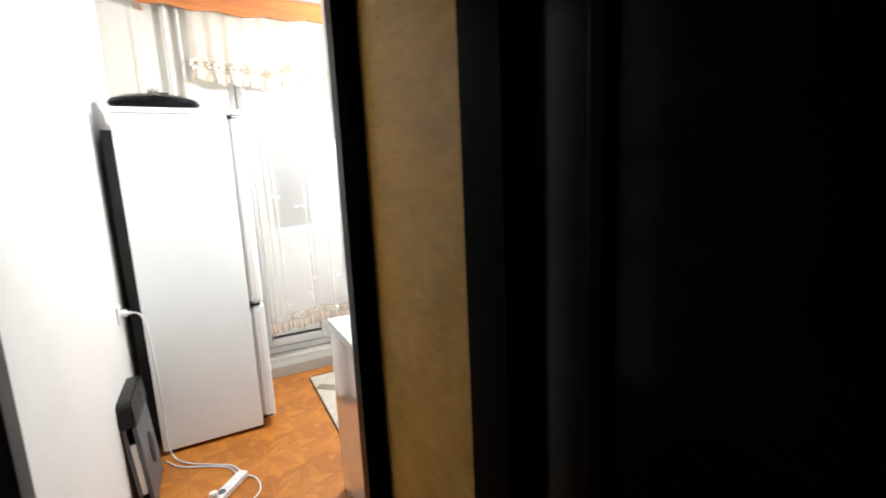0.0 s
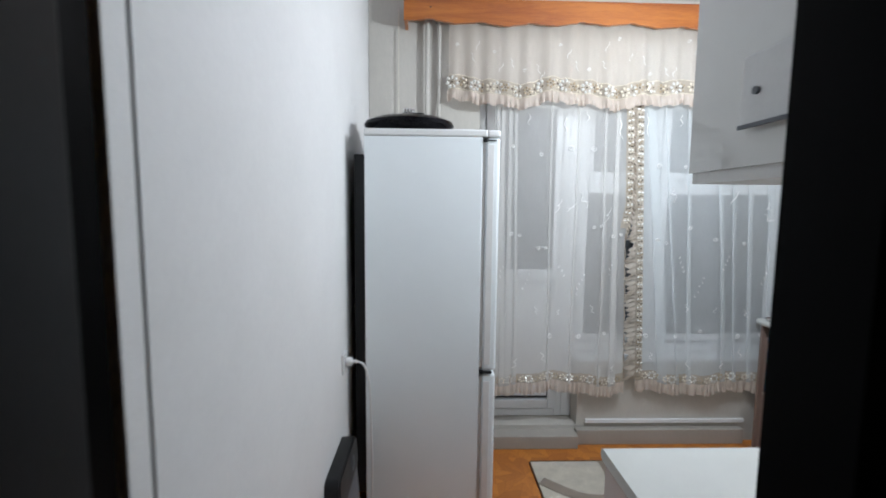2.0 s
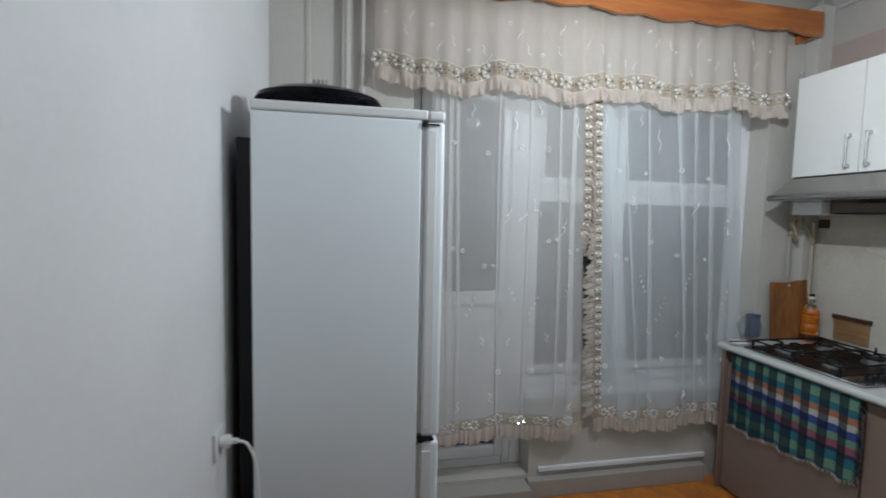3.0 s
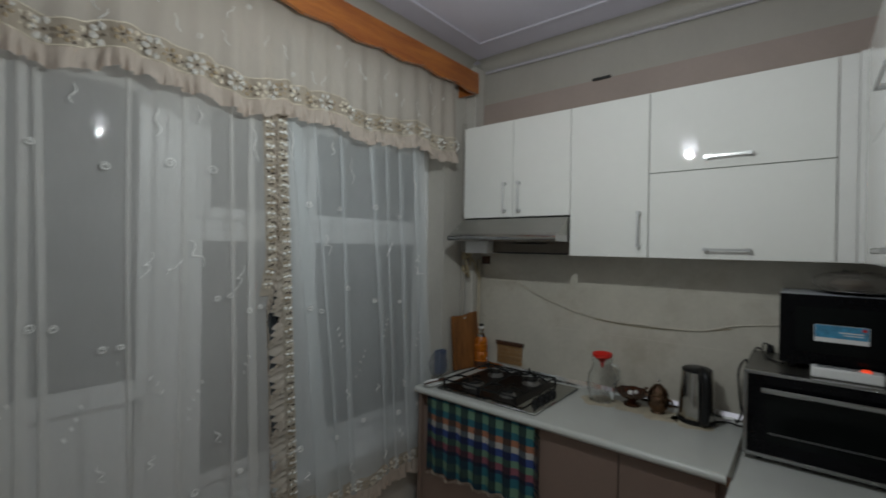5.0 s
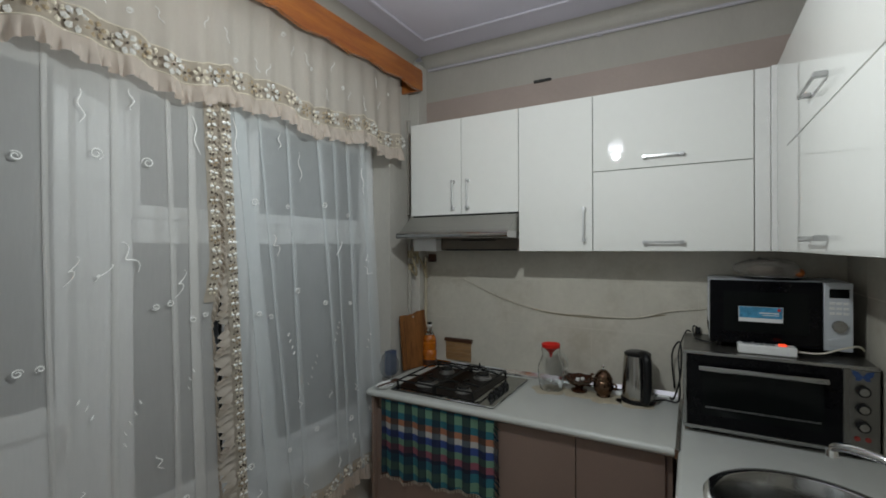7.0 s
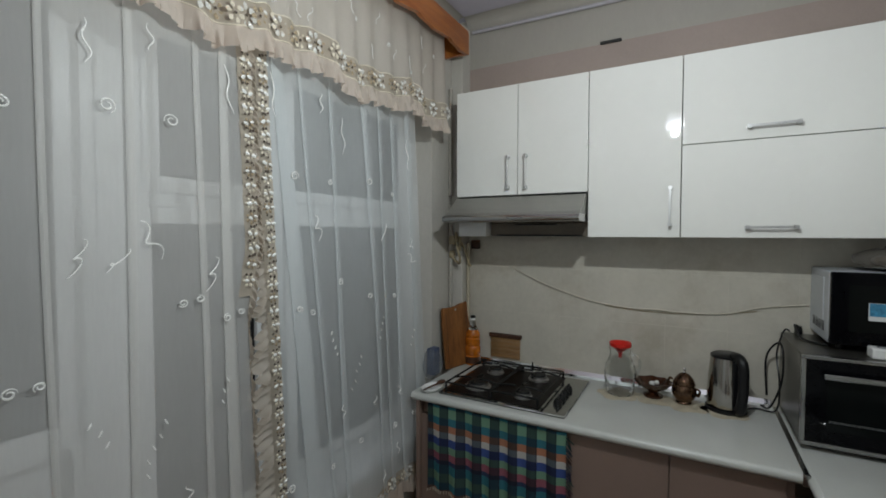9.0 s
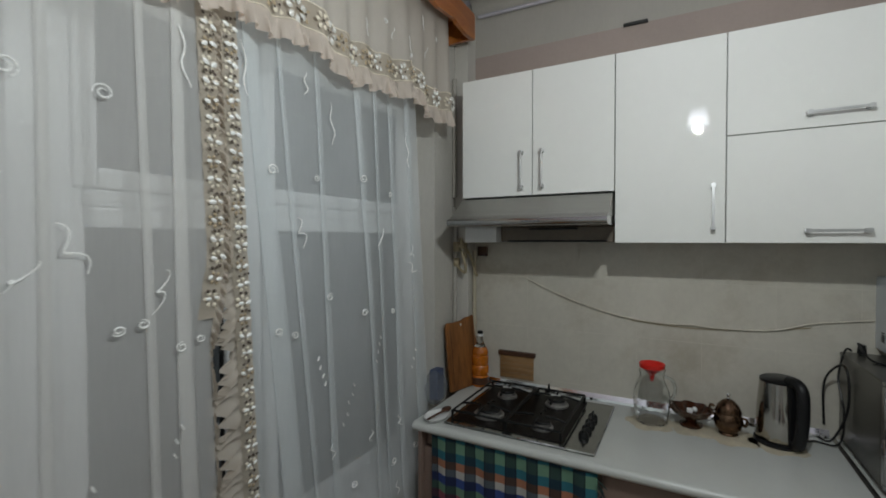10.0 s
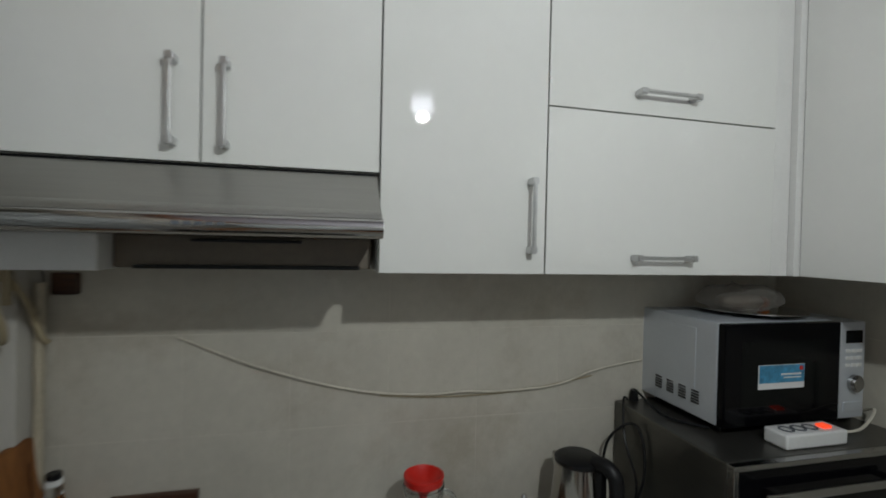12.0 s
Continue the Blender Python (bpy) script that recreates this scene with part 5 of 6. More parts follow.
part("lower_box", box(2.40, 2.60, HY0 + 0.006, 3.158, 1.575, 1.641, 0.003), M_BROWNPANEL, hood, "brownish grey filter casing")
part("filter_edge", box(2.385, 2.399, HY0 + 0.03, 3.12, 1.574, 1.582, 0.002), M_BLACKPLASTIC, hood, "black filter edge")
part("filter_edge", box(2.385, 2.399, HY0 + 0.15, 3.02, 1.628, 1.634, 0.002), M_BLACKPLASTIC, hood, "black filter edge")
part("switch_plate", merge(*[box(2.174, 2.18, 2.91 + 0.016 * i, 2.921 + 0.016 * i, 1.6555, 1.6615, 0.001) for i in range(5)]), M_GREYPLASTIC, hood, "row of small push buttons")
part("seam", box(2.345, 2.36, HY0 + 0.003, HY1 - 0.003, 1.7685, 1.774, 0), M_BLACKPLASTIC, hood)

hob = thing("gas_hob", "four-burner gas hob with black pan supports set in the worktop", "hob", (2.28, 2.97, CT))
HB = (2.03, 2.535, 2.675, 3.262)
part("tray", merge(prism([(HB[0], HB[2]), (HB[1], HB[2]), (HB[1], HB[3]), (HB[0], HB[3])], "z", CT + 0.0005, CT + 0.010, 0.004)), M_HOODSTEEL, hob, "brushed steel tray")
part("well", box(HB[0] + 0.03, HB[1] - 0.02, HB[2] + 0.115, HB[3] - 0.02, CT + 0.0105, CT + 0.013, 0.001), M_ENAMEL, hob, "dark brown enamel cooking surface")
for bx, by, r in ((2.15, 2.89, 0.033), (2.17, 3.12, 0.05), (2.41, 2.9, 0.04), (2.41, 3.13, 0.036)):
    b = part("burner", lathe([(0, 0.0), (r * 1.25, 0.0), (r * 1.25, 0.008), (r * 1.02, 0.012), (r, 0.022), (0, 0.022)], (bx, by, CT + 0.0132), 28), M_BURNER, hob, "grey alloy burner")
    part("burner_cap", lathe([(0, 0.0), (r * 0.9, 0.0), (r * 0.94, 0.004), (r * 0.85, 0.009), (0, 0.0105)], (bx, by, CT + 0.0355), 28), M_IRON, b, "black burner cap")
for gy0, gy1 in ((2.80, 3.01), (3.02, 3.24)):
    x0, x1, zt = 2.07, 2.50, CT + 0.056
    rods = [tube([(x0, gy0, zt - 0.01), (x0, gy1, zt - 0.01)], 0.0048, 8, 1), tube([(x1, gy0, zt - 0.01), (x1, gy1, zt - 0.01)], 0.0048, 8, 1),
            tube([(x0, gy0, zt - 0.01), (x1, gy0, zt - 0.01)], 0.0048, 8, 1), tube([(x0, gy1, zt - 0.01), (x1, gy1, zt - 0.01)], 0.0048, 8, 1)]
    ym = (gy0 + gy1) / 2
    for bx in (2.16, 2.41):
        for dx, dy in ((1, 0), (-1, 0), (0, 1), (0, -1)):
            reach = abs(dx) * 0.085 + abs(dy) * (gy1 - gy0) / 2
            rods.append(tube([(bx + dx * 0.022, ym + dy * 0.022, zt), (bx + dx * 0.06, ym + dy * 0.06, zt), (bx + dx * reach, ym + dy * reach, zt - 0.01)], 0.0048, 8, 2))
    for px, py in ((x0, gy0), (x1, gy0), (x0, gy1), (x1, gy1)):
        rods.append(cyl((px, py, CT + 0.0293), 0.006, 0.034, "z", 8))
    part("pan_support", merge(*rods), M_IRON, hob, "black cast-iron pan support")
for i in range(4):
    kx = 2.15 + 0.062 * i
    kn = part("knob", lathe([(0, 0), (0.019, 0), (0.018, 0.013), (0.014, 0.02), (0, 0.021)], (kx, 2.735, CT + 0.0105), 20), M_BLACKPLASTIC, hob, "black control knob")
    part("grip", box(kx - 0.016, kx + 0.016, 2.731, 2.739, CT + 0.031, CT + 0.041, 0.002), M_BLACKPLASTIC, kn)

single("hob_lighter_cap", merge(cyl((2.5, 2.96, CT + 0.058), 0.006, 0.03, "z", 10, r2=0.004), cyl((2.5, 2.96, CT + 0.04), 0.008, 0.01, "z", 10)), M_BLACKPLASTIC, "small black pointed cap on the pan support", "cap", (2.5, 2.96, CT + 0.035))

# cutting board leaning on the window wall
bd = thing("cutting_board", "worn brown wooden cutting board leaning on the wall", "cutting board", (2.44, 3.40, CT))
ol = [(-0.105, 0.0), (0.105, 0.0), (0.108, 0.33), (0.09, 0.352), (0.04, 0.345), (0.0, 0.333), (-0.05, 0.33), (-0.098, 0.332), (-0.106, 0.32)]
bm = prism(ol, "y", -0.009, 0.009, 0.003)
lean = Matrix.Translation((2.46, 3.372, CT + 0.003)) @ Matrix.Rotation(radians(-16), 4, "Z") @ Matrix.Rotation(radians(-6), 4, "X")
part("board", moved(bm, lean), M_BOARD, bd)
for gx in (-0.085, 0.078):
    part("groove", moved(box(gx, gx + 0.003, -0.0105, -0.0085, 0.03, 0.30), lean), M_DARKWOOD, bd, "dark groove in the board")
part("hanging_stud", moved(cyl((-0.01, -0.0105, 0.315), 0.007, 0.004, "y", 12), lean), M_POLISH, bd, "small metal stud")

bot = thing("oil_bottle", "ribbed plastic bottle half full of amber oil", "bottle", (2.54, 3.325, CT))
bc = (2.54, 3.325, CT)
part("bottle_neck", lathe([(0, 0.2), (0.0235, 0.2), (0.018, 0.212), (0.0135, 0.23), (0.0135, 0.252), (0, 0.252)], bc, 28, wave=lambda a, z: 1.2), M_CLEARGLASS, bot, "clear ribbed bottle")
part("bottle_body", lathe([(0, 0.001), (0.034, 0.001), (0.037, 0.008), (0.037, 0.05), (0.033, 0.056), (0.037, 0.064), (0.037, 0.1), (0.032, 0.108), (0.036, 0.118), (0.036, 0.15), (0.032, 0.156), (0.035, 0.164), (0.033, 0.18), (0.024, 0.199), (0, 0.199)], bc, 28, wave=lambda a, z: 1.2), M_OIL, bot, "ribbed body full of amber oil")
# added band gives the bottle its darker brown lower part; no printed label
part("label", lathe([(0.0372, 0.012), (0.038, 0.013), (0.038, 0.046), (0.0372, 0.047)], bc, 28, wave=lambda a, z: 1.2), M_DARKWOOD, bot, "dark brown band round the bottle's lower part")
part("neck_ring", cyl((bc[0], bc[1], CT + 0.258), 0.016, 0.012, "z", 20), M_WHITEPLASTIC, bot, "white neck ring")
part("cap", cyl((bc[0], bc[1], CT + 0.271), 0.0145, 0.014, "z", 20, bevel=0.002), M_BLACKPLASTIC, bot, "dark cap")

mat = thing("bamboo_brush", "pale bamboo slat mat with a dark wooden head on the wall", "mat", (2.595, 3.15, 0.885))
part("head", box(2.585, 2.607, 3.055, 3.245, 1.0, 1.022, 0.003), M_DARKWOOD, mat, "dark brown wooden head")
for i in range(15):
    part("slat", box(2.592, 2.602, 3.062 + 0.002 * (i % 2), 3.238, 0.886 + 0.0076 * i, 0.8906 + 0.0076 * i + 0.0008 * (i % 3 == 1), 0.0015, 1), M_SLAT, mat)

# spoon on a white rest, crumpled bag at the window end
rest = single("spoon_rest", lathe([(0, 0.002), (0.05, 0.002), (0.062, 0.008), (0.07, 0.018), (0.067, 0.019), (0.05, 0.008), (0, 0.006)], (2.06, 3.31, CT), 32, wave=lambda a, z: 1 - 0.35 * abs(math.sin(a))), M_WHITEPLASTIC, "white plate-like spoon rest beside the hob", "spoon rest", (2.06, 3.31, CT))
spn = thing("spoon", "dark wooden spoon lying on the spoon rest", "spoon", (2.06, 3.3, CT + 0.012))
part("bowl", ellipsoid((2.12, 3.295, CT + 0.024), 0.03, 0.019, 0.008, 14, 8), M_DARKWOOD, spn)
part("handle", tube([(2.10, 3.297, CT + 0.022), (2.05, 3.302, CT + 0.024), (1.99, 3.312, CT + 0.022)], 0.0045, 8, 4), M_DARKWOOD, spn)
rg = random.Random(11)
bagm = ellipsoid((2.2, 3.40, CT + 0.075), 0.075, 0.045, 0.075, 20, 14)
for v in bagm.verts:
    n = noise.noise(v.co * 22) * 0.02 + noise.noise(v.co * 60) * 0.008
    v.co += (v.co - Vector((2.2, 3.40, CT + 0.075))).normalized() * n
    v.co.z = max(v.co.z, CT + 0.001)
bag = thing("plastic_bag", "crumpled translucent plastic bag holding a blue box", "bag", (2.2, 3.40, CT))
part("film", bagm, M_BAG, bag)
part("blue_box", box(2.205, 2.27, 3.388, 3.43, CT + 0.012, CT + 0.15, 0.006), M_BLUE, bag, "dark blue plastic box")

# glass jug with a red lid
jx, jy = 2.455, 2.525
jar = thing("glass_jug", "clear glass water jug with a red plastic lid", "jug", (jx, jy, CT))
part("glass_body", lathe([(0, 0.001), (0.046, 0.001), (0.05, 0.006), (0.056, 0.05), (0.06, 0.09), (0.056, 0.13), (0.042, 0.165), (0.038, 0.185), (0.042, 0.215), (0.0395, 0.215), (0.0355, 0.186), (0.0395, 0.166), (0.0535, 0.13), (0.0575, 0.09), (0.0535, 0.05), (0.047, 0.01), (0, 0.007)], (jx, jy, CT), 40, wave=lambda a, z: 1.18 + 0.014 * math.sin(9 * a)), M_RIPPLEGLASS, jar)
part("jug_handle", tube([(jx + 0.01, jy - 0.04, CT + 0.19), (jx + 0.008, jy - 0.075, CT + 0.175), (jx + 0.006, jy - 0.082, CT + 0.13), (jx + 0.004, jy - 0.06, CT + 0.085)], 0.006, 8), M_CLEARGLASS, jar)
lid = part("lid", lathe([(0.0, 0.196), (0.012, 0.194), (0.03, 0.212), (0.047, 0.222), (0.049, 0.238), (0.046, 0.24), (0.03, 0.222), (0.0, 0.21)], (jx, jy, CT), 32), M_RED, jar, "red plastic funnel lid")
part("spout", lathe([(0.0, 0.165), (0.006, 0.168), (0.012, 0.2), (0.0, 0.203)], (jx, jy, CT), 16), M_RED, lid)

# scalloped dark bowl
bwl = thing("scalloped_bowl", "dark brown glass bowl with a scalloped rim", "bowl", (2.48, 2.385, CT))
part("bowl", lathe([(0, 0.003), (0.034, 0.003), (0.036, 0.012), (0.016, 0.022), (0.018, 0.03), (0.05, 0.05), (0.066, 0.075), (0.062, 0.076), (0.045, 0.055), (0.0, 0.036)], (2.48, 2.385, CT), 48, wave=lambda a, z: 1.16 + (0.11 * math.sin(8 * a) if z > 0.045 else 0)), M_BROWNGLASS, bwl)
part("sweet", merge(box(2.46, 2.485, 2.38, 2.40, CT + 0.055, CT + 0.072, 0.004), ellipsoid((2.50, 2.372, CT + 0.062), 0.014, 0.01, 0.01)), M_PAPER, bwl, "wrapped white sweet in the bowl")

# copper sugar pot
sx, sy = 2.462, 2.262
pot = thing("sugar_pot", "small engraved copper sugar pot with a domed lid", "pot", (sx, sy, CT))
part("pot_body", lathe([(0, 0.002), (0.03, 0.002), (0.033, 0.006), (0.03, 0.012), (0.044, 0.03), (0.05, 0.052), (0.046, 0.074), (0.04, 0.084), (0, 0.084)], (sx, sy, CT), 36), M_COPPER, pot)
lid = part("lid", lathe([(0, 0.085), (0.044, 0.085), (0.045, 0.09), (0.036, 0.112), (0.02, 0.13), (0.008, 0.136), (0, 0.137)], (sx, sy, CT), 36), M_COPPER, pot)
part("finial", lathe([(0, 0.137), (0.006, 0.138), (0.004, 0.144), (0.008, 0.151), (0.005, 0.158), (0, 0.16)], (sx, sy, CT), 16), M_POLISH, lid)
part("ear", tube([(sx, sy + 0.047, CT + 0.07), (sx, sy + 0.062, CT + 0.08), (sx, sy + 0.057, CT + 0.105), (sx, sy + 0.045, CT + 0.1)], 0.005, 8), M_COPPER, pot)
part("ear", tube([(sx, sy - 0.047, CT + 0.07), (sx, sy - 0.06, CT + 0.062), (sx, sy - 0.055, CT + 0.04), (sx, sy - 0.047, CT + 0.045)], 0.005, 8), M_COPPER, pot)

# kettle
kx, ky = 2.47, 2.105
ket = thing("electric_kettle", "brushed steel electric kettle with a black handle on its base", "kettle", (kx, ky, CT))
part("base", lathe([(0, 0.001), (0.076, 0.001), (0.078, 0.006), (0.076, 0.016), (0, 0.018)], (kx, ky, CT), 40), M_BLACKPLASTIC, ket, "black power base")
part("kettle_body", lathe([(0, 0.0185), (0.07, 0.0185), (0.073, 0.024), (0.072, 0.06), (0.068, 0.14), (0.063, 0.2), (0.061, 0.225), (0, 0.225)], (kx, ky, CT), 48), M_KETTLE, ket, "dark mirror-polished steel body")
part("lid", lathe([(0, 0.2255), (0.06, 0.2255), (0.061, 0.234), (0.05, 0.241), (0, 0.243)], (kx, ky, CT), 36), M_BLACKPLASTIC, ket, "black lid")
hu = Vector((-0.88, -0.475, 0))
hc = Vector((kx, ky, CT))
hd = [hc + hu * r + Vector((0, 0, z)) for r, z in ((0.045, 0.238), (0.075, 0.24), (0.1, 0.225), (0.108, 0.19), (0.108, 0.12), (0.1, 0.06), (0.088, 0.028), (0.07, 0.024))]
part("handle", tube(hd, 0.019, 14), M_BLACKPLASTIC, ket, "broad black plastic handle")
part("handle_back", moved(box(-0.012, 0.006, -0.016, 0.016, 0.03, 0.225, 0.005), Matrix.Translation(hc + hu * 0.068) @ Matrix.Rotation(math.atan2(hu.y, hu.x), 4, "Z")), M_BLACKPLASTIC, ket, "black strip behind the handle")
part("spout", moved(prism([(-0.02, 0.0), (0.02, 0.0), (0.0, -0.022)], "z", 0.195, 0.226, 0.003), Matrix.Translation(hc - hu * 0.06) @ Matrix.Rotation(math.atan2(-hu.y, -hu.x) + radians(90), 4, "Z")), M_KETTLE, ket)
single("kettle_cable", tube([(kx + 0.02, ky - 0.07, CT + 0.008), (2.53, 1.99, CT + 0.006), (2.5, 1.93, CT + 0.02), (2.47, 1.925, CT + 0.14), (2.52, 1.93, CT + 0.25), (2.57, 1.90, CT + 0.34), (2.58, 1.88, CT + 0.338)], 0.0035, 8), M_BLACKPLASTIC, "black kettle cable looping up behind the oven", "cable", (2.5, 1.95, CT))
single("oven_cable", tube([(2.60, 1.95, CT + 0.05), (2.56, 1.96, CT + 0.22), (2.5, 1.93, CT + 0.30), (2.46, 1.918, CT + 0.27), (2.45, 1.922, CT + 0.15), (2.5, 1.95, CT + 0.03), (2.58, 1.97, CT + 0.006)], 0.004, 8), M_BLACKPLASTIC, "black power cable beside the oven", "cable", (2.5, 1.95, CT))

# doilies
for i, (dx, dy) in enumerate(((2.44, 2.53), (2.455, 2.38), (2.44, 2.25), (2.44, 2.11))):
    single("doily", lathe([(0, 0.0012), (0.085, 0.0012), (0.087, 0.0004), (0, 0.0003)], (dx, dy, CT), 72, wave=lambda a, z: 1 + 0.10 * math.sin(5 * a) + 0.03 * math.sin(15 * a)) if i != 1 else lathe([(0, 0.0016), (0.08, 0.0016), (0.082, 0.0008), (0, 0.0007)], (dx, dy, CT), 72, wave=lambda a, z: 1 + 0.10 * math.sin(5 * a + 1)), M_DOILY, "beige openwork vinyl doily under the tableware", "doily", (dx, dy, CT), group="doilies on the worktop")

# upstand strip
single("worktop_upstand", prism([(2.60, CT + 0.001), (2.585, CT + 0.001), (2.588, CT + 0.012), (2.602, CT + 0.03), (2.608, CT + 0.03), (2.608, CT + 0.001)], "y", 1.935, 3.383), M_POLISH, "shiny aluminium upstand strip along the tiles", "strip", (2.6, 2.6, CT))

# ---- oven, microwave and what lies on them ----
ov = thing("mini_oven", "black and steel table-top mini oven on the worktop", "oven", (2.38, 1.61, CT))
OX, OY0, OY1, OZ0, OZ1 = 2.185, 1.312, 1.908, CT + 0.02, 1.172
part("body", box(OX + 0.02, 2.60, OY0, OY1, OZ0, OZ1, 0.004), M_DARKSTEEL, ov, "dark steel casing")
part("front_frame", merge(box(OX, OX + 0.0195, OY0 + 0.001, OY1 - 0.001, OZ0, OZ0 + 0.014, 0.002), box(OX, OX + 0.0195, OY0 + 0.001, OY1 - 0.001, OZ1 - 0.012, OZ1, 0.002), box(OX, OX + 0.0195, OY1 - 0.014, OY1 - 0.001, OZ0 + 0.014, OZ1 - 0.012, 0.002)), M_CHROME, ov, "steel front frame")
odoor = part("oven_door", box(OX + 0.001, OX + 0.019, OY0 + 0.1, OY1 - 0.015, OZ0 + 0.015, OZ1 - 0.013, 0.003), M_BLACKGLASS, ov, "black glass door")
part("inner_window", box(OX - 0.0005, OX + 0.0008, OY0 + 0.15, OY1 - 0.07, OZ0 + 0.06, OZ1 - 0.075, 0), M_LCD, odoor, "dark inner window")
part("oven_rack", merge(*[cyl((OX - 0.001, (OY0 + OY1) / 2 + 0.04, OZ0 + 0.09 + 0.004 * i), 0.0008, 0.36, "y", 6) for i in range(2)]), M_HANDLE, odoor, "wire rack behind the glass")
part("handle", merge(box(OX - 0.032, OX - 0.022, 1.453, 1.852, 1.103, 1.122, 0.004), box(OX - 0.023, OX + 0.001, 1.47, 1.485, 1.106, 1.119, 0.002), box(OX - 0.023, OX + 0.001, 1.82, 1.835, 1.106, 1.119, 0.002)), M_CHROME, odoor, "brushed steel bar handle")
panel = part("control_panel", box(OX + 0.0005, OX + 0.0195, OY0 + 0.002, OY0 + 0.098, OZ0 + 0.015, OZ1 - 0.013, 0.002), M_OVENPANEL, ov, "dark steel control panel")
for z in (1.088, 1.027, 0.966):
    kn = part("knob", cyl((OX - 0.009, OY0 + 0.047, z), 0.019, 0.019, "x", 24, bevel=0.003), M_BLACKPLASTIC, panel, "black dial knob")
    part("knob_face", cyl((OX - 0.0195, OY0 + 0.047, z), 0.013, 0.002, "x", 20), M_CHROME, kn, "steel knob face")
for dy in (0.062, 0.033):
    part("lamp", cyl((OX - 0.001, OY0 + dy, 0.92), 0.0085, 0.004, "x", 16), M_DARKRED, panel, "dull red indicator lamp")
wing = [(0, 0), (0.012, 0.016), (0.03, 0.02), (0.026, 0.004), (0.018, -0.004), (0.02, -0.014), (0.008, -0.014), (0, -0.004), (-0.008, -0.014), (-0.02, -0.014), (-0.018, -0.004), (-0.026, 0.004), (-0.03, 0.02), (-0.012, 0.016)]
single("butterfly_sticker", prism([(OY0 + 0.047 + a, 1.137 + b) for a, b in wing], "x", OX - 0.0022, OX - 0.0002), M_NAVYPRINT, "small dark blue butterfly sticker on the oven", "sticker", (OX, OY0 + 0.047, 1.137))
for x in (OX + 0.05, 2.56):
    for y in (OY0 + 0.05, OY1 - 0.05):
        part("foot", cyl((x, y, CT + 0.0105), 0.013, 0.019, "z", 12), M_BLACKPLASTIC, ov, "black foot")

mw = thing("microwave", "silver microwave with a black glass door on the mini oven", "microwave", (2.46, 1.58, OZ1))
MX, MY0, MY1, MZ0, MZ1 = 2.31, 1.352, 1.81, OZ1 + 0.022, 1.453
part("casing", box(MX + 0.022, 2.612, MY0, MY1, MZ0, MZ1, 0.006), M_SILVERPLASTIC, mw, "silver painted casing")
part("side_recess", box(MX + 0.09, MX + 0.24, MY1 - 0.001, MY1 + 0.0016, MZ0 + 0.06, MZ1 - 0.025, 0.0012), M_SILVERPLASTIC, mw)
for g in range(4):
    part("vent", merge(*[box(MX + 0.075 + 0.045 * g, MX + 0.1 + 0.045 * g, MY1 + 0.0002, MY1 + 0.0026, MZ0 + 0.035 + 0.0075 * i, MZ0 + 0.039 + 0.0075 * i) for i in range(5)]), M_BLACKPLASTIC, mw, "group of dark vent slots")
mdoor = part("door", box(MX, MX + 0.0215, MY0 + 0.088, MY1 - 0.001, MZ0 + 0.001, MZ1 - 0.001, 0.004), M_BLACKGLASS, mw, "black glass door")
part("inner_window", box(MX - 0.0006, MX + 0.0005, MY0 + 0.13, MY1 - 0.05, MZ0 + 0.05, MZ1 - 0.045), M_LCD, mdoor, "perforated dark window")
mp_ = part("control_panel", box(MX, MX + 0.0215, MY0 + 0.001, MY0 + 0.0865, MZ0 + 0.001, MZ1 - 0.001, 0.004), M_SILVERPLASTIC, mw, "silver control panel")
part("display", box(MX - 0.0012, MX + 0.001, MY0 + 0.012, MY0 + 0.07, MZ1 - 0.058, MZ1 - 0.024, 0.0008), M_LCD, mp_, "dark display")
for i in range(3):
    for j in range(3):
        part("button", box(MX - 0.002, MX + 0.001, MY0 + 0.014 + 0.02 * j, MY0 + 0.03 + 0.02 * j, MZ1 - 0.083 - 0.019 * i, MZ1 - 0.074 - 0.019 * i, 0.0008), M_WHITEPLASTIC, mp_)
part("dial", merge(cyl((MX - 0.007, MY0 + 0.042, MZ0 + 0.095), 0.023, 0.015, "x", 28, bevel=0.003), cyl((MX - 0.0155, MY0 + 0.042, MZ0 + 0.095), 0.017, 0.002, "x", 24)), M_CHROME, mp_, "round silver dial")
part("open_button", box(MX - 0.003, MX + 0.001, MY0 + 0.014, MY0 + 0.074, MZ0 + 0.018, MZ0 + 0.045, 0.002), M_SILVERPLASTIC, mp_, "door button")
for x in (MX + 0.05, 2.58):
    for y in (MY0 + 0.04, MY1 - 0.04):
        part("foot", cyl((x, y, OZ1 + 0.0112), 0.012, 0.0218, "z", 12), M_BLACKPLASTIC, mw, "black foot")
stk = thing("door_sticker", "white and blue printed sticker on the microwave door", "sticker", (MX, 1.635, 1.32))
part("backing", box(MX - 0.0022, MX - 0.0007, 1.562, 1.708, 1.287, 1.348), M_PAPER, stk, "white sticker")
part("print", box(MX - 0.0034, MX - 0.0024, 1.564, 1.706, 1.303, 1.347), M_STICKBLUE, stk, "blue printed picture")
part("print_bar", merge(box(MX - 0.0046, MX - 0.0036, 1.575, 1.64, 1.322, 1.326), box(MX - 0.0046, MX - 0.0036, 1.575, 1.63, 1.314, 1.317)), M_PAPER, stk, "pale printed lines")
part("print_badge", cyl((MX - 0.004, 1.575, 1.338), 0.006, 0.001, "x", 12), M_RED, stk, "small red badge")

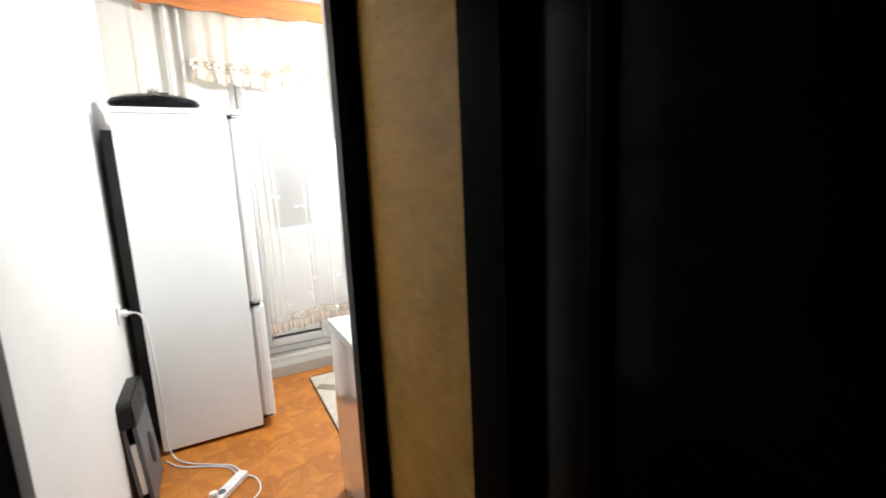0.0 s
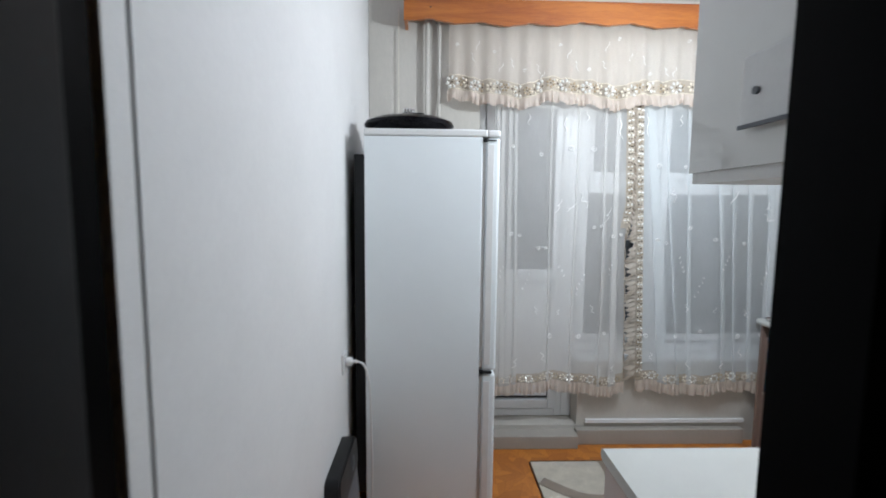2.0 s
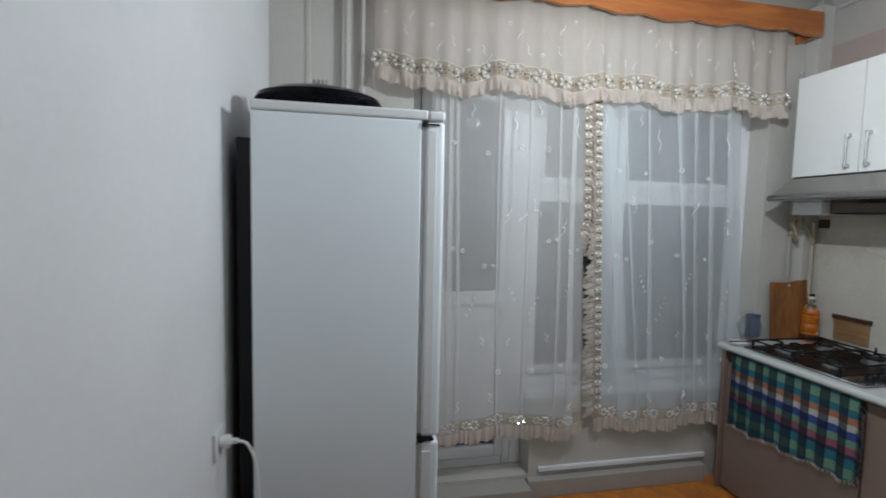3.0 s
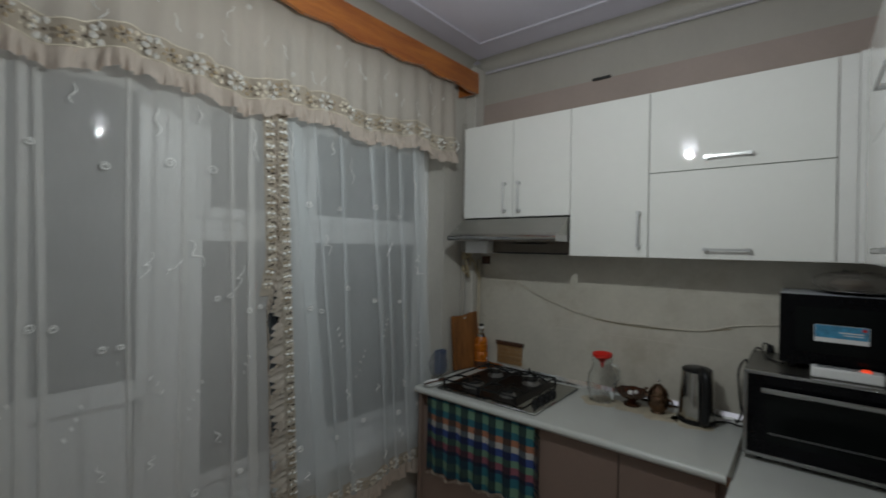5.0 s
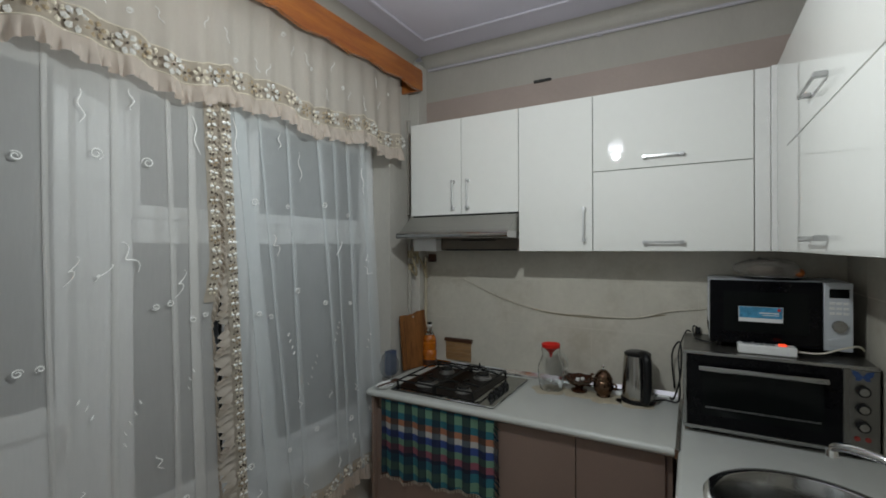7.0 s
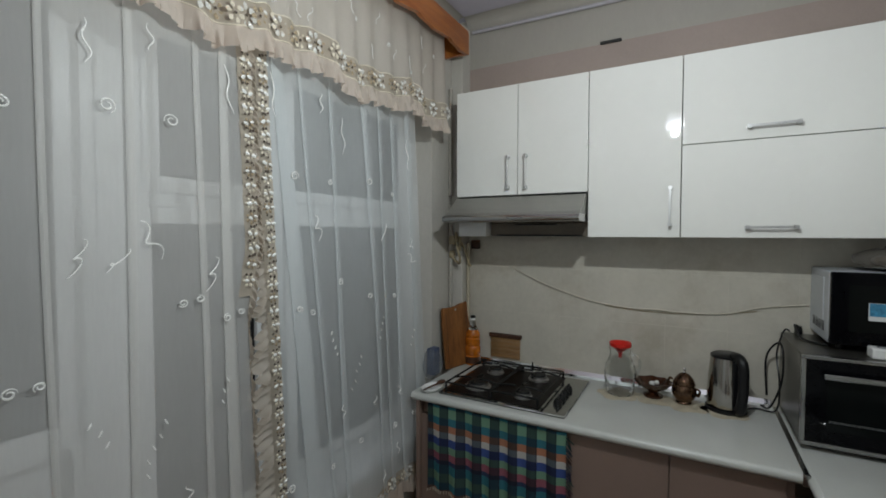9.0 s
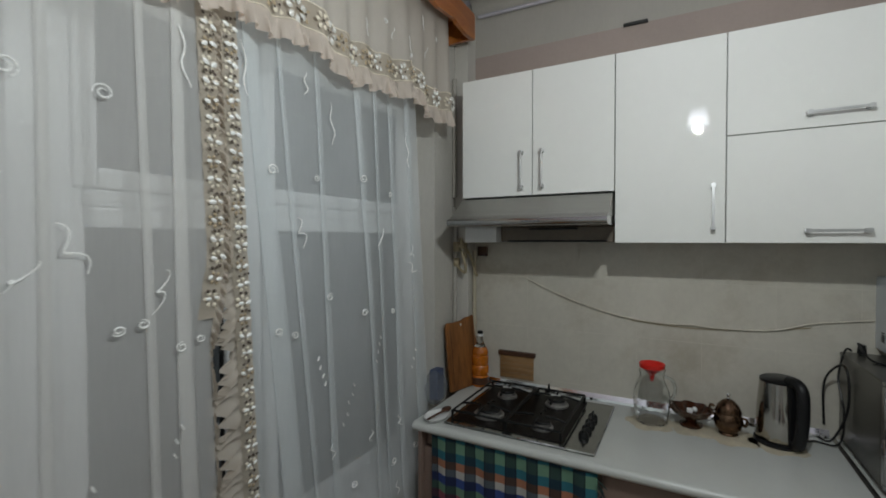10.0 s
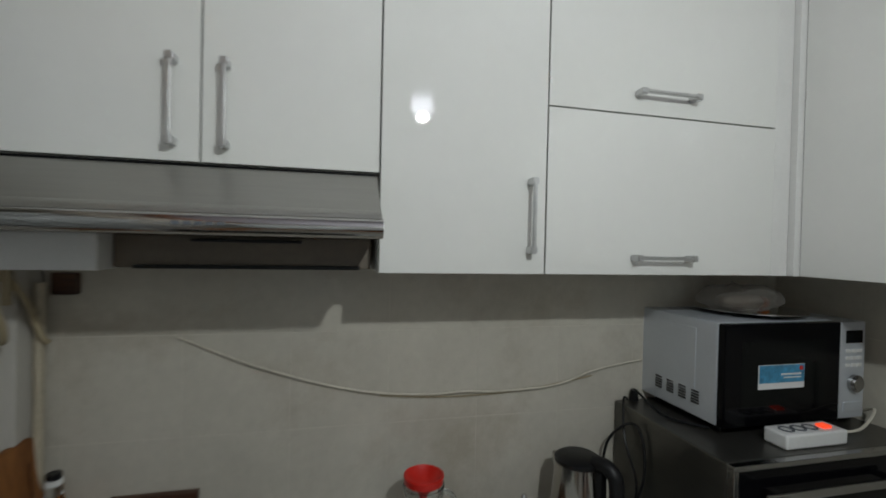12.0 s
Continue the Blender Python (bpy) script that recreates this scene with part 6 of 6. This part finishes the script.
ps = thing("extension_socket", "white extension socket with a red switch on the oven", "extension socket", (2.25, 1.62, OZ1))
part("casing", box(2.225, 2.285, 1.53, 1.716, OZ1 + 0.0006, OZ1 + 0.036, 0.006, 3), M_WHITEPLASTIC, ps)
part("switch", box(2.24, 2.262, 1.56, 1.585, OZ1 + 0.0364, OZ1 + 0.043, 0.002), M_REDLIT, ps, "lit red switch")
for i in range(3):
    part("socket", lathe([(0.012, 0), (0.017, 0.0), (0.017, 0.0016), (0.012, 0.0016)], (2.255, 1.61 + 0.036 * i, OZ1 + 0.0364), 20), M_GREYPLASTIC, ps, "round socket opening")
single("extension_cable", tube([(2.255, 1.53, OZ1 + 0.018), (2.25, 1.46, OZ1 + 0.02), (2.262, 1.40, OZ1 + 0.04), (2.29, 1.345, OZ1 + 0.05), (2.33, 1.318, OZ1 + 0.03)], 0.0035, 8), M_CABLE, "cream cable of the extension socket", "cable", (2.25, 1.45, OZ1))
single("microwave_plug", merge(cyl((2.59, 1.85, OZ1 + 0.016), 0.014, 0.03, "z", 14, r2=0.011), tube([(2.59, 1.85, OZ1 + 0.03), (2.55, 1.87, OZ1 + 0.04), (2.45, 1.86, OZ1 + 0.006), (2.36, 1.80, OZ1 + 0.006)], 0.0035, 8)), M_BLACKPLASTIC, "black plug and cable beside the microwave", "plug", (2.56, 1.86, OZ1))
pl = thing("steel_platter", "round steel platter lying on the microwave", "platter", (2.46, 1.57, MZ1))
part("dish", lathe([(0, 0.002), (0.09, 0.002), (0.135, 0.012), (0.142, 0.0135), (0.14, 0.0155), (0.09, 0.006), (0, 0.005)], (2.465, 1.575, MZ1), 48), M_POLISH, pl)
bread = ellipsoid((2.47, 1.60, MZ1 + 0.045), 0.085, 0.112, 0.038, 36, 20)
for v in bread.verts:
    v.co += (v.co - Vector((2.47, 1.60, MZ1 + 0.045))).normalized() * (noise.noise(v.co * 28) * 0.024 + noise.noise(v.co * 75) * 0.010)
single("wrapped_bread", bread, M_WRAP, "bread wrapped in a crumpled clear bag on the platter", "food", (2.47, 1.60, MZ1 + 0.008))
single("bread_loaf", ellipsoid((2.47, 1.60, MZ1 + 0.036), 0.055, 0.065, 0.024, 18, 10), M_BROWNPANEL, "brown loaf inside the clear bag", "bread", (2.47, 1.60, MZ1 + 0.008))
single("orange", ellipsoid((2.50, 1.478, MZ1 + 0.025), 0.018, 0.018, 0.017, 18, 12), M_FRUIT, "small orange fruit on the platter", "fruit", (2.45, 1.475, MZ1 + 0.009))

# ---- sink and tap ----
sk = thing("round_sink", "round stainless steel sink set in the white worktop", "sink", (SX, SY, CT))
part("rim", lathe([(SR - 0.03, 0.0035), (SR - 0.028, 0.005), (SR - 0.004, 0.004), (SR, 0.0008), (SR - 0.01, 0.0005)], (SX, SY, CT), 64), M_POLISH, sk, "polished rim")
part("basin", lathe([(SR - 0.03, 0.0035), (SR - 0.034, -0.004), (SR - 0.045, -0.05), (SR - 0.06, -0.13), (SR - 0.09, -0.155), (0.03, -0.165), (0.028, -0.17), (0, -0.17)], (SX, SY, CT), 64), M_CHROME, sk, "brushed steel basin")
part("drain", lathe([(0, -0.1675), (0.025, -0.1675), (0.036, -0.160), (0.038, -0.1605), (0.026, -0.169), (0, -0.169)], (SX, SY, CT), 28), M_POLISH, sk, "drain ring")
TX, TY = 1.55, 1.34
tap = thing("kitchen_tap", "chrome kitchen tap with a long low arched spout", "tap", (TX, TY, CT))
part("tap_body", lathe([(0, 0.001), (0.028, 0.001), (0.028, 0.006), (0.022, 0.012), (0.021, 0.08), (0.016, 0.09), (0, 0.09)], (TX, TY, CT), 28), M_POLISH, tap)
part("spout", tube([(TX, TY, CT + 0.085), (TX + 0.002, TY + 0.025, CT + 0.155), (TX + 0.018, TY + 0.068, CT + 0.207), (TX + 0.055, TY + 0.123, CT + 0.226), (TX + 0.105, TY + 0.172, CT + 0.223), (TX + 0.14, TY + 0.198, CT + 0.21), (TX + 0.148, TY + 0.204, CT + 0.198)], 0.0115, 14), M_POLISH, tap)
part("nozzle", cyl((TX + 0.149, TY + 0.205, CT + 0.19), 0.0135, 0.02, "z", 18, bevel=0.002), M_POLISH, tap)
part("lever", merge(cyl((TX - 0.03, TY, CT + 0.055), 0.013, 0.04, "x", 16), tube([(TX - 0.05, TY, CT + 0.055), (TX - 0.075, TY + 0.01, CT + 0.08), (TX - 0.09, TY + 0.02, CT + 0.1)], 0.006, 10)), M_POLISH, tap)

# ---- cables and fittings on the tiles ----
single("wall_cable", tube([(2.60, 3.105, 1.395), (2.595, 2.93, 1.32), (2.597, 2.74, 1.258), (2.596, 2.6, 1.232), (2.597, 2.474, 1.223), (2.596, 2.38, 1.226), (2.596, 2.3, 1.221), (2.597, 2.16, 1.224), (2.597, 2.08, 1.236), (2.598, 2.0, 1.262), (2.599, 1.93, 1.276), (2.6, 1.816, 1.292)], 0.0028, 8), M_OLDCABLE, "beige cable sagging along the tiled wall", "cable", (2.6, 2.5, 1.22))
# thin dark strand just below: its colour paints the upper cable's shadow
single("wall_cable", tube([(2.602, 2.62, 1.226), (2.602, 2.474, 1.214), (2.602, 2.34, 1.212), (2.602, 2.205, 1.219), (2.602, 2.08, 1.235), (2.602, 1.99, 1.25)], 0.0022, 6), M_YELLOWED_SHADOW, "second thin cable, darkened as the shadow line under the first", "cable", (2.6, 2.3, 1.21))
gv = thing("gas_valve", "cream painted gas pipe with a tap in the corner", "gas valve", (2.49, 3.40, 0.86))
part("pipe", merge(cyl((2.493, 3.445, 1.3), 0.011, 0.90, "z", 14), cyl((2.493, 3.445, 2.1), 0.011, 0.6, "z", 14)), M_WALLPAPER, gv)
part("valve_body", merge(cyl((2.493, 3.435, 1.55), 0.02, 0.05, "z", 16, bevel=0.003), cyl((2.493, 3.41, 1.55), 0.013, 0.04, "y", 14)), M_YELLOWED_SHADOW, gv)
part("hose_nut", cyl((2.493, 3.435, 1.47), 0.017, 0.04, "z", 8), M_YELLOWED_SHADOW, gv)
part("valve_lever", merge(box(2.486, 2.50, 3.378, 3.392, 1.49, 1.57, 0.003)), M_YELLOWED_SHADOW, gv)
part("hose", tube([(2.493, 3.43, 1.45), (2.47, 3.38, 1.42), (2.44, 3.36, 1.455), (2.42, 3.37, 1.53), (2.45, 3.39, 1.59), (2.49, 3.40, 1.57), (2.52, 3.37, 1.50), (2.545, 3.355, 1.42), (2.56, 3.35, 1.40)], 0.007, 10), M_YELLOWED_SHADOW, gv)
single("corner_pipe", cyl((2.565, 3.368, 1.2), 0.010, 0.66, "z", 14), M_PIPE, "thin cream pipe running down the corner", "pipe", (2.565, 3.368, 0.87))
single("junction_box", box(2.585, 2.608, 3.31, 3.36, 1.50, 1.55, 0.005), M_DARKWOOD, "small brown junction box on the tiles", "junction box", (2.6, 3.33, 1.5))
sb = thing("wall_socket", "cream double wall socket on the tiles", "socket", (2.3, YB + 0.012, 1.25))
part("plate", box(2.02, 2.15, YB + 0.0115, YB + 0.022, 1.16, 1.30, 0.004), M_TILE, sb)
part("insert", merge(cyl((2.085, YB + 0.022, 1.20), 0.024, 0.004, "y", 24), cyl((2.085, YB + 0.022, 1.262), 0.024, 0.004, "y", 24)), M_TILE, sb)

# ---- beside and on the fridge ----
tray = thing("oval_tray", "black glossy oval tray on the fridge", "tray", (-0.17, 2.885, FZ))
def oval(pr, wob=0.0):
    return moved(lathe(pr, (0, 0, 0), 56), Matrix.Translation((-0.17, 2.885, FZ + 0.001)) @ Matrix.Diagonal((1.0, 0.72, 1, 1)))
part("tray_body", oval([(0, 0.0), (0.15, 0.0), (0.185, 0.012), (0.212, 0.04), (0.214, 0.046), (0.205, 0.062), (0.16, 0.08), (0.10, 0.09), (0, 0.094)]), M_BLACKGLASS, tray)
part("tray_handle", merge(*[tube([(-0.195 + 0.014 * i, 2.885, FZ + 0.093), (-0.195 + 0.014 * i, 2.875, FZ + 0.116), (-0.191 + 0.014 * i, 2.885, FZ + 0.128), (-0.189 + 0.014 * i, 2.895, FZ + 0.093)], 0.0035, 8) for i in range(4)]), M_POLISH, tray, "ridged chrome handle")
part("knob_base", box(-0.15, -0.10, 2.865, 2.905, FZ + 0.0925, FZ + 0.106, 0.004), M_BLACKPLASTIC, tray)
single("folded_paper", box(0.03, 0.13, 2.74, 2.98, FZ + 0.001, FZ + 0.012, 0.003), M_PAPER, "folded white paper on the fridge", "paper", (0.15, 2.9, FZ))

so = thing("wall_plug", "white wall socket with a fridge plug and cable", "socket", (XL, 2.61, 0.85))
part("plate", box(XL + 0.0005, XL + 0.011, 2.565, 2.645, 0.80, 0.885, 0.003), M_WHITEPLASTIC, so)
part("plug", merge(cyl((XL + 0.026, 2.605, 0.845), 0.019, 0.03, "x", 18, bevel=0.003), box(XL + 0.03, XL + 0.06, 2.598, 2.612, 0.838, 0.852, 0.004)), M_WHITEPLASTIC, so)
part("cable", tube([(XL + 0.058, 2.605, 0.845), (XL + 0.09, 2.60, 0.83), (XL + 0.112, 2.60, 0.75), (XL + 0.119, 2.605, 0.55), (XL + 0.122, 2.61, 0.3), (XL + 0.115, 2.62, 0.12), (XL + 0.14, 2.60, 0.02), (-0.23, 2.52, 0.006), (-0.12, 2.44, 0.006), (-0.03, 2.37, 0.008), (0.01, 2.26, 0.02)], 0.0042, 8), M_WHITEPLASTIC, so)
fs = thing("floor_extension_socket", "white extension socket lying on the floor", "extension socket", (-0.06, 2.16, 0))
rot = Matrix.Translation((-0.06, 2.16, 0)) @ Matrix.Rotation(radians(50), 4, "Z")
part("casing", moved(box(-0.125, 0.125, -0.026, 0.026, 0.002, 0.036, 0.007, 3), rot), M_WHITEPLASTIC, fs)
for i in range(4):
    part("socket", moved(cyl((-0.085 + 0.05 * i, 0, 0.037), 0.018, 0.003, "z", 20), rot), M_GREYPLASTIC if i == 1 else M_PAPER, fs, "round socket opening")
part("plug", moved(merge(cyl((-0.085, 0, 0.055), 0.018, 0.036, "z", 16, bevel=0.003)), rot), M_WHITEPLASTIC, fs, "white plug")
part("cable", merge(tube([(0.02, 2.25, 0.016), (0.07, 2.2, 0.006), (0.08, 2.1, 0.005), (0.02, 2.03, 0.005), (-0.07, 2.01, 0.005), (-0.13, 2.05, 0.012)], 0.004, 8), tube([(-0.01, 2.26, 0.02), (-0.05, 2.37, 0.005), (-0.15, 2.44, 0.005), (-0.27, 2.51, 0.005), (-0.34, 2.61, 0.005)], 0.004, 8)), M_WHITEPLASTIC, fs)

# folded step stool leaning on the wall
st = thing("folded_step_stool", "folded dark grey plastic step stool leaning on the wall", "stool", (-0.4, 2.40, 0))
tilt = Matrix.Translation((-0.362, 2.40, 0.004)) @ Matrix.Rotation(radians(-4), 4, "Y")
def rounded(w0, w1, h0, h1, r):
    pts = []
    for cx, cz, a0 in ((w1 - r, h1 - r, 0), (w0 + r, h1 - r, 90), (w0 + r, h0 + r, 180), (w1 - r, h0 + r, 270)):
        for k in range(5):
            a = radians(a0 + 22.5 * k)
            pts.append((cx + r * math.cos(a), cz + r * math.sin(a)))
    return pts
part("side_panel", moved(prism(rounded(-0.17, 0.16, 0.0, 0.42, 0.03), "x", -0.004, 0.012, 0.002), tilt), M_GREYPLASTIC, st)
part("side_panel", moved(prism(rounded(-0.165, 0.16, 0.0, 0.42, 0.03), "x", -0.045, -0.03, 0.002), tilt), M_GREYPLASTIC, st)
part("seat", moved(prism(rounded(-0.18, 0.18, 0.40, 0.53, 0.035), "x", -0.048, 0.016, 0.006), tilt), M_BLACKPLASTIC, st, "black seat with a grip hole")
part("grip_hole", moved(lathe([(0.02, 0), (0.03, 0), (0.03, 0.003), (0.02, 0.003)], (0, 0, 0), 24), tilt @ Matrix.Translation((0.0165, 0.06, 0.465)) @ Matrix.Rotation(radians(90), 4, "Y")), M_GREYPLASTIC, st)
part("cut_out", moved(moved(cyl((0, 0, 0), 0.06, 0.004, "x", 28), Matrix.Diagonal((1, 0.8, 1.35, 1))), tilt @ Matrix.Translation((0.0135, 0.02, 0.2))), M_BLACKPLASTIC, st, "dark oval cut-out")
part("edge_strip", moved(box(-0.028, -0.006, -0.172, -0.16, 0.08, 0.33, 0.004), tilt), M_WHITEPLASTIC, st, "pale opening between the panels")
for y in (-0.13, 0.13):
    part("foot", moved(box(-0.045, 0.014, y - 0.02, y + 0.02, -0.003, 0.012, 0.003), tilt), M_BLACKPLASTIC, st, "black rubber foot")

# rug
rugm = thing("rug", "cream short-pile rug with taupe bands and a blue corner", "rug", (1.2, 2.6, 0))
RX0, RX1, RY0, RY1 = 0.54, 1.88, 2.0, 3.21
part("rug_field", moved(box(0, RX1 - RX0, RY0, RY1, 0.001, 0.012, 0.004), Matrix.Translation((RX0, 0, 0))), M_RUG, rugm)
def band(pts, w):
    bm = bmesh.new()
    path = spline(pts, 8)
    vs = []
    for i, p in enumerate(path):
        d = (path[min(i + 1, len(path) - 1)] - path[max(i - 1, 0)]).normalized()
        n = Vector((-d.y, d.x, 0)) * w / 2
        vs.append((bm.verts.new(p + n), bm.verts.new(p - n)))
    for a, b in zip(vs, vs[1:]):
        bm.faces.new((a[0], b[0], b[1], a[1]))
    ex = bmesh.ops.extrude_face_region(bm, geom=bm.faces[:])
    bmesh.ops.translate(bm, verts=[v for v in ex["geom"] if isinstance(v, bmesh.types.BMVert)], vec=(0, 0, 0.003))
    return bm
part("woven_band", band([(0.56, 3.02, 0.0125), (0.74, 2.88, 0.0125), (0.93, 2.86, 0.0125), (1.1, 2.84, 0.0125), (1.3, 2.9, 0.0125), (1.5, 3.1, 0.0125), (1.54, 3.2, 0.0125)], 0.07), M_RUGBAND, rugm, "taupe curved band")
part("woven_band", band([(0.97, 3.2, 0.0165), (0.97, 3.1, 0.0165), (0.93, 2.95, 0.0165), (0.88, 2.8, 0.0165), (0.9, 2.6, 0.0165)], 0.06), M_RUGBAND, rugm, "taupe curved band")
part("blue_patch", box(0.552, 0.80, 2.05, 2.48, 0.0125, 0.0158, 0.001), M_RUGBLUE, rugm, "bright blue patch")
part("rug_border", merge(box(RX0 - 0.008, RX0, RY0, RY1, 0.001, 0.0125, 0.003), box(RX0, RX1, RY1, RY1 + 0.008, 0.001, 0.0125, 0.003)), M_DARKWOOD, rugm, "dark stitched border")

# ---- wall tiles ----
TILE = 0.25
def tile_mesh(w, h, axis):
    bm = box(-0.0045, 0.0045, -w / 2 + 0.0006, w / 2 - 0.0006, -h / 2 + 0.0009, h / 2 - 0.0009) if axis == "x" else box(-w / 2 + 0.001, w / 2 - 0.001, -0.0045, 0.0045, -h / 2 + 0.001, h / 2 - 0.001)
    bmesh.ops.bevel(bm, geom=bm.edges[:], offset=0.0005, segments=1, affect="EDGES")
    return mesh_from("tile", bm, M_TILE)


def lay(me, parent, p):
    ob = new("tile", me)
    ob.parent = parent
    ob.location = p


ORIGIN[wall_right.name] = Vector((0, 0, 0))
part("grout", box(XR - 0.0131, XR - 0.0045, YB + 0.002, 3.384, 0.66, 1.659), M_GROUT, wall_right)
part("grout", box(0.47, XR - 0.008, YB + 0.0005, YB + 0.0116, 0.66, 1.568), M_GROUT, wall_back)
whole = tile_mesh(TILE, TILE, "x")
for row in range(4):
    z = 0.775 + TILE * row
    y = 3.097 + TILE / 2 - TILE
    while y - TILE / 2 > YB + 0.05:
        lay(whole, wall_right, (XR - 0.009, y, z))
        y -= TILE
    w = y + TILE / 2 - (YB + 0.01)
    lay(tile_mesh(w, TILE, "x"), wall_right, (XR - 0.009, YB + 0.01 + w / 2, z))
    lay(whole, wall_right, (XR - 0.009, 3.097 + TILE / 2, z))
    lay(tile_mesh(0.036, TILE, "x"), wall_right, (XR - 0.009, 3.097 + TILE + 0.018, z))
whole_b = tile_mesh(TILE, TILE, "y")
for row in range(4):
    z = 0.775 + TILE * row
    if row == 3:
        z = 0.775 + TILE * 3 - 0.04
    for k in range(8):
        lay(whole_b if row < 3 else tile_mesh(TILE, 0.168, "y"), wall_back, (2.605 - TILE / 2 - TILE * k, YB + 0.0075, z))
